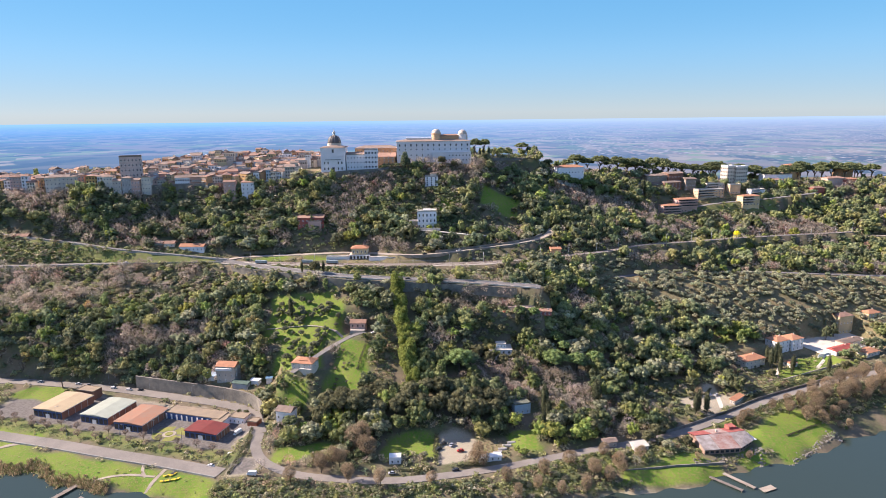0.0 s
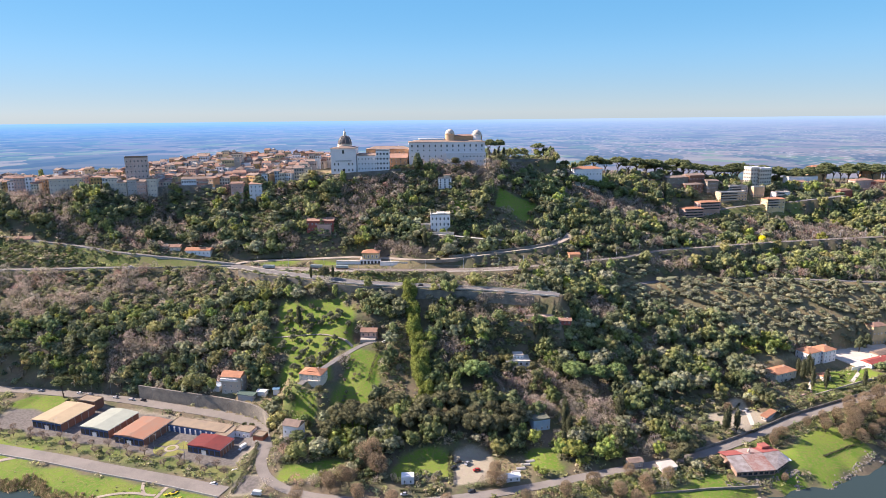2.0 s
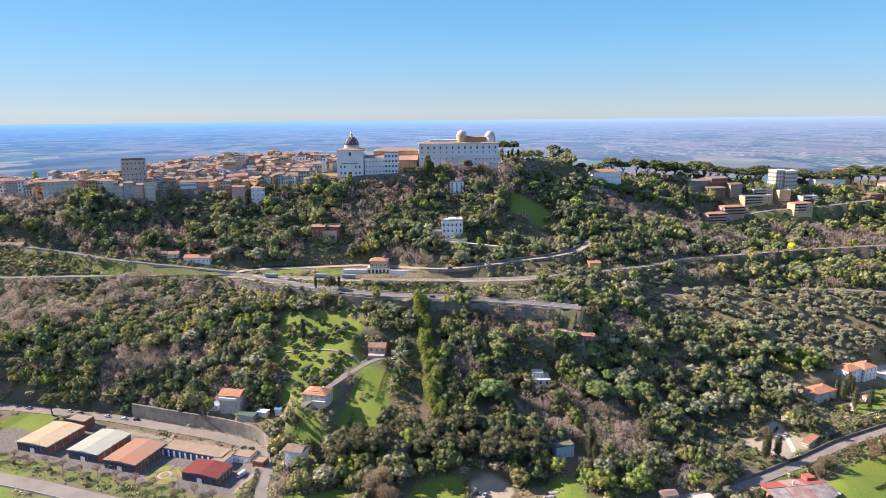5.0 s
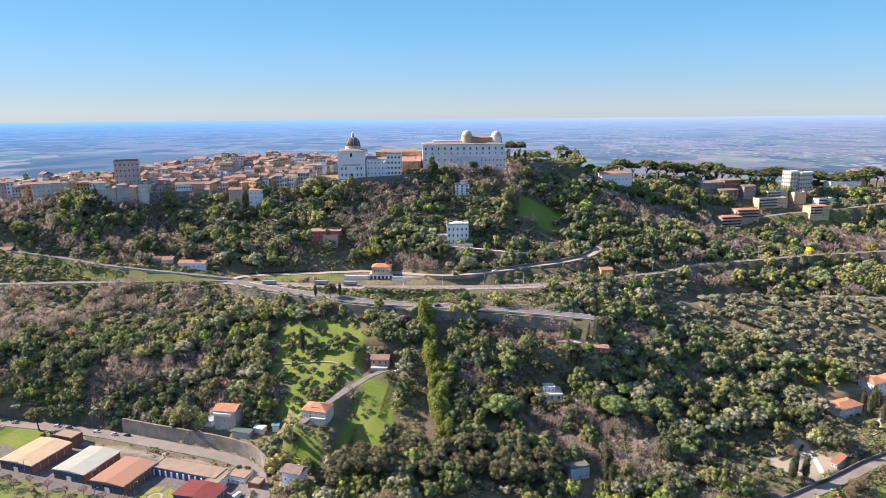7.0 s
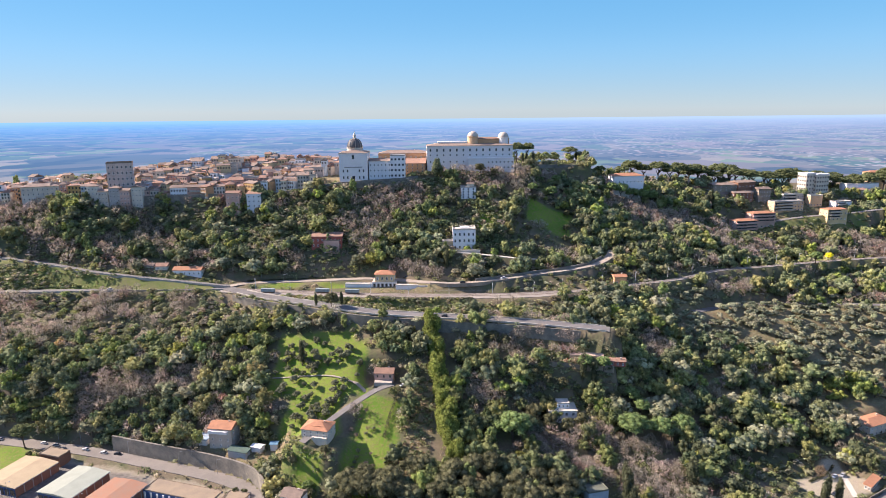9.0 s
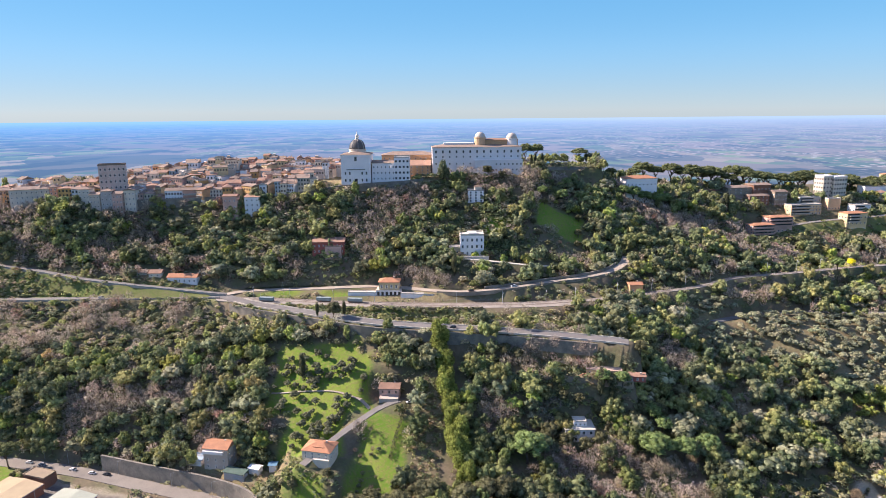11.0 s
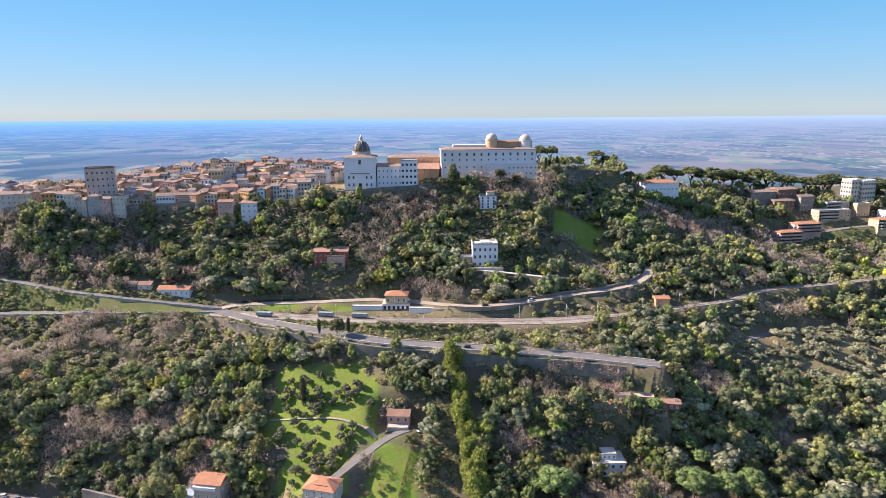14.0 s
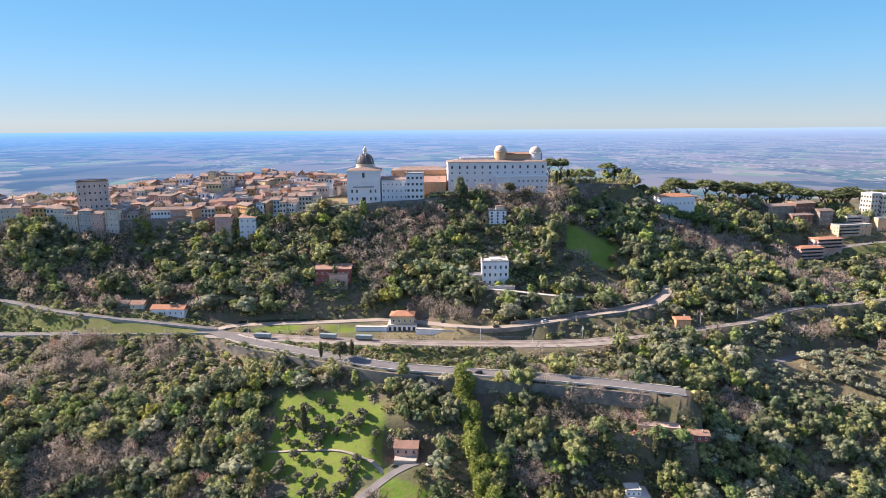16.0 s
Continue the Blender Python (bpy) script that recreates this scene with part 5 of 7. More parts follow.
palace()
church()
house("convent", "long white three-storey convent beside the church", -62, 644, 19, 14, 165, "white", "gable", 2.0, tile=TILE_OLD, storeys=4, cols=6, side_cols=3, win=(1.0, 1.5))
house("convent", "white corner block with wide dark windows", -47, 642, 12.5, 15, 169.5, "white", "flat", 0.6, tile=CONCRETE, storeys=5, cols=4, side_cols=3, win=(1.7, 1.8), frame=METAL)
house("townhouse", "long orange town palace behind the church", -44, 690, 46, 18, 168.5, "orange", "hip", 2.6, tile=TILE_OLD, storeys=3, cols=10, side_cols=3, group="old town houses")
house("townhouse", "orange wing adjoining the palace", -33, 668, 18, 20, 161, "orange", "lean", 3.0, tile=TILE, storeys=3, cols=4, side_cols=3, group="old town houses")
house("townhouse", "large six-storey grey-brown block with a projecting cornice", -284, 641, 20, 12, 165.5, wall_paint("weathered_pink_plaster", (0.64, 0.50, 0.43), 0.75), "flat", 0.7, tile=TILE_OLD, storeys=6, cols=6, side_cols=4, win=(1.4, 2.0), group="old town houses", over=1.0, rz=22)
house("townhouse", "pale yellow four-storey town house", -350, 636, 28, 12, 147.0, "cream", "hip", 2.0, rz=22, tile=TILE_OLD, storeys=4, cols=8, side_cols=3, group="old town houses")
house("townhouse", "narrow pink and white house below the town wall", -183, 622, 11, 9, 141.5, "pink", "gable", 1.4, tile=TILE, storeys=4, cols=3, win=(1.1, 1.4), group="old town houses")
house("townhouse", "white stepped house below the town wall", -166, 624, 12, 9, 140.5, "white", "lean", 1.2, tile=TILE, storeys=4, cols=3, win=(1.1, 1.4), group="old town houses")


for q in [(-300, 627, 9, 147.5, "cream", "hip"), (-291, 625, 8, 143.5, "beige", "gable"), (-282, 626, 9, 146, "grey", "hip"), (-273, 625, 8, 144, "pink", "gable"), (-264, 627, 9, 146.5, "cream", "gable_y")]:
    house("townhouse", f"small {q[4]} house at the foot of the big block", q[0], q[1], q[2], 8, q[3], q[4], q[5], 1.6, tile=TILE_OLD, storeys=4, cols=3, win=(1.0, 1.4), group="old town houses")


def old_town():
    r = random.Random(11)
    text = {"cream": "cream", "yellow": "yellow", "ochre": "ochre", "pink": "pink", "white": "white", "grey": "grey", "beige": "beige", "orange": "orange", "salmon": "salmon", "brown": "brown", "sky": "grey-blue", "apricot": "apricot"}
    shutters = [WHITE, WOOD, surface("green_shutter", (0.06, 0.11, 0.07)), surface("brown_shutter", (0.14, 0.08, 0.05))]
    for row in range(8):
        x = -470.0
        while x < -98:
            w = r.uniform(4.5, 9.0) if r.random() < 0.8 else r.uniform(9, 14)
            cx = x + w / 2
            front = float(np.interp(cx, XS, LINES[8][0])) + 9
            y = front + row * 9.5 + r.uniform(-3, 3)
            x += w + (0.15 if r.random() < 0.75 else r.uniform(1.0, 4.0))
            if cx < -300 and row > 3 or cx < -255 and row > 6:
                continue
            if row == 0 and (-296 < cx + w / 2 and cx - w / 2 < -266 or -368 < cx + w / 2 and cx - w / 2 < -331):
                continue
            if row == 1 and -294 < cx < -268 or (cx > -118 and row < 4) or (cx > -100):
                continue
            g = gz(cx, y)
            hgt = r.uniform(6.0, 10.5) + (3.5 if cx < -296 else 0) + (2.0 if row == 0 else 0) + (3.0 if r.random() < 0.10 else 0)
            colour = r.choice(["cream", "white", "white", "beige", "yellow", "pink", "ochre", "yellow", "salmon", "cream", "sky", "apricot", "orange", "pink", "white", "grey"])
            flat = r.random() < 0.16
            st = max(2, int(hgt / 2.9))
            turn = r.uniform(-7, 7) - 0.05 * (cx + 60) - (r.uniform(30, 50) if r.random() < 0.22 else 0)
            e = house("townhouse", f"{text[colour]} plastered old town house with {'a flat roof terrace' if flat else 'a tiled roof'}", cx, y, w, r.uniform(8, 11), g + hgt, colour,
                      "flat" if flat else r.choice(["gable", "hip", "gable_y", "lean", "gable"]), 0.8 if flat else r.uniform(1.2, 2.2), rz=turn, tile=CONCRETE if flat else r.choice([TILE, TILE_OLD, TILE, TILE_OLD, TILE_OLD]),
                      storeys=st, cols=max(2, int(w / 2.2)), side_cols=2, win=(1.15, 1.7), group="old town houses", whole=True, faces="FL" if row < 2 else "F", over=0.4, shown=99 if row < 1 else 3 if row < 3 else 1, ground_floor=r.choice(["white", "cream", "grey", "beige"]) if row == 0 else "", balcony=r.choice([0, 0, 3.6, 6.2]) if row < 2 else 0,
                      frame=r.choice(shutters))
            if row > 1 and r.random() < 0.22:  # a roof room or stair head
                k = w * r.uniform(0.3, 0.5)
                hh = e.location.z
                add_box(e, "roof_room", -k / 2, -1.5, g + hgt - hh, k / 2, 2.0, g + hgt - hh + r.uniform(2.4, 3.6), PLASTER[r.choice(["white", "cream", "apricot", "beige"])])


old_town()


# ---- houses on the slopes ----
house("tower_house", "slim white three-storey house with a stair tower", 12.5, 627, 12.5, 11, 143.5, "white", "flat", 0.6, tile=CONCRETE, storeys=4, cols=3, side_cols=3, win=(1.3, 1.8), frame=surface("blue_shutter", (0.16, 0.22, 0.30)))
house("roof_tower", "small cream roof tower with a tiled top", 14.5, 626, 6, 6, 146.5, "cream", "hip", 0.6, base=143.4, storeys=0, tile=TILE_OLD, chimney=False, category="stair tower")
e = house("villa", "white three-storey villa with arched windows and balconies", 7.0, 585, 17.5, 14, 115.5, "white", "flat", 1.0, tile=PALE, storeys=3, cols=5, side_cols=3, win=(1.4, 2.3))
for k in range(2):
    add_box(e, "balcony", 2, -8.4, 115.5 - 100 - 9 + k * 4.2, 7, -7, 115.5 - 100 - 8.7 + k * 4.2, WHITE)
add_box(e, "roof_room", -3, -3, 15.5, 3.5, 3, 18.6, WHITE)
house("villa_lodge", "low cream lodge beside the villa", -6, 583, 8, 8, 106.5, "yellow", "flat", 0.4, tile=PALE, storeys=1, cols=2, chimney=False)
house("garden_wall", "grey terrace wall below the villa", 8, 572, 22, 1.5, 100.6, "grey", "flat", 0.3, tile=PALE, storeys=0, chimney=False, category="terrace")
house("house", "long red house with a tiled roof among trees", -101, 588, 24, 9, 110.6, "red", "lean", 1.8, storeys=2, cols=7)
house("house", "low red annex with a terrace", -97, 583, 12, 5, 107.8, "pink", "flat", 0.5, tile=TILE_OLD, storeys=1, cols=4)
house("house", "white villa with an orange hipped roof among pines", 163, 684, 29, 13, 146, "white", "hip", 2.2, tile=TILE_NEW, storeys=3, cols=8, side_cols=3, rz=8)
house("house", "small orange hut with a red roof", 121, 549, 9, 7, 85, "orange", "gable", 1.4, storeys=1, cols=2, tile=TILE_NEW)
house("house", "cottage with a terracotta roof on the slope", -371, 596, 13, 9, 96, "cream", "gable", 2.0, storeys=2, cols=3)
house("shed", "blue sheet-metal shed on the slope", -356, 588, 14, 6, 92, "blue", "lean", 1.0, storeys=0, tile=surface("blue_sheet", (0.16, 0.30, 0.42)), category="shed")

# station terrace
e = house("station", "ochre two-storey railway station with a red hipped roof", -53.5, 556, 14, 9.5, 87.6, "yellow", "hip", 2.2, storeys=2, cols=4, side_cols=3, win=(1.3, 2.1), tile=TILE_NEW, rz=-3, base=77.4, over=0.8)
add_box(e, "ground_floor", -9, -5.6, 0, 9, 5.6, 4.6, PLASTER["white"], "white ground floor")
fs, ps = window_meshes(1.7, 2.7, WOOD)
for i in range(6):
    part("pane", ps, part("window", fs, e, pose(-7.5 + 3 * i, -5.6, 0.9)))
fs, ps = window_meshes(1.6, 2.4, WHITE)
for i in range(4):
    part("pane", ps, part("window", fs, e, pose(-5.2 + 3.5 * i, -4.77, 6.0)))
add_box(e, "cornice", -9.2, -5.8, 4.6, 9.2, 5.8, 4.9, PLASTER["beige"])
house("platform_wall", "long pale platform building beside the station", -32, 543.5, 26, 3, 81.2, "palegrey", "flat", 0.3, tile=PALE, storeys=0, rz=-9, base=77.2, category="platform building")
house("platform_wall", "white walled yard beside the station", -73, 553, 20, 4, 80.4, "white", "flat", 0.3, tile=PALE, storeys=0, rz=-3, base=77.2, category="platform building")
house("cottage", "white row house with an orange roof by the crossing", -207, 574, 22, 8, 88.0, "white", "gable", 2.2, tile=TILE_NEW, storeys=1, cols=6, rz=-3)
house("cottage", "cream cottage with a terracotta roof by the road", -228, 577, 9, 8, 90.6, "cream", "gable", 2.0, tile=TILE, storeys=1, cols=2)
house("cottage", "small brown cottage with a tiled roof", -239, 579, 8, 7, 90.4, "beige", "gable", 1.8, tile=TILE_OLD, storeys=1, cols=2)

# middle slope
e = house("house", "terracotta-roofed house with a carport on the lawn", -47.5, 460, 11.5, 9, 50.3, "pink", "gable", 1.8, tile=TILE, storeys=2, cols=3, frame=WOOD, rz=-4)
add_box(e, "carport", -5.4, -8.6, 0, 5.4, -4.6, 3.0, PLASTER["beige"])
e = house("house", "cream two-storey villa with an orange roof and loggia", -80.5, 413, 15, 11, 38.8, "cream", "hip", 2.4, tile=TILE_NEW, storeys=2, cols=4, side_cols=3, rz=-14, base=29)
add_box(e, "loggia", -1, -7.2, 0, 7.4, -5.4, 6.6, PLASTER["cream"])
add_box(e, "roof_terrace", -2.5, -3.5, 10.2, 3.5, 1.5, 11.4, TILE_NEW)
e = house("house", "weathered three-storey stone house with an orange roof", -139.5, 434, 14, 10, 29.0, "beige", "gable", 2.2, tile=TILE_NEW, storeys=3, cols=3, side_cols=2, rz=-10, base=16.5)
add_box(e, "roof_terrace", -6.8, -6.5, 10.0, 5, -4.8, 11.6, WHITE)
house("house", "white house with a flat roof on wooded terraces", 57.5, 438, 16, 11, 35.5, "white", "hip", 1.0, tile=surface("pale_roof", (0.62, 0.57, 0.47), (0.52, 0.47, 0.40), 0.3, 2), storeys=2, cols=4, side_cols=3, win=(1.5, 1.9))
house("house", "small white roof storey", 58, 438, 7, 6, 38.6, "white", "flat", 0.4, tile=PALE, base=36.2, storeys=1, cols=3, chimney=False, category="roof room")
house("shed", "pale blue flat-roofed hut in the woods", 63.5, 380, 11, 8, 19.8, wall_paint("pale_blue_paint", (0.45, 0.56, 0.66)), "flat", 0.5, tile=surface("mossy_roof", (0.16, 0.17, 0.13)), storeys=1, cols=3, rz=15, category="hut")
house("house", "long low white house among olive trees", 105, 404, 21, 6, 18.4, "white", "gable", 1.2, tile=TILE_OLD, storeys=1, cols=5, rz=6)
house("cottage", "white cottage with a tiled roof by the lake road", -88, 381, 10.5, 8, 18.6, "white", "gable", 2.2, tile=TILE_OLD, storeys=2, cols=3, rz=-18)
house("shed", "white garden hut with a flat roof", -16.5, 334, 6.8, 5, 10.4, "white", "flat", 0.2, tile=WHITE, storeys=1, cols=2, chimney=False, category="hut")
house("house", "low apricot house with a pinkish roof terrace beside a pine", 76, 457.5, 20, 5.5, 59.8, "apricot", "flat", 0.4, tile=surface("pink_terrace_roof", (0.62, 0.45, 0.35), (0.50, 0.37, 0.29), 0.3, 2), storeys=1, cols=5, rz=-13, base=56.2)
house("shed", "low red shed by the terrace", 93, 450.5, 9, 4, 58.8, "red", "lean", 0.8, storeys=1, cols=3, rz=-10, category="shed", base=55.6)

# lakeside right
def restaurant():
    e = thing("restaurant", (182, 348, 4.6), "low lakeside restaurant with a patched red and grey roof", "restaurant", rz=9)
    base = [(-16, 8), (-18, -11), (4, -13), (17, -6), (16, 8)]
    n = len(base)
    part("wall", mesh_of("wall", [(x, y, -1.5) for x, y in base] + [(x, y, 3.7) for x, y in base], [(i, (i + 1) % n, (i + 1) % n + n, i + n) for i in range(n)][::-1] + [tuple(range(n, 2 * n))], PLASTER["brown"]), e)
    red = surface("faded_red_sheet", (0.36, 0.10, 0.08), (0.25, 0.085, 0.075), 0.3, 1.5, 0.85, 0.3)
    rusty = surface("weathered_roof", (0.27, 0.13, 0.10), (0.36, 0.30, 0.27), 0.25, 1.2, 0.9, 0.4)
    felt = surface("grey_felt_roof", (0.36, 0.33, 0.31), (0.22, 0.18, 0.16), 0.3, 1.4, 0.9, 0.3)

    def slab(name, corners, mat, t=0.25):
        v = [Vector(c) for c in corners]
        low = [c - Vector((0, 0, t)) for c in v]
        k = len(v)
        return part(name, mesh_of(name, [tuple(c) for c in low + v], [tuple(range(k - 1, -1, -1)), tuple(range(k, 2 * k))] + [(i, (i + 1) % k, (i + 1) % k + k, i + k) for i in range(k)], mat), e)
    slab("roof", [(-16.8, 1, 6.4), (-6, 0.5, 6.5), (-6, 9, 4.4), (-16.8, 9, 4.3)], red)
    slab("roof", [(-5.8, 0, 6.7), (5, 0, 6.6), (5, 9.2, 4.5), (-5.8, 9.2, 4.5)], rusty)
    slab("roof", [(5.2, 0.4, 6.2), (17, 1, 6.0), (16.8, 9, 4.4), (5.2, 9, 4.3)], red)
    slab("roof", [(-18.8, -12, 3.9), (-9, -13, 4.0), (-8, 0.8, 6.3), (-17, 1.2, 6.2)], felt)
    slab("roof", [(-8.8, -13.2, 4.0), (4, -14, 3.9), (5, 0, 6.5), (-7.8, 0.4, 6.5)], rusty)
    slab("roof", [(4.2, -14, 3.8), (18, -6.8, 3.7), (17.2, 1, 5.8), (5.2, 0, 6.2)], felt)
    add_box(e, "roof_room", 9, 5, 3.6, 14, 9.5, 6.8, PLASTER["red"])
    add_box(e, "awning", 13.5, -6, 2.9, 20.5, 3, 3.1, WHITE, "white awning")
    add_box(e, "chimney", -2, 2, 5.5, -1.1, 2.9, 8.0, PLASTER["beige"])
    fm, pm = window_meshes(2.2, 1.7, WOOD)
    for i in range(7):
        t = (i + 0.5) / 7
        part("pane", pm, part("window", fm, e, pose(-18 + 22 * t, -11.0 - 2 * t, 1.0, 0, 0, -5)))
    for i in range(4):
        t = (i + 0.5) / 4
        part("pane", pm, part("window", fm, e, pose(4 + 13 * t, -13 + 7 * t, 1.0, 0, 0, 28)))
    for i in range(6):
        part("post", Solid().tube((-16 + 5 * i, -16.5, -1.5), (-16 + 5 * i, -16.5, 1.2), 0.12, 0.12).mesh("post", WOOD), e)
    clear(182, 348, 18, 13, 9)


restaurant()
house("shed", "pale-roofed garden hut by the lakeside road", 129, 340, 9, 5, 9.6, "beige", "lean", 0.9, tile=PALE, storeys=1, cols=3, rz=14, chimney=False, category="hut")
house("shed", "small hut with a tiled roof by the lakeside road", 112, 345, 8, 5, 10.2, "grey", "gable", 1.1, tile=TILE_OLD, storeys=1, cols=2, rz=10, chimney=False, category="hut")
house("shed", "long low shelter with an orange roof by the car park", 215, 394, 13, 3.2, 12.0, "beige", "lean", 0.7, tile=TILE_NEW, storeys=1, cols=4, rz=38, chimney=False, category="shelter")
house("house", "cream house with an orange and red tiled roof", 252, 449, 21, 11, 18.2, "cream", "hip", 1.9, tile=TILE_NEW, storeys=2, cols=5, side_cols=3, rz=22)
house("house", "white balconied house with a terracotta roof", 287, 473, 14, 11, 23.5, "white", "hip", 1.9, tile=TILE_NEW, storeys=3, cols=3, side_cols=3, rz=22)
house("house", "white balconied house wing with a terracotta roof", 302, 478, 13, 11, 23.0, "white", "hip", 1.9, tile=TILE_NEW, storeys=3, cols=3, side_cols=3, rz=22)
house("shed", "long white low hall with a red roof", 336, 466, 24, 8, 17.5, "white", "gable", 1.5, tile=surface("red_sheet", (0.40, 0.10, 0.08)), storeys=1, cols=7, rz=22, category="hall")
house("shed", "low grey-roofed hall in the yard", 352, 481, 22, 8, 18.0, "beige", "gable", 1.3, tile=TILE_OLD, storeys=1, cols=5, rz=22, category="hall")
house("house", "low cream house with an orange roof", 352, 458, 15, 9, 18, "cream", "hip", 1.6, tile=TILE_NEW, storeys=1, cols=4, rz=22)
house("house", "yellow house with a terracotta roof above the yard", 366, 512, 15, 9, 29.5, "yellow", "hip", 2.0, tile=TILE, storeys=2, cols=4, rz=15)
house("house", "yellow house at the edge of the grove", 392, 514, 14, 9, 31.0, "yellow", "hip", 2.0, tile=TILE_NEW, storeys=2, cols=4, rz=15)
house("shed", "garden pavilion with a tiled roof", 283, 446, 7, 6, 15.0, "cream", "hip", 1.2, tile=TILE_NEW, storeys=1, cols=2, rz=22, chimney=False, category="pavilion")

# right shoulder of the ridge
e = house("hotel", "tall white hotel block with narrow windows", 374, 754, 12, 11, 138.5, "cream", "flat", 1.0, tile=WHITE, storeys=6, cols=3, side_cols=4, rz=18, win=(1.5, 1.9), frame=WOOD)
house("hotel", "tall white hotel block with rows of windows", 388, 756, 17, 11, 137.5, "cream", "flat", 0.8, tile=WHITE, storeys=6, cols=5, side_cols=3, rz=18, win=(1.7, 1.9), frame=WOOD)
for k, q in enumerate([(277, 684, 22, 11, 102.5, "pink", TILE_NEW, 4, 5), (299, 696, 24, 11, 107.5, "pink", TILE_NEW, 3, 6), (337, 722, 33, 10, 114.5, "apricot", CONCRETE, 3, 9), (377, 707, 22, 11, 108.6, "yellow", TILE_NEW, 3, 5), (395, 726, 18, 9, 113.0, "white", CONCRETE, 2, 5), (350, 738, 24, 9, 119.5, "beige", PALE, 2, 6), (372, 734, 14, 8, 118.5, "apricot", PALE, 1, 4)]):
    x, y, w, d, ev, col, tl, st, co = q
    e = house("apartment_house", f"{'reddish' if col == 'pink' else col} apartment house with balconies and {'an orange roof' if tl is TILE_NEW else 'a flat roof'}", x, y, w, d, ev, col, "flat" if tl in (CONCRETE, PALE) else "hip", 0.8 if tl in (CONCRETE, PALE) else 1.4, tile=tl, storeys=st, cols=co, side_cols=3, rz=10, win=(1.4, 1.6), chimney=False, group="apartment houses")
    if st > 1:
        hh = ev - e.location.z
        for f in range(st):
            add_box(e, "balcony", -w / 2 + (0 if col == "pink" else w * 0.1), -d / 2 - 1.5, hh - 2.6 - 2.9 * f, w / 2 - (0 if col == "pink" else w * 0.35), -d / 2 - 0.1, hh - 1.6 - 2.9 * f, PLASTER["pink" if col == "pink" else "beige"])
            add_box(e, "loggia", -w / 2 + 0.6, -d / 2 - 0.12, hh - 1.5 - 2.9 * f + 0.0, w / 2 - 0.6 - (0 if col == "pink" else w * 0.35), -d / 2 - 0.02, hh - 0.4 - 2.9 * f, DARK)
for q in [(258, 744, 24, 12, 126, "stone"), (280, 741, 30, 13, 130, "stone"), (302, 744, 20, 14, 132, "brick"), (243, 732, 16, 10, 121, "stone"), (268, 731, 26, 8, 121, "stone"), (296, 732, 22, 8, 122.5, "brick"), (318, 735, 14, 10, 126, "stone")]:
    x, y, w, d, ev, col = q
    house("ruin", "long tuff and brick convent building with weathered walls", x, y, w, d, ev, col, "gable", 1.6, tile=TILE_OLD, storeys=3, cols=5, side_cols=3, rz=12, win=(1.0, 1.4), group="old convent", category="building")
for q in [(515, 768, 26, 11, 121, "pink", TILE, 2), (552, 806, 20, 12, 130, "orange", TILE_NEW, 2), (495, 826, 22, 10, 132.5, "yellow", TILE_NEW, 2), (447, 778, 40, 10, 125, "white", PALE, 2), (535, 770, 22, 10, 119, "red", TILE_NEW, 1), (440, 765, 16, 9, 120, "cream", TILE, 2), (480, 745, 16, 9, 112, "red", TILE, 1), (196, 716, 10, 16, 128, "cream", TILE_OLD, 2)]:
    x, y, w, d, ev, col, tl, st = q
    house("house", f"{col} house on the ridge with {'a pale flat' if tl is PALE else 'a tiled'} roof", x, y, w, d, ev, col, "flat" if tl is PALE else "hip", 0.6 if tl is PALE else 1.8, tile=tl, storeys=st, cols=5, rz=10)

# ---- lakeside halls ----
def hall(x, y, w, d, h, rz, roof, label, z=4.6, ridge=0.9, seams=8):
    e = thing("hall", (x, y, z), label, "hall", "lakeside halls", rz=rz)
    part("wall", Solid().box(-w / 2, -d / 2 + 0.3, 0, w / 2, d / 2, h).mesh("wall", PLASTER["brick"]), e)
    part("front_wall", Solid().box(-w / 2 + 0.2, -d / 2, 0, w / 2 - 0.2, -d / 2 + 0.3, h).mesh("front_wall", PLASTER["blue"]), e, label="blue glazed front")
    part("roof", roof_mesh("gable_y", w, d, ridge, 0.45, roof), e, pose(0, 0, h))
    n = 6
    for i in range(n):
        cx = -w / 2 + (i + 0.5) * w / n
        add_box(e, "pane", cx - w / n * 0.38, -d / 2 - 0.1, 0.7, cx + w / n * 0.38, -d / 2 - 0.02, h * 0.75, GLASS)
    add_box(e, "door", -1.6, -d / 2 - 0.2, 0, 1.6, -d / 2 - 0.1, 3.0, WHITE)
    for s in (-1, 1):
        add_box(e, "gutter", s * (w / 2 + 0.45) - 0.12, -d / 2 - 0.45, h - 0.12, s * (w / 2 + 0.45) + 0.12, d / 2 + 0.45, h + 0.1, WHITE)
    for k in range(1, 5):
        u = Solid()
        for s in (-1, 1):
            u.box(s * (w / 2) - 0.06 if s < 0 else w / 2 + 0.0, -d / 2 + k * d / 5 - 0.25, 0, s * w / 2 + 0.0 if s < 0 else w / 2 + 0.12, -d / 2 + k * d / 5 + 0.25, h - 0.2)
        part("pilaster", u.mesh("pilaster", CONCRETE), e)
    clear(x, y, w / 2 + 2, d / 2 + 2, rz)
    return e


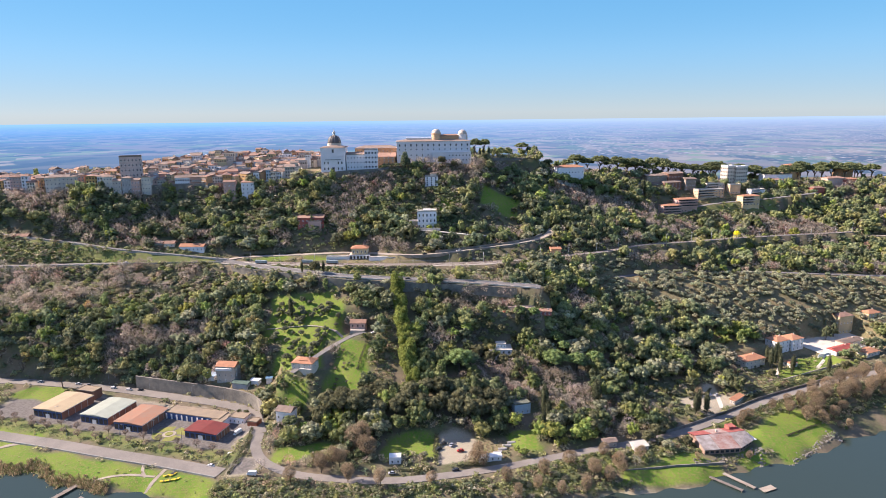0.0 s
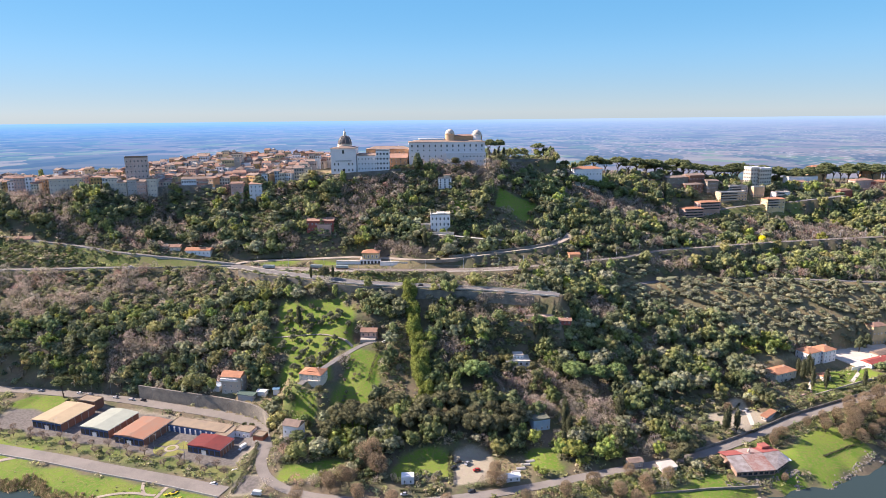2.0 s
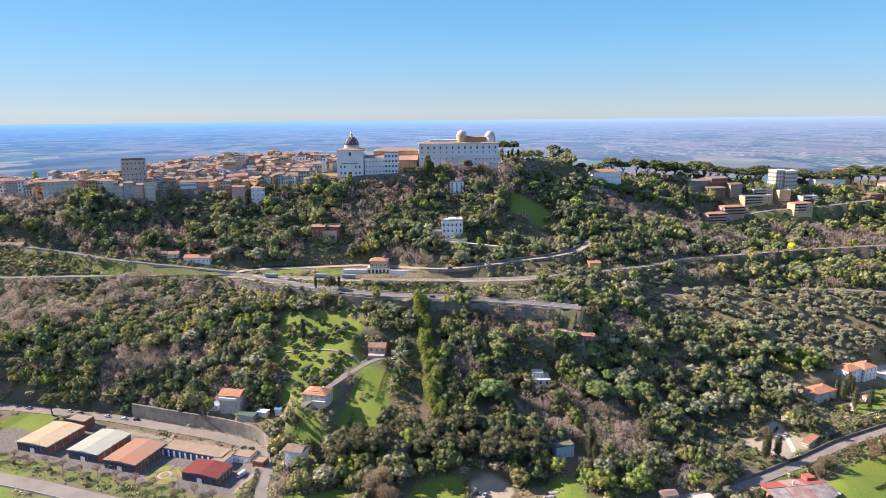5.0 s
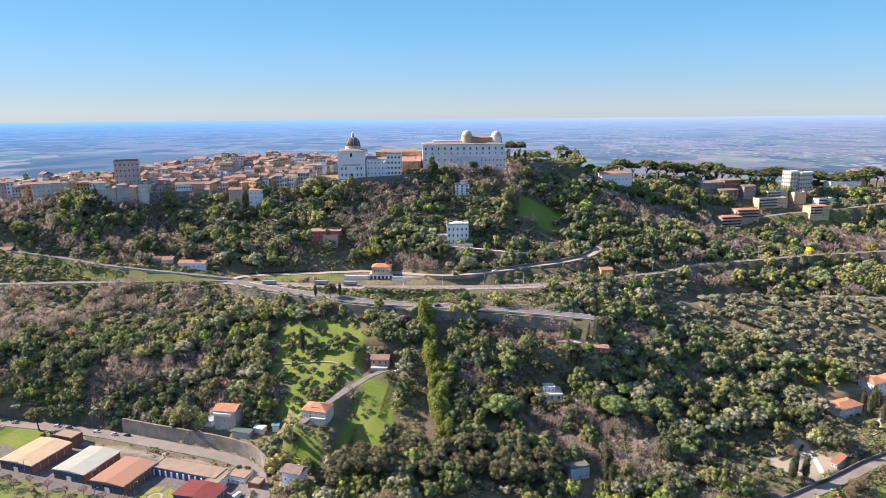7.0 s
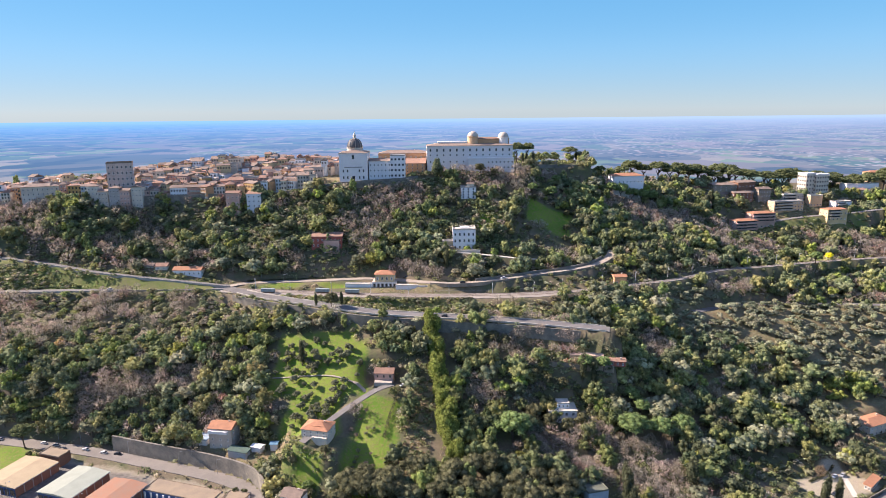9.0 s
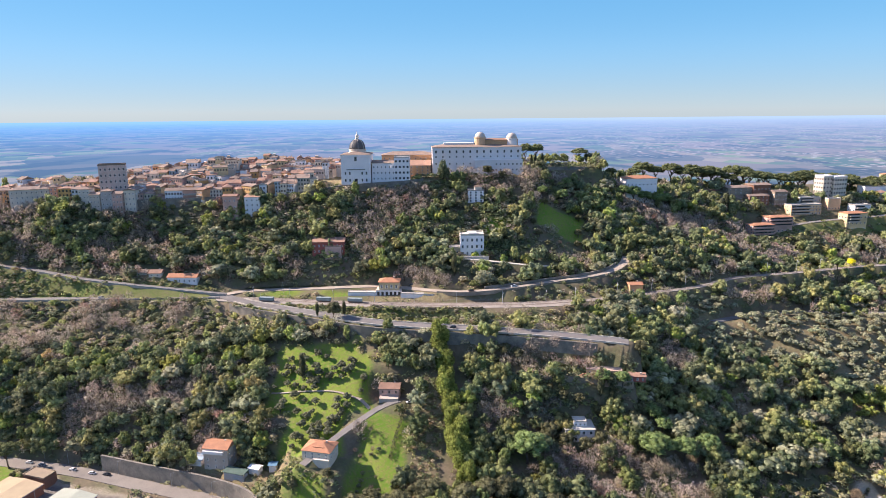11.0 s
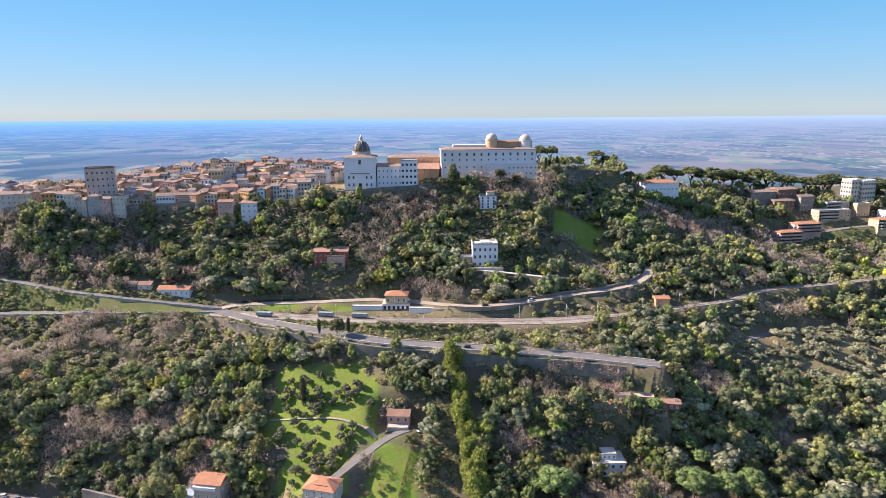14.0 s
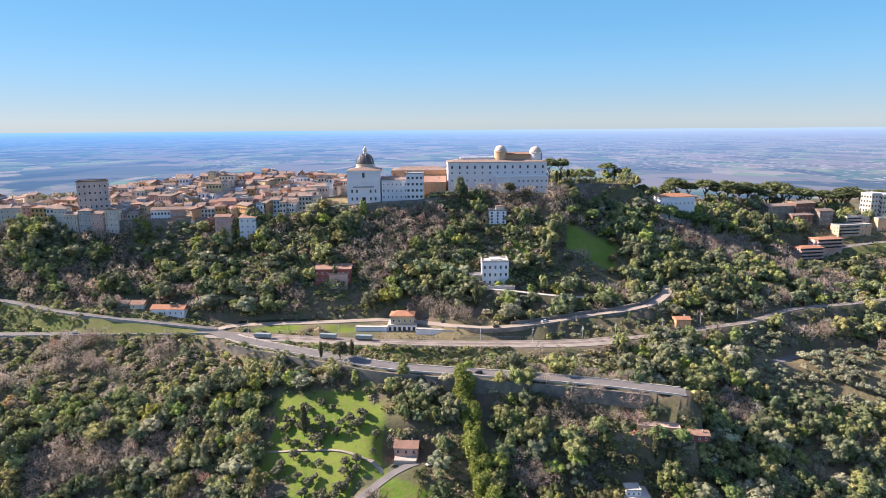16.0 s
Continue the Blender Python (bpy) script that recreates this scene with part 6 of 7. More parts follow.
CREAM_R = surface("cream_sheet_roof", (0.46, 0.36, 0.22), (0.40, 0.31, 0.19), 0.2, 1.5, 0.7, 0.1)
PALE_R = surface("pale_green_sheet_roof", (0.38, 0.40, 0.32), (0.33, 0.35, 0.28), 0.2, 1.5, 0.7, 0.1)
ORANGE_R = surface("faded_orange_sheet_roof", (0.36, 0.17, 0.10), (0.30, 0.19, 0.13), 0.15, 1.2, 0.8, 0.1)
RED_R = surface("dark_red_sheet_roof", (0.20, 0.040, 0.034), (0.15, 0.036, 0.032), 0.25, 1.6, 0.7, 0.1)
BROWN_R = surface("brown_felt_roof", (0.33, 0.255, 0.17), (0.26, 0.205, 0.145), 0.2, 1.6, 0.9, 0.1)
hall(-250, 419, 24, 27, 5.6, -18, CREAM_R, "brick hall with a cream sheet-metal roof")
hall(-214, 408, 22, 26, 5.6, -18, PALE_R, "brick hall with a pale green sheet-metal roof")
hall(-187, 396, 22, 25, 5.4, -18, ORANGE_R, "brick hall with a faded orange roof")
hall(-138, 377, 23, 14, 4.8, -18, RED_R, "low brick hall with a dark red roof")
house("annex", "low brick annex with a grey roof", -242, 438, 15, 8, 11.0, "brick", "flat", 0.3, tile=BROWN_R, storeys=0, rz=-18, chimney=False, category="annex", base=4.3)
e = house("clubhouse", "long low flat-roofed clubhouse with white pillars", -152, 400, 42, 11, 9.0, "blue", "flat", 0.25, tile=BROWN_R, storeys=0, rz=-18, chimney=False, base=4.3, category="clubhouse")
for i in range(11):
    add_box(e, "pillar", -20 + i * 4 - 0.5, -5.9, 0, -20 + i * 4 + 0.5, -5.5, 3.9, WHITE)
e = house("clubhouse", "flat-roofed cross wing of the clubhouse", -133, 391, 9, 12, 8.8, "white", "flat", 0.25, tile=BROWN_R, storeys=1, cols=3, rz=-18, chimney=False, base=4.3, category="clubhouse")
house("clubhouse", "low white kiosk with a brown roof", -122, 394, 12, 8, 8.8, "white", "flat", 0.25, tile=BROWN_R, storeys=1, cols=4, rz=-18, chimney=False, base=4.3, category="kiosk")
house("brick_store", "small red brick store with a flat roof", -110, 385, 7, 6, 9.6, wall_paint("red_brick", (0.34, 0.12, 0.07)), "flat", 0.4, tile=BROWN_R, storeys=0, rz=-18, chimney=False, base=4.6, category="store")


def round_garden():
    e = thing("round_garden", (-163, 379, 4.55), "round lawn garden with a pale circular path", "garden", rz=-18)
    lawn = surface("dry_lawn", (0.27, 0.25, 0.06), (0.17, 0.19, 0.05), 0.4, 3)
    for i in range(4):
        a0, a1 = i * math.pi / 2 + 0.14, (i + 1) * math.pi / 2 - 0.14
        ts = np.linspace(a0, a1, 10)
        v = [(r * math.cos(t) * 1.15, r * math.sin(t), z) for z in (0, 0.18) for r in (4.2, 9.5) for t in ts]
        f = []
        for k in range(9):
            f += [(20 + k, 30 + k, 31 + k, 21 + k), (10 + k, 11 + k, 31 + k, 30 + k), (k, 20 + k, 21 + k, k + 1)]
        part("lawn_bed", mesh_of("lawn_bed", v, f, lawn), e)
    part("path_ring", Solid().lathe(0, 0, [(4.1, 0), (4.1, 0.12), (2.6, 0.12)], 24).mesh("path_ring", GRAVEL), e)
    part("centre_bed", Solid().lathe(0, 0, [(2.5, 0), (2.5, 0.3), (0.5, 0.4)], 20).mesh("centre_bed", lawn), e)


round_garden()


# ---- vehicles ----
def paint(name, c, rough=0.35):
    return surface(name, c, tuple(v * 0.92 for v in c), 0.8, 6, rough, 0, metal=0.1, spec=0.5)


CARS = {"white": paint("white_car_paint", (0.75, 0.75, 0.74)), "silver": paint("silver_car_paint", (0.42, 0.43, 0.45)), "dark": paint("dark_car_paint", (0.035, 0.04, 0.05)), "red": paint("red_car_paint", (0.45, 0.03, 0.03)), "blue": paint("blue_car_paint", (0.05, 0.14, 0.36))}
TYRE = surface("tyre_rubber", (0.03, 0.03, 0.03), None, 1, 5, 0.9, 0)
CAR_MESH = {}


def car_meshes(van=False):
    if van not in CAR_MESH:
        L, W = (5.6, 2.0) if van else (4.2, 1.75)
        prof = [(-L / 2, 0.35), (-L / 2, 0.85), (-L / 2 + 0.9, 0.98), (L / 2 - 0.5, 1.0), (L / 2, 0.85), (L / 2, 0.35)]
        cab = [(-L / 2 + 0.9, 0.96), (-L / 2 + 1.6, 1.45), (L / 2 - 1.1, 1.47), (L / 2 - 0.35, 0.98)] if not van else [(-L / 2 + 0.5, 0.95), (-L / 2 + 1.0, 2.5), (L / 2, 2.6), (L / 2, 0.95)]

        def prism(p, w0, w1, s):
            n = len(p)
            v = [(x, -w0 / 2 if z < 1.2 else -w1 / 2, z) for x, z in p] + [(x, w0 / 2 if z < 1.2 else w1 / 2, z) for x, z in p]
            return s.add(v, [tuple(range(n)), tuple(range(2 * n - 1, n - 1, -1))] + [(i, i + n, (i + 1) % n + n, (i + 1) % n) for i in range(n)])
        wheel = Solid()
        k = 10
        v = [(0.32 * math.cos(2 * math.pi * i / k), y, 0.32 + 0.32 * math.sin(2 * math.pi * i / k)) for y in (-0.1, 0.1) for i in range(k)]
        wheel.add(v, [tuple(range(k)), tuple(range(2 * k - 1, k - 1, -1))] + [(i, i + k, (i + 1) % k + k, (i + 1) % k) for i in range(k)])
        CAR_MESH[van] = (prism(prof, W, W, Solid()), prism(cab, W * 0.93, W * (0.93 if van else 0.78), Solid()), wheel, L, W)
    return CAR_MESH[van]


def car(x, y, colour, rz=0.0, van=False, z=None, group="parked cars"):
    b, c, w, L, W = car_meshes(van)
    key = ("car", colour, van)
    if key not in WIN:
        WIN[key] = (b.mesh("car_body", CARS[colour]), c.mesh("car_cabin", CARS[colour] if van else GLASS), w.mesh("wheel", TYRE),
                    Solid().box(-L / 2 + 1.55, -W * 0.39, 1.44, L / 2 - 1.1, W * 0.39, 1.50).mesh("car_top", CARS[colour]))
    mb, mc, mw, mt = WIN[key]
    h = gz(x, y) + 0.3 if z is None else z
    e = thing("van" if van else "car", (x, y, h), f"{colour} parked {'camper van beside the road' if van else 'car on the paved ground'}", "van" if van else "car", group, rz=rz)
    part("body", mb, e)
    part("cabin", mc, e)
    if not van:
        part("roof", mt, e)
    else:
        add_box(e, "windscreen", -L / 2 + 0.55, -0.8, 1.25, -L / 2 + 0.72, 0.8, 2.0, GLASS)
    for sx in (-1, 1):
        for sy in (-1, 1):
            part("wheel", mw, e, pose(sx * L * 0.31, sy * (W / 2 - 0.08), 0))
    return e


for q in [(-124, 339, "white", -18), (-116, 352, "white", -10), (-112, 360, "silver", -12), (-107, 348, "dark", 60)]:
    car(*q, z=4.35)
car(-119, 377, "white", 60, True, z=4.45)
car(-97, 326, "white", -10, True)
for q in [(-259, 455.5, "white", -16), (-250, 452.8, "silver", -16), (-229, 447, "white", -16), (-216, 443, "white", -16), (-207, 441.5, "dark", -16), (-290, 461, "silver", -8)]:
    car(*q, z=7.0)
for q in [(9, 346, "dark", 30), (17, 350, "silver", 60), (12, 352, "dark", 20), (22, 343, "red", 10), (-18, 322, "silver", 5), (18, 324, "dark", 8), (200, 402, "white", 40), (205, 403, "silver", 40), (190, 386, "dark", 35), (224, 398, "dark", 30), (228, 400, "silver", 30), (232, 402, "dark", 30)]:
    car(*q)
for q in [(-36, 451, "white", 30), (44, 459.5, "blue", -10), (50, 458, "blue", -10), (64, 454.5, "red", -10)]:
    car(*q)
for q in [(-10, 488.2, "dark", -10), (16, 484.2, "dark", -10), (-260, 555.6, "white", 0), (-226, 555.2, "white", 0), (34, 542.5, "white", 20), (4, 538, "dark", 0), (-38, 560.5, "dark", -8)]:
    line = min(ROAD_LINES.values(), key=lambda r: near_line(np.array([q[0]]), np.array([q[1]]), r[0])[0][0])
    car(*q, z=float(near_line(np.array([q[0]]), np.array([q[1]]), line[0])[1][0]))


# ---- jetties and boats ----
def jetty(x, y, length, width, rz, label, mat=WOOD, z=0.9):
    e = thing("jetty", (x, y, 0), label, "jetty", rz=rz)
    n = int(length / 0.6)
    me = Solid().box(-width / 2, 0, z - 0.12, width / 2, 0.54, z).mesh("plank", mat)
    for i in range(n):
        part("plank", me, e, pose(0, i * 0.6, 0))
    for i in range(int(length / 4) + 1):
        for s in (-1, 1):
            part("post", Solid().tube((s * width * 0.45, i * 4 + 0.2, -5), (s * width * 0.45, i * 4 + 0.2, z + 0.5), 0.13).mesh("post", WOOD), e)
    return e


jetty(-203, 316, 22, 3.0, -28, "weathered wooden jetty reaching into the lake")
jetty(-190, 313, 6, 3.0, -28, "short floating wooden platform by the jetty", z=0.5)
jetty(174, 304, 19, 2.2, 40, "wooden bathing jetty with worn planks", WOOD)
jetty(182, 306, 19, 2.5, 35, "pale wooden boat slip", GRAVEL)
jetty(193, 307, 9, 4, 110, "broad pale floating pontoon", GRAVEL, 0.6)
jetty(262, 352, 10, 2, 30, "small concrete landing on the shore", CONCRETE)


def boat(x, y, rz, col, label):
    e = thing("boat", (x, y, gz(x, y) + 0.05), label, "boat", "boats on the grass", rz=rz)
    v = []
    for z, k in ((0, 0.55), (0.55, 1.0)):
        v += [(-2.2 * k, -0.7 * k, z), (1.0 * k, -0.8 * k, z), (2.4 * k, 0, z + 0.1), (1.0 * k, 0.8 * k, z), (-2.2 * k, 0.7 * k, z)]
    part("hull", mesh_of("hull", v, [(4, 3, 2, 1, 0), (5, 6, 7, 8, 9)] + [(i, (i + 1) % 5, (i + 1) % 5 + 5, i + 5) for i in range(5)], paint(col[0], col[1])), e)
    add_box(e, "thwart", -0.3, -0.7, 0.56, 0.2, 0.7, 0.66, WOOD)


for i in range(5):
    boat(-146 + 3.2 * (i % 3), 326 + 3 * (i // 3) + 0.6 * i, 10 + 7 * i, ("yellow_boat_paint", (0.75, 0.55, 0.03)), "small yellow boat lying on the grass")
boat(-143, 333, 60, ("dark_boat_paint", (0.05, 0.05, 0.06)), "dark upturned boat on the grass")


# ---- walls, fences, poles ----
def wall_run(name, label, pts, height, thick, mat, down=1.0, category="wall", top=None):
    line = [Vector(p) for p in pts]
    v, f = [], []
    for i, p in enumerate(line):
        d = line[min(i + 1, len(line) - 1)] - line[max(i - 1, 0)]
        k = math.hypot(d.x, d.y) or 1
        nx, ny = -d.y / k * thick / 2, d.x / k * thick / 2
        for z in (p.z - down, p.z + height):
            v += [(p.x + nx, p.y + ny, z), (p.x - nx, p.y - ny, z)]
    for i in range(len(line) - 1):
        a, b = 4 * i, 4 * i + 4
        f += [(a, b, b + 2, a + 2), (a + 1, a + 3, b + 3, b + 1), (a + 2, b + 2, b + 3, a + 3)]
    f += [(0, 2, 3, 1), (len(v) - 4, len(v) - 3, len(v) - 1, len(v) - 2)]
    return tagged(new(name, mesh_of(name, v, f, mat)), label, category, kind="structure")


def offset(line, by, dz=0.0):
    out = []
    for i, p in enumerate(line):
        d = line[min(i + 1, len(line) - 1)] - line[max(i - 1, 0)]
        k = math.hypot(d.x, d.y) or 1
        out.append((p.x - d.y / k * by, p.y + d.x / k * by, p.z + dz))
    return out


lr = ROAD_LINES["lower_road"][0]
span = [p for p in lr if -160 < p.x < 92 and p.y < 560]
wall_run("retaining_wall", "long grey stone retaining wall under the road", offset([p for p in span if p.x < 78], -8.2), -0.2, 0.8, STONE, 8.0)
wall_run("parapet", "low pale concrete kerb wall along the road", offset(span, -4.7), 0.7, 0.4, PALE, 0.3)
wall_run("parapet", "low concrete wall on the uphill side of the road", offset(span, 4.7), 0.6, 0.4, PALE, 0.3)
wr = ROAD_LINES["wall_road"][0]
span = [p for p in wr if -216 < p.x < -108 and p.y > 392]
wall_run("retaining_wall", "high weathered dark stone retaining wall behind the road", offset(span, 5.4), 9.5, 1.2, STONE, 1.0)
sr = ROAD_LINES["station_road"][0]
wall_run("retaining_wall", "grey retaining wall above the station road", offset([p for p in sr if 10 < p.x < 118], 4.0), 1.8, 0.8, STONE, 1.0)
wall_run("retaining_wall", "stone wall between road and railway", offset([p for p in sr if -20 < p.x < 110], -3.6), 0.7, 0.4, STONE, 2.0)
wall_run("parapet", "low wall along the climbing road", offset(ROAD_LINES["hill_road"][0], -3.2), 0.8, 0.35, CONCRETE, 2.0)
wall_run("parapet", "low wall along the lower slope road", offset(ROAD_LINES["west_road"][0], -4.2), 0.8, 0.35, CONCRETE, 3.0)
wall_run("parapet", "low pale wall between promenade and grass", offset(ROAD_LINES["promenade"][0], -5.3), 0.8, 0.4, CONCRETE, 0.6)
wall_run("garden_wall", "stone wall along the lakeside road", offset([p for p in ROAD_LINES["lake_road"][0] if 150 < p.x < 330], 3.8), 1.6, 0.4, STONE, 0.6)
wall_run("town_wall", "grey stone bastion wall below the church square", [(x, y, z) for x, y, z in [(-175, 633, 133), (-150, 630, 137), (-120, 627, 142), (-100, 627.5, 145), (-72, 629, 147), (-45, 632, 148), (-30, 640, 149)]], 3.0, 1.5, STONE, 12)
wall_run("town_wall", "old grey wall under the town houses", [(-262, 626, 137), (-235, 627, 137.5), (-205, 630, 138), (-180, 632, 138)], 1.5, 1.5, STONE, 12)
wall_run("garden_wall", "stone terrace wall below the palace", [(-20, 648, 150), (20, 650, 150.5), (55, 652, 150)], 1.0, 1.0, TUFF, 8)
wall_run("garden_wall", "old wall of the palace garden", [(53, 678, 156.5), (80, 679, 156.5), (106, 681, 156), (126, 684, 155)], 0.8, 1.0, STONE, 9)


def strip(label, pts, half, mat, name="path"):
    line = [Vector((p.x, p.y, gz(p.x, p.y) + 0.12)) for p in polyline([(x, y, 0) for x, y in pts], 2.0)]
    return tagged(new(name, ribbon(name, line, half, mat, 0, 0.4)), label, "path", kind="structure")


strip("pale gravel path across the meadow", [(-148, 341), (-151, 331), (-154, 320)], 1.1, GRAVEL)
strip("worn path along the shore meadow", [(-153, 331), (-170, 334), (-186, 331), (-196, 329)], 1.0, GRAVEL)
strip("short cross path on the meadow", [(-164, 343), (-162, 336), (-158, 331)], 0.9, GRAVEL)
strip("gravel ramp down to the lake", [(-240, 377), (-252, 373), (-266, 367)], 1.6, GRAVEL)
strip("pale track through the car park", [(206, 404), (203, 394), (200, 384)], 1.4, PALE)
strip("garden path between the houses", [(262, 428), (270, 440), (282, 452), (296, 460)], 1.0, PALE)
strip("garden path to the yard", [(300, 440), (312, 452), (322, 463)], 1.2, PALE)
strip("worn track across the sloping meadow", [(-118, 466), (-100, 463), (-80, 458), (-66, 451), (-58, 446)], 1.2, GRAVEL)
yard = thing("paved_yard", (345, 484, 14.05), "bright paved courtyard between low halls", "yard", rz=18)
for i in range(8):
    for j in range(5):
        add_box(yard, "slab", -32 + 8 * i, -17 + 7 * j, -0.5, -24.06 + 8 * i, -10.06 + 7 * j, 0.05 + 0.01 * ((i * 3 + j) % 3), PALE)
wall_run("garden_wall", "low pinkish garden wall on the terraces", [(238, 414, 10.5), (250, 419, 11), (262, 425, 11.5)], 1.0, 0.5, PLASTER["pink"], 1.0)
wall_run("garden_wall", "pale garden wall before the houses", [(262, 421, 11), (280, 428, 11.5), (300, 436, 12), (330, 447, 13)], 1.2, 0.4, PLASTER["beige"], 1.0)
wall_run("garden_wall", "white wall round the paved yard", [(312, 458, 13.8), (330, 464, 14), (372, 478, 14)], 1.4, 0.4, WHITE, 1.0)
wall_run("garden_wall", "white garden wall of the terrace below the road", [(54, 462.5, 56.5), (65, 460.5, 56.5)], 1.6, 0.4, PLASTER["beige"], 1.0)
wall_run("garden_wall", "low stone edge of the terrace", [(40, 457, 56.5), (60, 453, 56.5), (90, 446.5, 56.5)], 0.5, 0.5, TUFF, 4.0)
wall_run("shore_wall", "low stone wall along the lakeside meadow", [(113, 321, 4.6), (128, 322, 4.8), (145, 324, 4.8), (160, 325, 4.6), (174, 326, 4.4)], 0.5, 0.7, STONE, 1.0)


def pole(x, y, h, label="thin grey lamp post", arm=True, z=None, name="street_lamp", category="lamp post"):
    e = thing(name, (x, y, gz(x, y) if z is None else z), label, category, "poles")
    part("pole", Solid().tube((0, 0, -0.3), (0, 0, h), 0.11, 0.07).mesh("pole", METAL), e)
    if arm:
        part("arm", Solid().tube((0, 0, h - 0.1), (1.6, 0, h + 0.25), 0.06, 0.05).mesh("arm", METAL), e)
        part("lamp_head", Solid().box(1.4, -0.18, h + 0.15, 2.2, 0.18, h + 0.32).mesh("lamp_head", METAL), e)
    return e


MAST = surface("pale_mast_paint", (0.55, 0.56, 0.55), (0.45, 0.46, 0.46), 0.6, 3, 0.6, 0.05)


def mast(x, y, z):
    e = thing("catenary_mast", (x, y, z), "grey steel railway mast with a bracket", "mast", "railway masts")
    part("pole", Solid().tube((0, 0, -0.3), (0, 0, 8.5), 0.16, 0.12).mesh("pole", MAST), e)
    part("bracket", Solid().tube((0, 0, 7.2), (0, -3.0, 7.6), 0.08, 0.06).tube((0, 0, 8.3), (0, -3.0, 7.7), 0.05, 0.05).mesh("bracket", MAST), e)


rail = ROAD_LINES["railway"][0] + ROAD_LINES["railway_line"][0][1:]
for i in range(6, len(rail), 7):
    p = Vector(offset(rail, 5.0)[i])
    mast(p.x, p.y, p.z)
for off in (-0.75, 0.75, 3.2, 4.7):
    pts = offset(rail if off < 2 else ROAD_LINES["railway"][0], off, 0.12)
    tagged(new("rail", Solid().pipe(pts, 0.07).mesh("rail", RUST)), "brown steel railway rail", "rail", kind="structure")
for q in [(-245, 400), (-200, 388), (-172, 376), (-150, 366), (-228, 380), (-190, 371)]:
    pole(*q, 11, "tall floodlight pole by the parking lot")
for q in [(-130, 556, 9), (-140, 534, 9), (-40, 503, 9), (0, 495, 9), (40, 489, 8), (60, 484, 8), (-240, 572, 9), (-285, 582, 9), (-205, 570, 9), (-150, 570, 12)]:
    pole(*q)
for q in [(-252, 459), (-236, 455), (-200, 441), (-165, 428), (-140, 419)]:
    pole(*q, 9)


def fence(label, pts, h=1.4, step=2.5):
    e = thing("fence", pts[0], label, "fence")
    line = polyline(pts, step)
    o = Vector(pts[0])
    pm = Solid().box(-0.06, -0.06, -0.3, 0.06, 0.06, h).mesh("post", METAL)
    for a in line:
        part("post", pm, e, Matrix.Translation(a - o))
    for z in (0.5, h - 0.1):
        part("rail", Solid().pipe([a - o + Vector((0, 0, z)) for a in line], 0.04).mesh("rail", METAL), e)


fence("grey metal fence beside the parking lot", [(-110, 330, 4.7), (-108, 345, 4.7), (-106, 362, 4.9), (-107, 378, 5)])
fence("metal fence by the station road", [(-20, 535, 78), (20, 533, 78.3), (60, 536, 79)], 1.8)


# greenhouses and garden clutter
for i in range(4):
    e = thing("cold_frame", (44 + 3.2 * i, 341 + 4.6 * i - i, gz(44 + 3.2 * i, 341 + 3.6 * i)), "low white greenhouse tunnel", "greenhouse", "greenhouses", rz=8)
    part("cover", Solid().add([(x, 1.2 * math.cos(a), 1.0 * math.sin(a)) for x in (-2.6, 2.6) for a in np.linspace(0, math.pi, 7)], [(k, k + 1, k + 8, k + 7) for k in range(6)] + [tuple(range(7)), tuple(range(13, 6, -1))]).mesh("cover", CONCRETE), e)
house("shed", "long white market stall beside the road", 38, 333, 14, 3, 9.2, "white", "lean", 0.5, tile=WHITE, storeys=1, cols=4, rz=8, chimney=False, category="stall")
house("shed", "white tent roof on the terrace", -118, 425, 6, 4, 20.5, "white", "gable", 0.8, tile=WHITE, storeys=0, rz=-20, chimney=False, category="shed")
house("shed", "corrugated green-roofed shed on the wall", -128, 422.5, 12, 4, 19.6, "grey", "lean", 0.7, tile=surface("green_sheet", (0.10, 0.15, 0.12)), storeys=0, rz=-18, chimney=False, category="shed")
house("shed", "blue sheet-roofed lean-to by the stone house", -153, 436, 8, 6, 20.4, "white", "lean", 0.7, tile=surface("light_blue_sheet", (0.35, 0.45, 0.55)), storeys=0, rz=-14, chimney=False, category="shed")
house("shed", "small white hut with a blue roof", -109, 427, 4, 3.5, 21, "white", "gable", 0.8, tile=surface("blue_sheet", (0.16, 0.30, 0.42)), storeys=0, chimney=False, category="shed")
for q in [(-168, 545, "dark"), (-128, 543, "silver"), (-106, 540, "silver")]:
    e = thing("railcar", (q[0] + 30, q[1] - 4, 77.9), "grey railway wagon parked at the station", "wagon", "wagons", rz=-8)
    part("body", Solid().box(-5, -1.3, 0.9, 5, 1.3, 3.0).mesh("body", surface("wagon_paint", (0.30, 0.36, 0.36), None, 0.6, 3)), e)
    part("chassis", Solid().box(-4.8, -1.0, 0.2, 4.8, 1.0, 0.9).mesh("chassis", RUST), e)

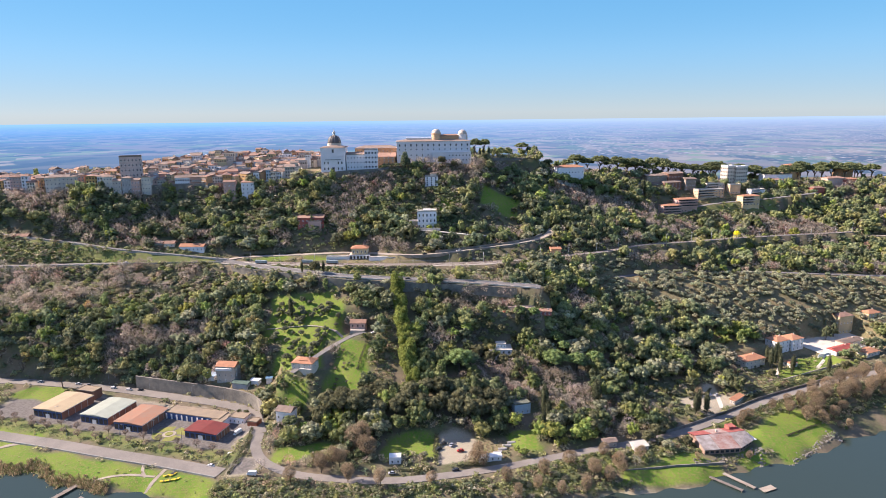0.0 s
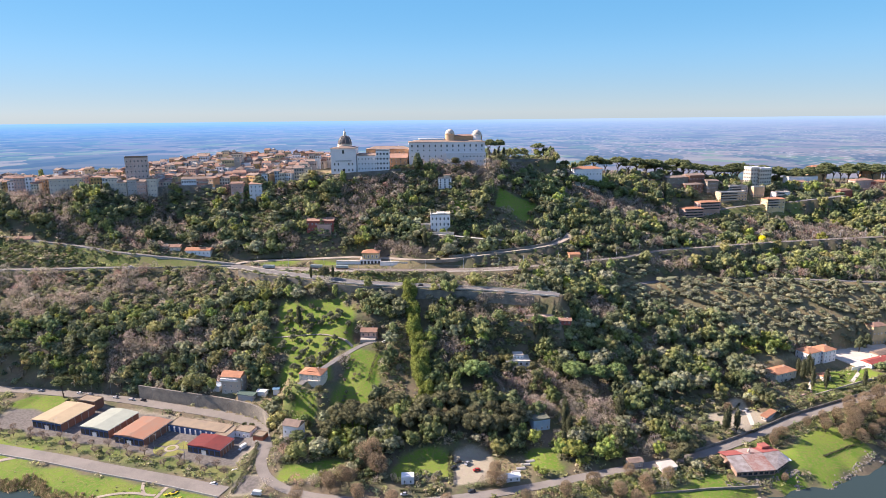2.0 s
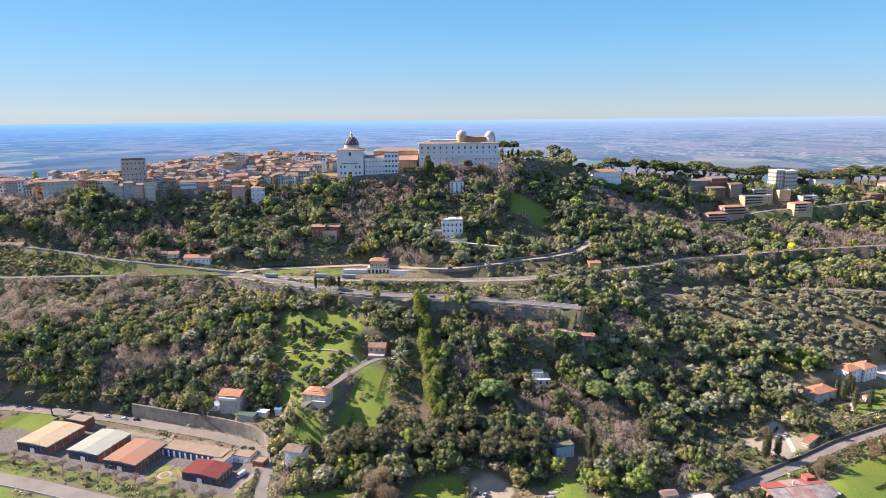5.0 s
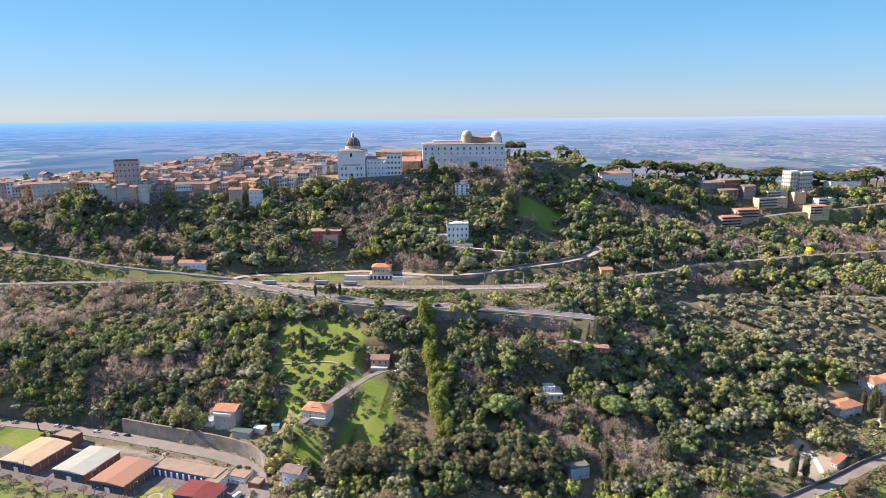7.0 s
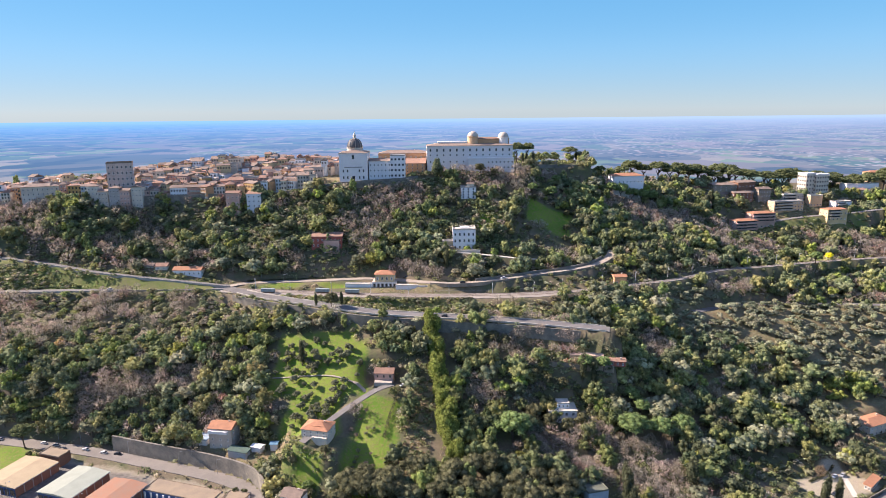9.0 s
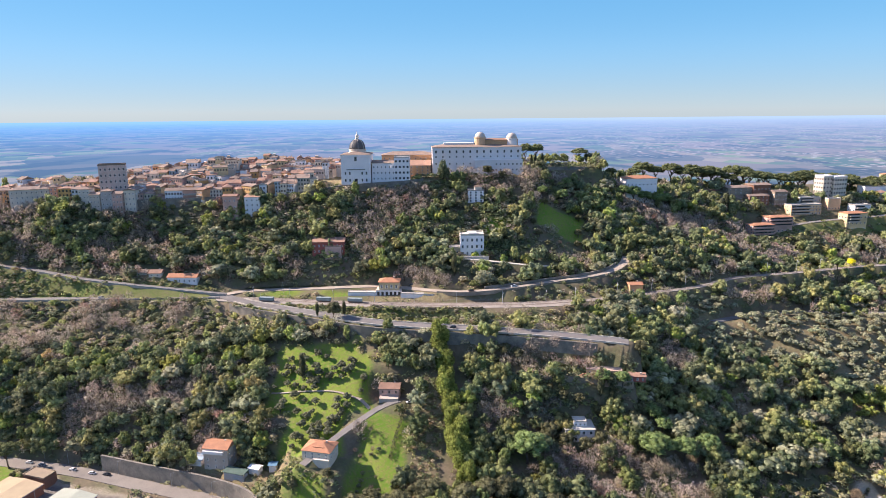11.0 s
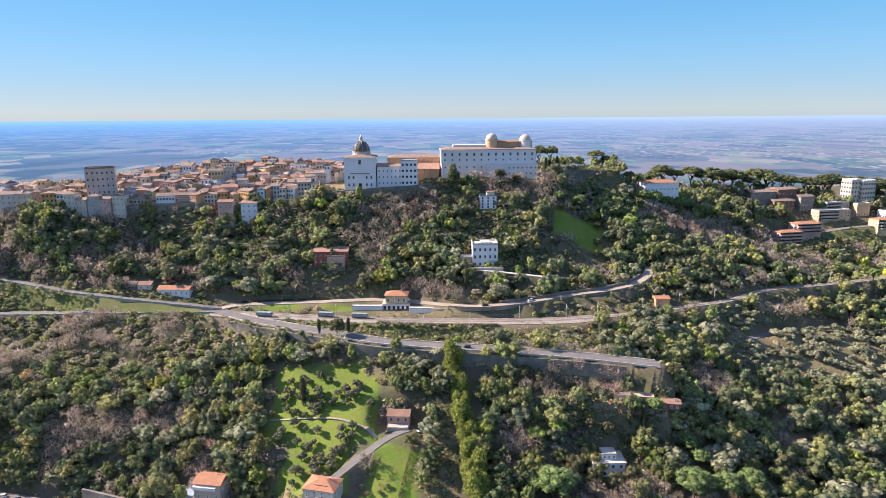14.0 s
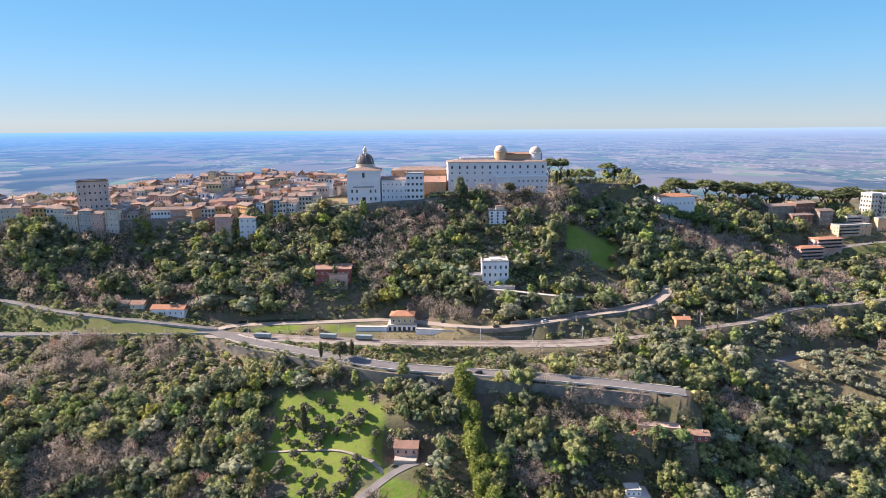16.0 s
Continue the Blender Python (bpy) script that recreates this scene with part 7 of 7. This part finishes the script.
# ---- single trees ----
for i in range(30):  # bare avenue trees between the halls and the promenade
    t = i / 29
    x = -300 + t * 178
    x += random.uniform(-1.5, 1.5)
    y = float(np.interp(x, [-330, -271, -188, -116], [413, 394, 366, 342])) + (2.5 if i % 2 else 9.5) + random.uniform(-1.5, 1.5)
    tree("bare_tree", x, y, random.uniform(0.75, 0.98), group="avenue trees", z=4.5)
for i in range(6):
    tree("shrub", -285 + i * 27, float(np.interp(-285 + i * 27, [-330, -271, -188, -116], [413, 394, 366, 342])) + 4, 1.2, z=4.5)
for i in range(36):  # conifer row up the slope
    t = i / 35
    tree("hedge_tree", -19 + 12 * t + (2.4 if i % 2 else -2.0) + random.uniform(-1, 1), 482 - 85 * t + random.uniform(-1.5, 1.5), random.uniform(0.75, 1.4), random.uniform(0.8, 1.25), "conifer row")
for q in [(146, 716, 1.1), (134, 728, 1.2), (186, 742, 1.8), (200, 748, 1.5), (214, 742, 1.75), (224, 738, 1.6), (236, 748, 1.8), (250, 756, 1.6), (170, 722, 1.2)]:
    tree("umbrella_pine", q[0], q[1], q[2], group="ridge pines")
for i in range(46):
    tree("umbrella_pine", 258 + i * 7.4 + random.uniform(-3, 3), 762 + random.uniform(-6, 16) + 0.9 * i, random.uniform(1.5, 1.9), random.uniform(0.92, 1.08), group="ridge pines")
for q in [(66, 652, 0.9), (68, 634, 1.0), (92, 655, 1.0), (84, 636, 1.25), (102, 643, 1.1), (118, 660, 1.0)]:
    tree("round_pine", q[0], q[1], q[2], group="hill pines")
for q in [(146, 672, 1.3), (156, 673, 1.4), (166, 674, 1.3), (176, 676, 1.4), (187, 680, 1.3)]:
    tree("round_pine", q[0], q[1], q[2], group="hill pines")
for q in [(74, 449.5, 0.95), (84, 447.5, 0.9)]:
    tree("round_pine", q[0], q[1], q[2], group="slope pines")
tree("umbrella_pine", -268, 451, 1.2, z=7)
tree("umbrella_pine", -84, 371, 0.85)
tree("oak", -86, 507, 1.1)
for q in [(-97, 508), (-80, 511)]:
    tree("cypress", *q, 0.9)
for q in [(269, 455), (272, 449), (266, 444), (267, 433), (274, 429), (280, 460), (277, 452), (303, 431), (179, 377), (186, 377), (182, 380), (78, 374), (80, 370), (74, 356), (81, 388), (-100, 470), (78, 446), (72, 448), (252, 700), (-7, 560)]:
    tree("cypress", *q, random.uniform(1.2, 1.6), random.uniform(0.9, 1.1))
tree("mimosa", 322, 620, 1.0)
for i in range(30):  # tall evergreen oaks behind the lakeside clearings
    tree("oak", -66 + i * 4.0 + random.uniform(-1.5, 1.5), 377 + (i % 2) * 9 + random.uniform(-4, 4) - (5 if i > 20 else 0), random.uniform(1.05, 1.45), random.uniform(1.0, 1.2), "oak belt")
for q in [(60, 596, 0.6), (66, 589, 0.6), (89, 594, 0.6), (92, 604, 0.7), (69, 628, 0.6), (96, 622, 0.7), (57, 606, 0.6), (44, 451, 0.8), (51, 448, 0.75), (60, 447, 0.75), (70, 445, 0.8), (79, 443, 0.8), (88, 441, 0.9), (95, 445, 0.9), (100, 451, 0.9), (36, 456, 0.9), (104, 444, 1.0), (98, 462, 0.9), (106, 458, 1.1), (28, 470, 0.9), (20, 473, 0.9), (49, 426, 1.0), (58, 424, 0.9), (67, 426, 1.0), (40, 432, 1.1), (-190, 612, 1.0), (-180, 611, 0.9), (-170, 612, 0.9), (-160, 613, 1.1), (-92, 397, 0.6), (-74, 396, 0.6), (-100, 392, 0.8), (-82, 388, 0.7)]:
    tree("oak", *q, group="garden oaks")
for q in [(-128, 399), (-124, 400), (-119, 399), (-140, 405), (-255, 440), (-262, 444)]:
    tree("shrub", *q, 1.8)
tree("umbrella_pine", 60.5, 688, 1.15, 1.42, group="ridge pines")
tree("umbrella_pine", 71, 692, 1.15, 1.38, group="ridge pines")
tree("umbrella_pine", 117, 720, 1.45, 0.78, group="ridge pines")
for q in [(66, 684, 1.0), (69.5, 685, 0.9), (76, 686, 1.1), (124, 722, 0.9)]:
    tree("cypress", *q)
tree("cypress", 116, 388, 2.3, 0.66, label="tall broad dark green conifer with a pointed top")
tree("cypress", 79, 376, 1.9)
tree("round_pine", 306, 612, 1.0)
tree("cedar", -13, 640, 1.15)
tree("oak", 24, 646, 1.0)
tree("oak", 36, 643, 0.8)
for q in [(26, 413, 1.9, 0.88), (94, 418, 1.8, 0.9), (110, 419, 1.45, 0.95), (124, 423, 1.4, 0.95)]:
    clear(q[0], q[1], 5, 5)
    tree("round_pine", *q, group="slope pines", label="broad old stone pine with a wide domed green crown")
tree("cedar", 340, 492, 0.9)
tree("cedar", 352, 500, 0.8)
for q in [(-58, 326, 1.0), (-48, 330, 0.9), (-42, 316, 0.9), (-24, 312, 0.8), (32, 334, 0.9), (34, 328, 0.8), (226, 424, 0.7), (240, 374, 0.8), (248, 368, 0.85), (257, 374, 0.95), (263, 381, 1.0), (269, 372, 0.8), (252, 383, 0.9), (273, 388, 1.0), (280, 380, 0.7), (290, 392, 1.0), (274, 364, 0.55), (83, 324, 0.9), (95, 316, 0.9), (111, 323, 0.85), (105, 332, 0.75), (126, 330, 0.75), (67, 317, 0.8), (-33, 338, 1.25), (-52, 331, 1.0), (-41, 346, 1.3), (-37, 352, 1.2), (258, 366, 0.8), (264, 388, 1.0), (285, 388, 1.0), (297, 396, 1.05), (304, 390, 0.8), (312, 398, 1.0), (322, 396, 0.8), (326, 406, 1.0), (340, 402, 0.9), (356, 418, 1.0), (362, 424, 1.0), (244, 384, 0.7), (-74, 318, 0.8), (4, 312, 0.7), (45, 311, 0.8), (29, 329, 0.75), (202, 364, 0.7), (206, 368, 0.6), (192, 402, 0.6), (160, 330, 0.4), (270, 398, 0.9), (283, 402, 1.0), (296, 408, 1.05), (308, 412, 1.0), (320, 418, 1.0), (333, 420, 1.0), (346, 424, 0.9), (302, 400, 0.8), (318, 405, 0.8), (334, 410, 0.9), (210, 368, 0.7), (192, 332, 0.45), (74, 302, 0.7), (88, 304, 0.8), (102, 312, 0.8), (112, 318, 0.7), (62, 306, 0.7), (50, 302, 0.6), (232, 380, 0.6), (350, 412, 1.0)]:
    tree("big_bare_tree", q[0], q[1], q[2], group="shore trees")
for i in range(95):
    x, y = -117 + random.uniform(0, 58), 424 + random.uniform(0, 66)
    if x > -70 and y < 446 or x < -101 and y < 450:
        continue
    if not on_road(np.array([x]), np.array([y]), 1.5)[0]:
        tree("olive_tree", x, y, random.uniform(0.9, 1.5), group="lawn olives")
for i in range(14):
    tree("bare_tree", -64 + random.uniform(0, 16), 388 + random.uniform(0, 44), random.uniform(0.35, 0.55), group="orchard trees")
for q in [(-83, 391, 0.75), (104, 436, 1.0), (100, 442, 1.1)]:
    tree("round_pine", *q, group="slope pines")
for q in [(143, 352, 1.0), (136, 346, 0.9), (150, 358, 0.9), (160, 345, 0.7), (152, 366, 1.0), (228, 414, 0.7), (320, 436, 0.8), (332, 450, 0.6), (258, 428, 0.6), (-100, 410, 0.6), (-92, 394, 0.5), (-106, 396, 0.7)]:
    tree("oak", *q, group="garden oaks")
for i in range(4):
    tree("olive_tree", -66 + random.uniform(0, 15), 392 + random.uniform(0, 36), random.uniform(0.5, 0.8), group="lawn olives")
for i in range(16):
    tree("shrub", 245 + random.uniform(0, 60), 436 + random.uniform(0, 24), random.uniform(0.6, 1.1), group="garden shrubs")
for i in range(12):
    tree("shrub", -62 + i * 4.4, 522 - 0.5 * i, 1.1, group="station hedge")

woods()
undergrowth()


def reeds():
    n, k = 1500, 12
    x = rng.uniform(-330, -176, n)
    y = np.interp(x, XS, LINES[0][0]) + 2.6 * np.sin(x * 0.075) + 1.8 * np.sin(x * 0.19 + 1) + rng.normal(size=n) * 2.0 + 2.0 + 1.5 * np.sin(x * 0.13)
    foot = np.stack([x, y, np.maximum(land(x, y), -0.3)], -1)[:, None]
    foot = foot + rng.normal(size=(n, k, 3)) * [0.45, 0.45, 0.05]
    tip = foot + rng.normal(size=(n, k, 3)) * [0.5, 0.5, 0.25] + np.stack([0 * x, 0 * x, rng.uniform(0.9, 2.2, n)], -1)[:, None]
    side = rng.normal(size=(n, k, 3)) * [0.14, 0.14, 0.02]
    qs = np.stack([foot - side, foot + side, tip], 2).reshape(-1, 3, 3)
    tone = np.array([(0.36, 0.27, 0.16), (0.28, 0.22, 0.12), (0.22, 0.23, 0.10)])[rng.integers(0, 3, n)] * rng.uniform(0.75, 1.2, (n, 1))
    quads_object("reeds", [qs], [np.repeat(tone, k, 0)], "dry brown reeds along the shore", "reeds")


reeds()
hedge("flat-topped clipped evergreen row in the palace garden", [(78, 697), (86, 699), (97, 703)], 11.5, 7.0, (0.10, 0.115, 0.065))
hedge("green hedge along the upper road", [(-160, 567), (-130, 567), (-100, 566)], 1.5, 1.6)
hedge("dark hedge beside the parking lot", [(-111, 329), (-109, 351), (-109, 366), (-110, 378)], 2.0, 2.0)
hedge("clipped hedge along the lakeside road", [(203, 382), (214, 388), (230, 398), (246, 406), (262, 412)], 1.8, 1.8)
hedge("dark hedge on the lake side of the road", [(199, 369), (212, 374), (226, 381), (246, 391), (262, 399)], 1.8, 2.0)
hedge("low hedge at the end of the car park", [(180, 383), (194, 377), (204, 383)], 1.6, 1.6)
hedge("hedge inside the car park", [(184, 398), (196, 404), (204, 410)], 1.3, 1.4)
hedge("clipped hedge beside the lakeside garden", [(7, 331), (7, 345), (8, 360)], 2.2, 2.4)
hedge("garden hedge along the lakeside road", [(-20, 325), (-8, 324.5), (5, 325.5)], 1.3, 1.2)
hedge("scrubby hedge along the car park", [(20, 327), (30, 328.5), (36, 330)], 1.6, 1.6)
hedge("low stone-edged hedge across the meadow", [(227, 353), (240, 359), (252, 364)], 1.0, 1.4)
hedge("tall clipped hedge above the terrace", [(36, 468.5), (50, 466.5), (66, 463.5), (82, 460.5), (96, 456.5)], 7.0, 4.0, (0.19, 0.205, 0.13))
hedge("dark hedge between lawn and orchard", [(-38, 448), (-40, 436), (-43, 424), (-45, 414)], 2.2, 1.8)
hedge("dark hedge in front of the compound", [(262, 418), (280, 424), (300, 432), (322, 440)], 1.6, 1.6)
hedge("trimmed hedge along the railway yard", [(-64, 526), (-40, 522.5), (-14, 519.5), (10, 518)], 1.6, 1.8)
rocks("pale rocks along the lake shore", [(186, 309), (198, 317), (220, 331), (244, 347), (263, 359)], 240, 1.3)
rocks("rough stone bank below the restaurant", [(158, 329), (168, 328), (176, 330), (188, 333), (201, 339)], 150, 1.4)
rocks("stones on the bank by the meadow", [(192, 318), (198, 328), (203, 340)], 70, 1.0)
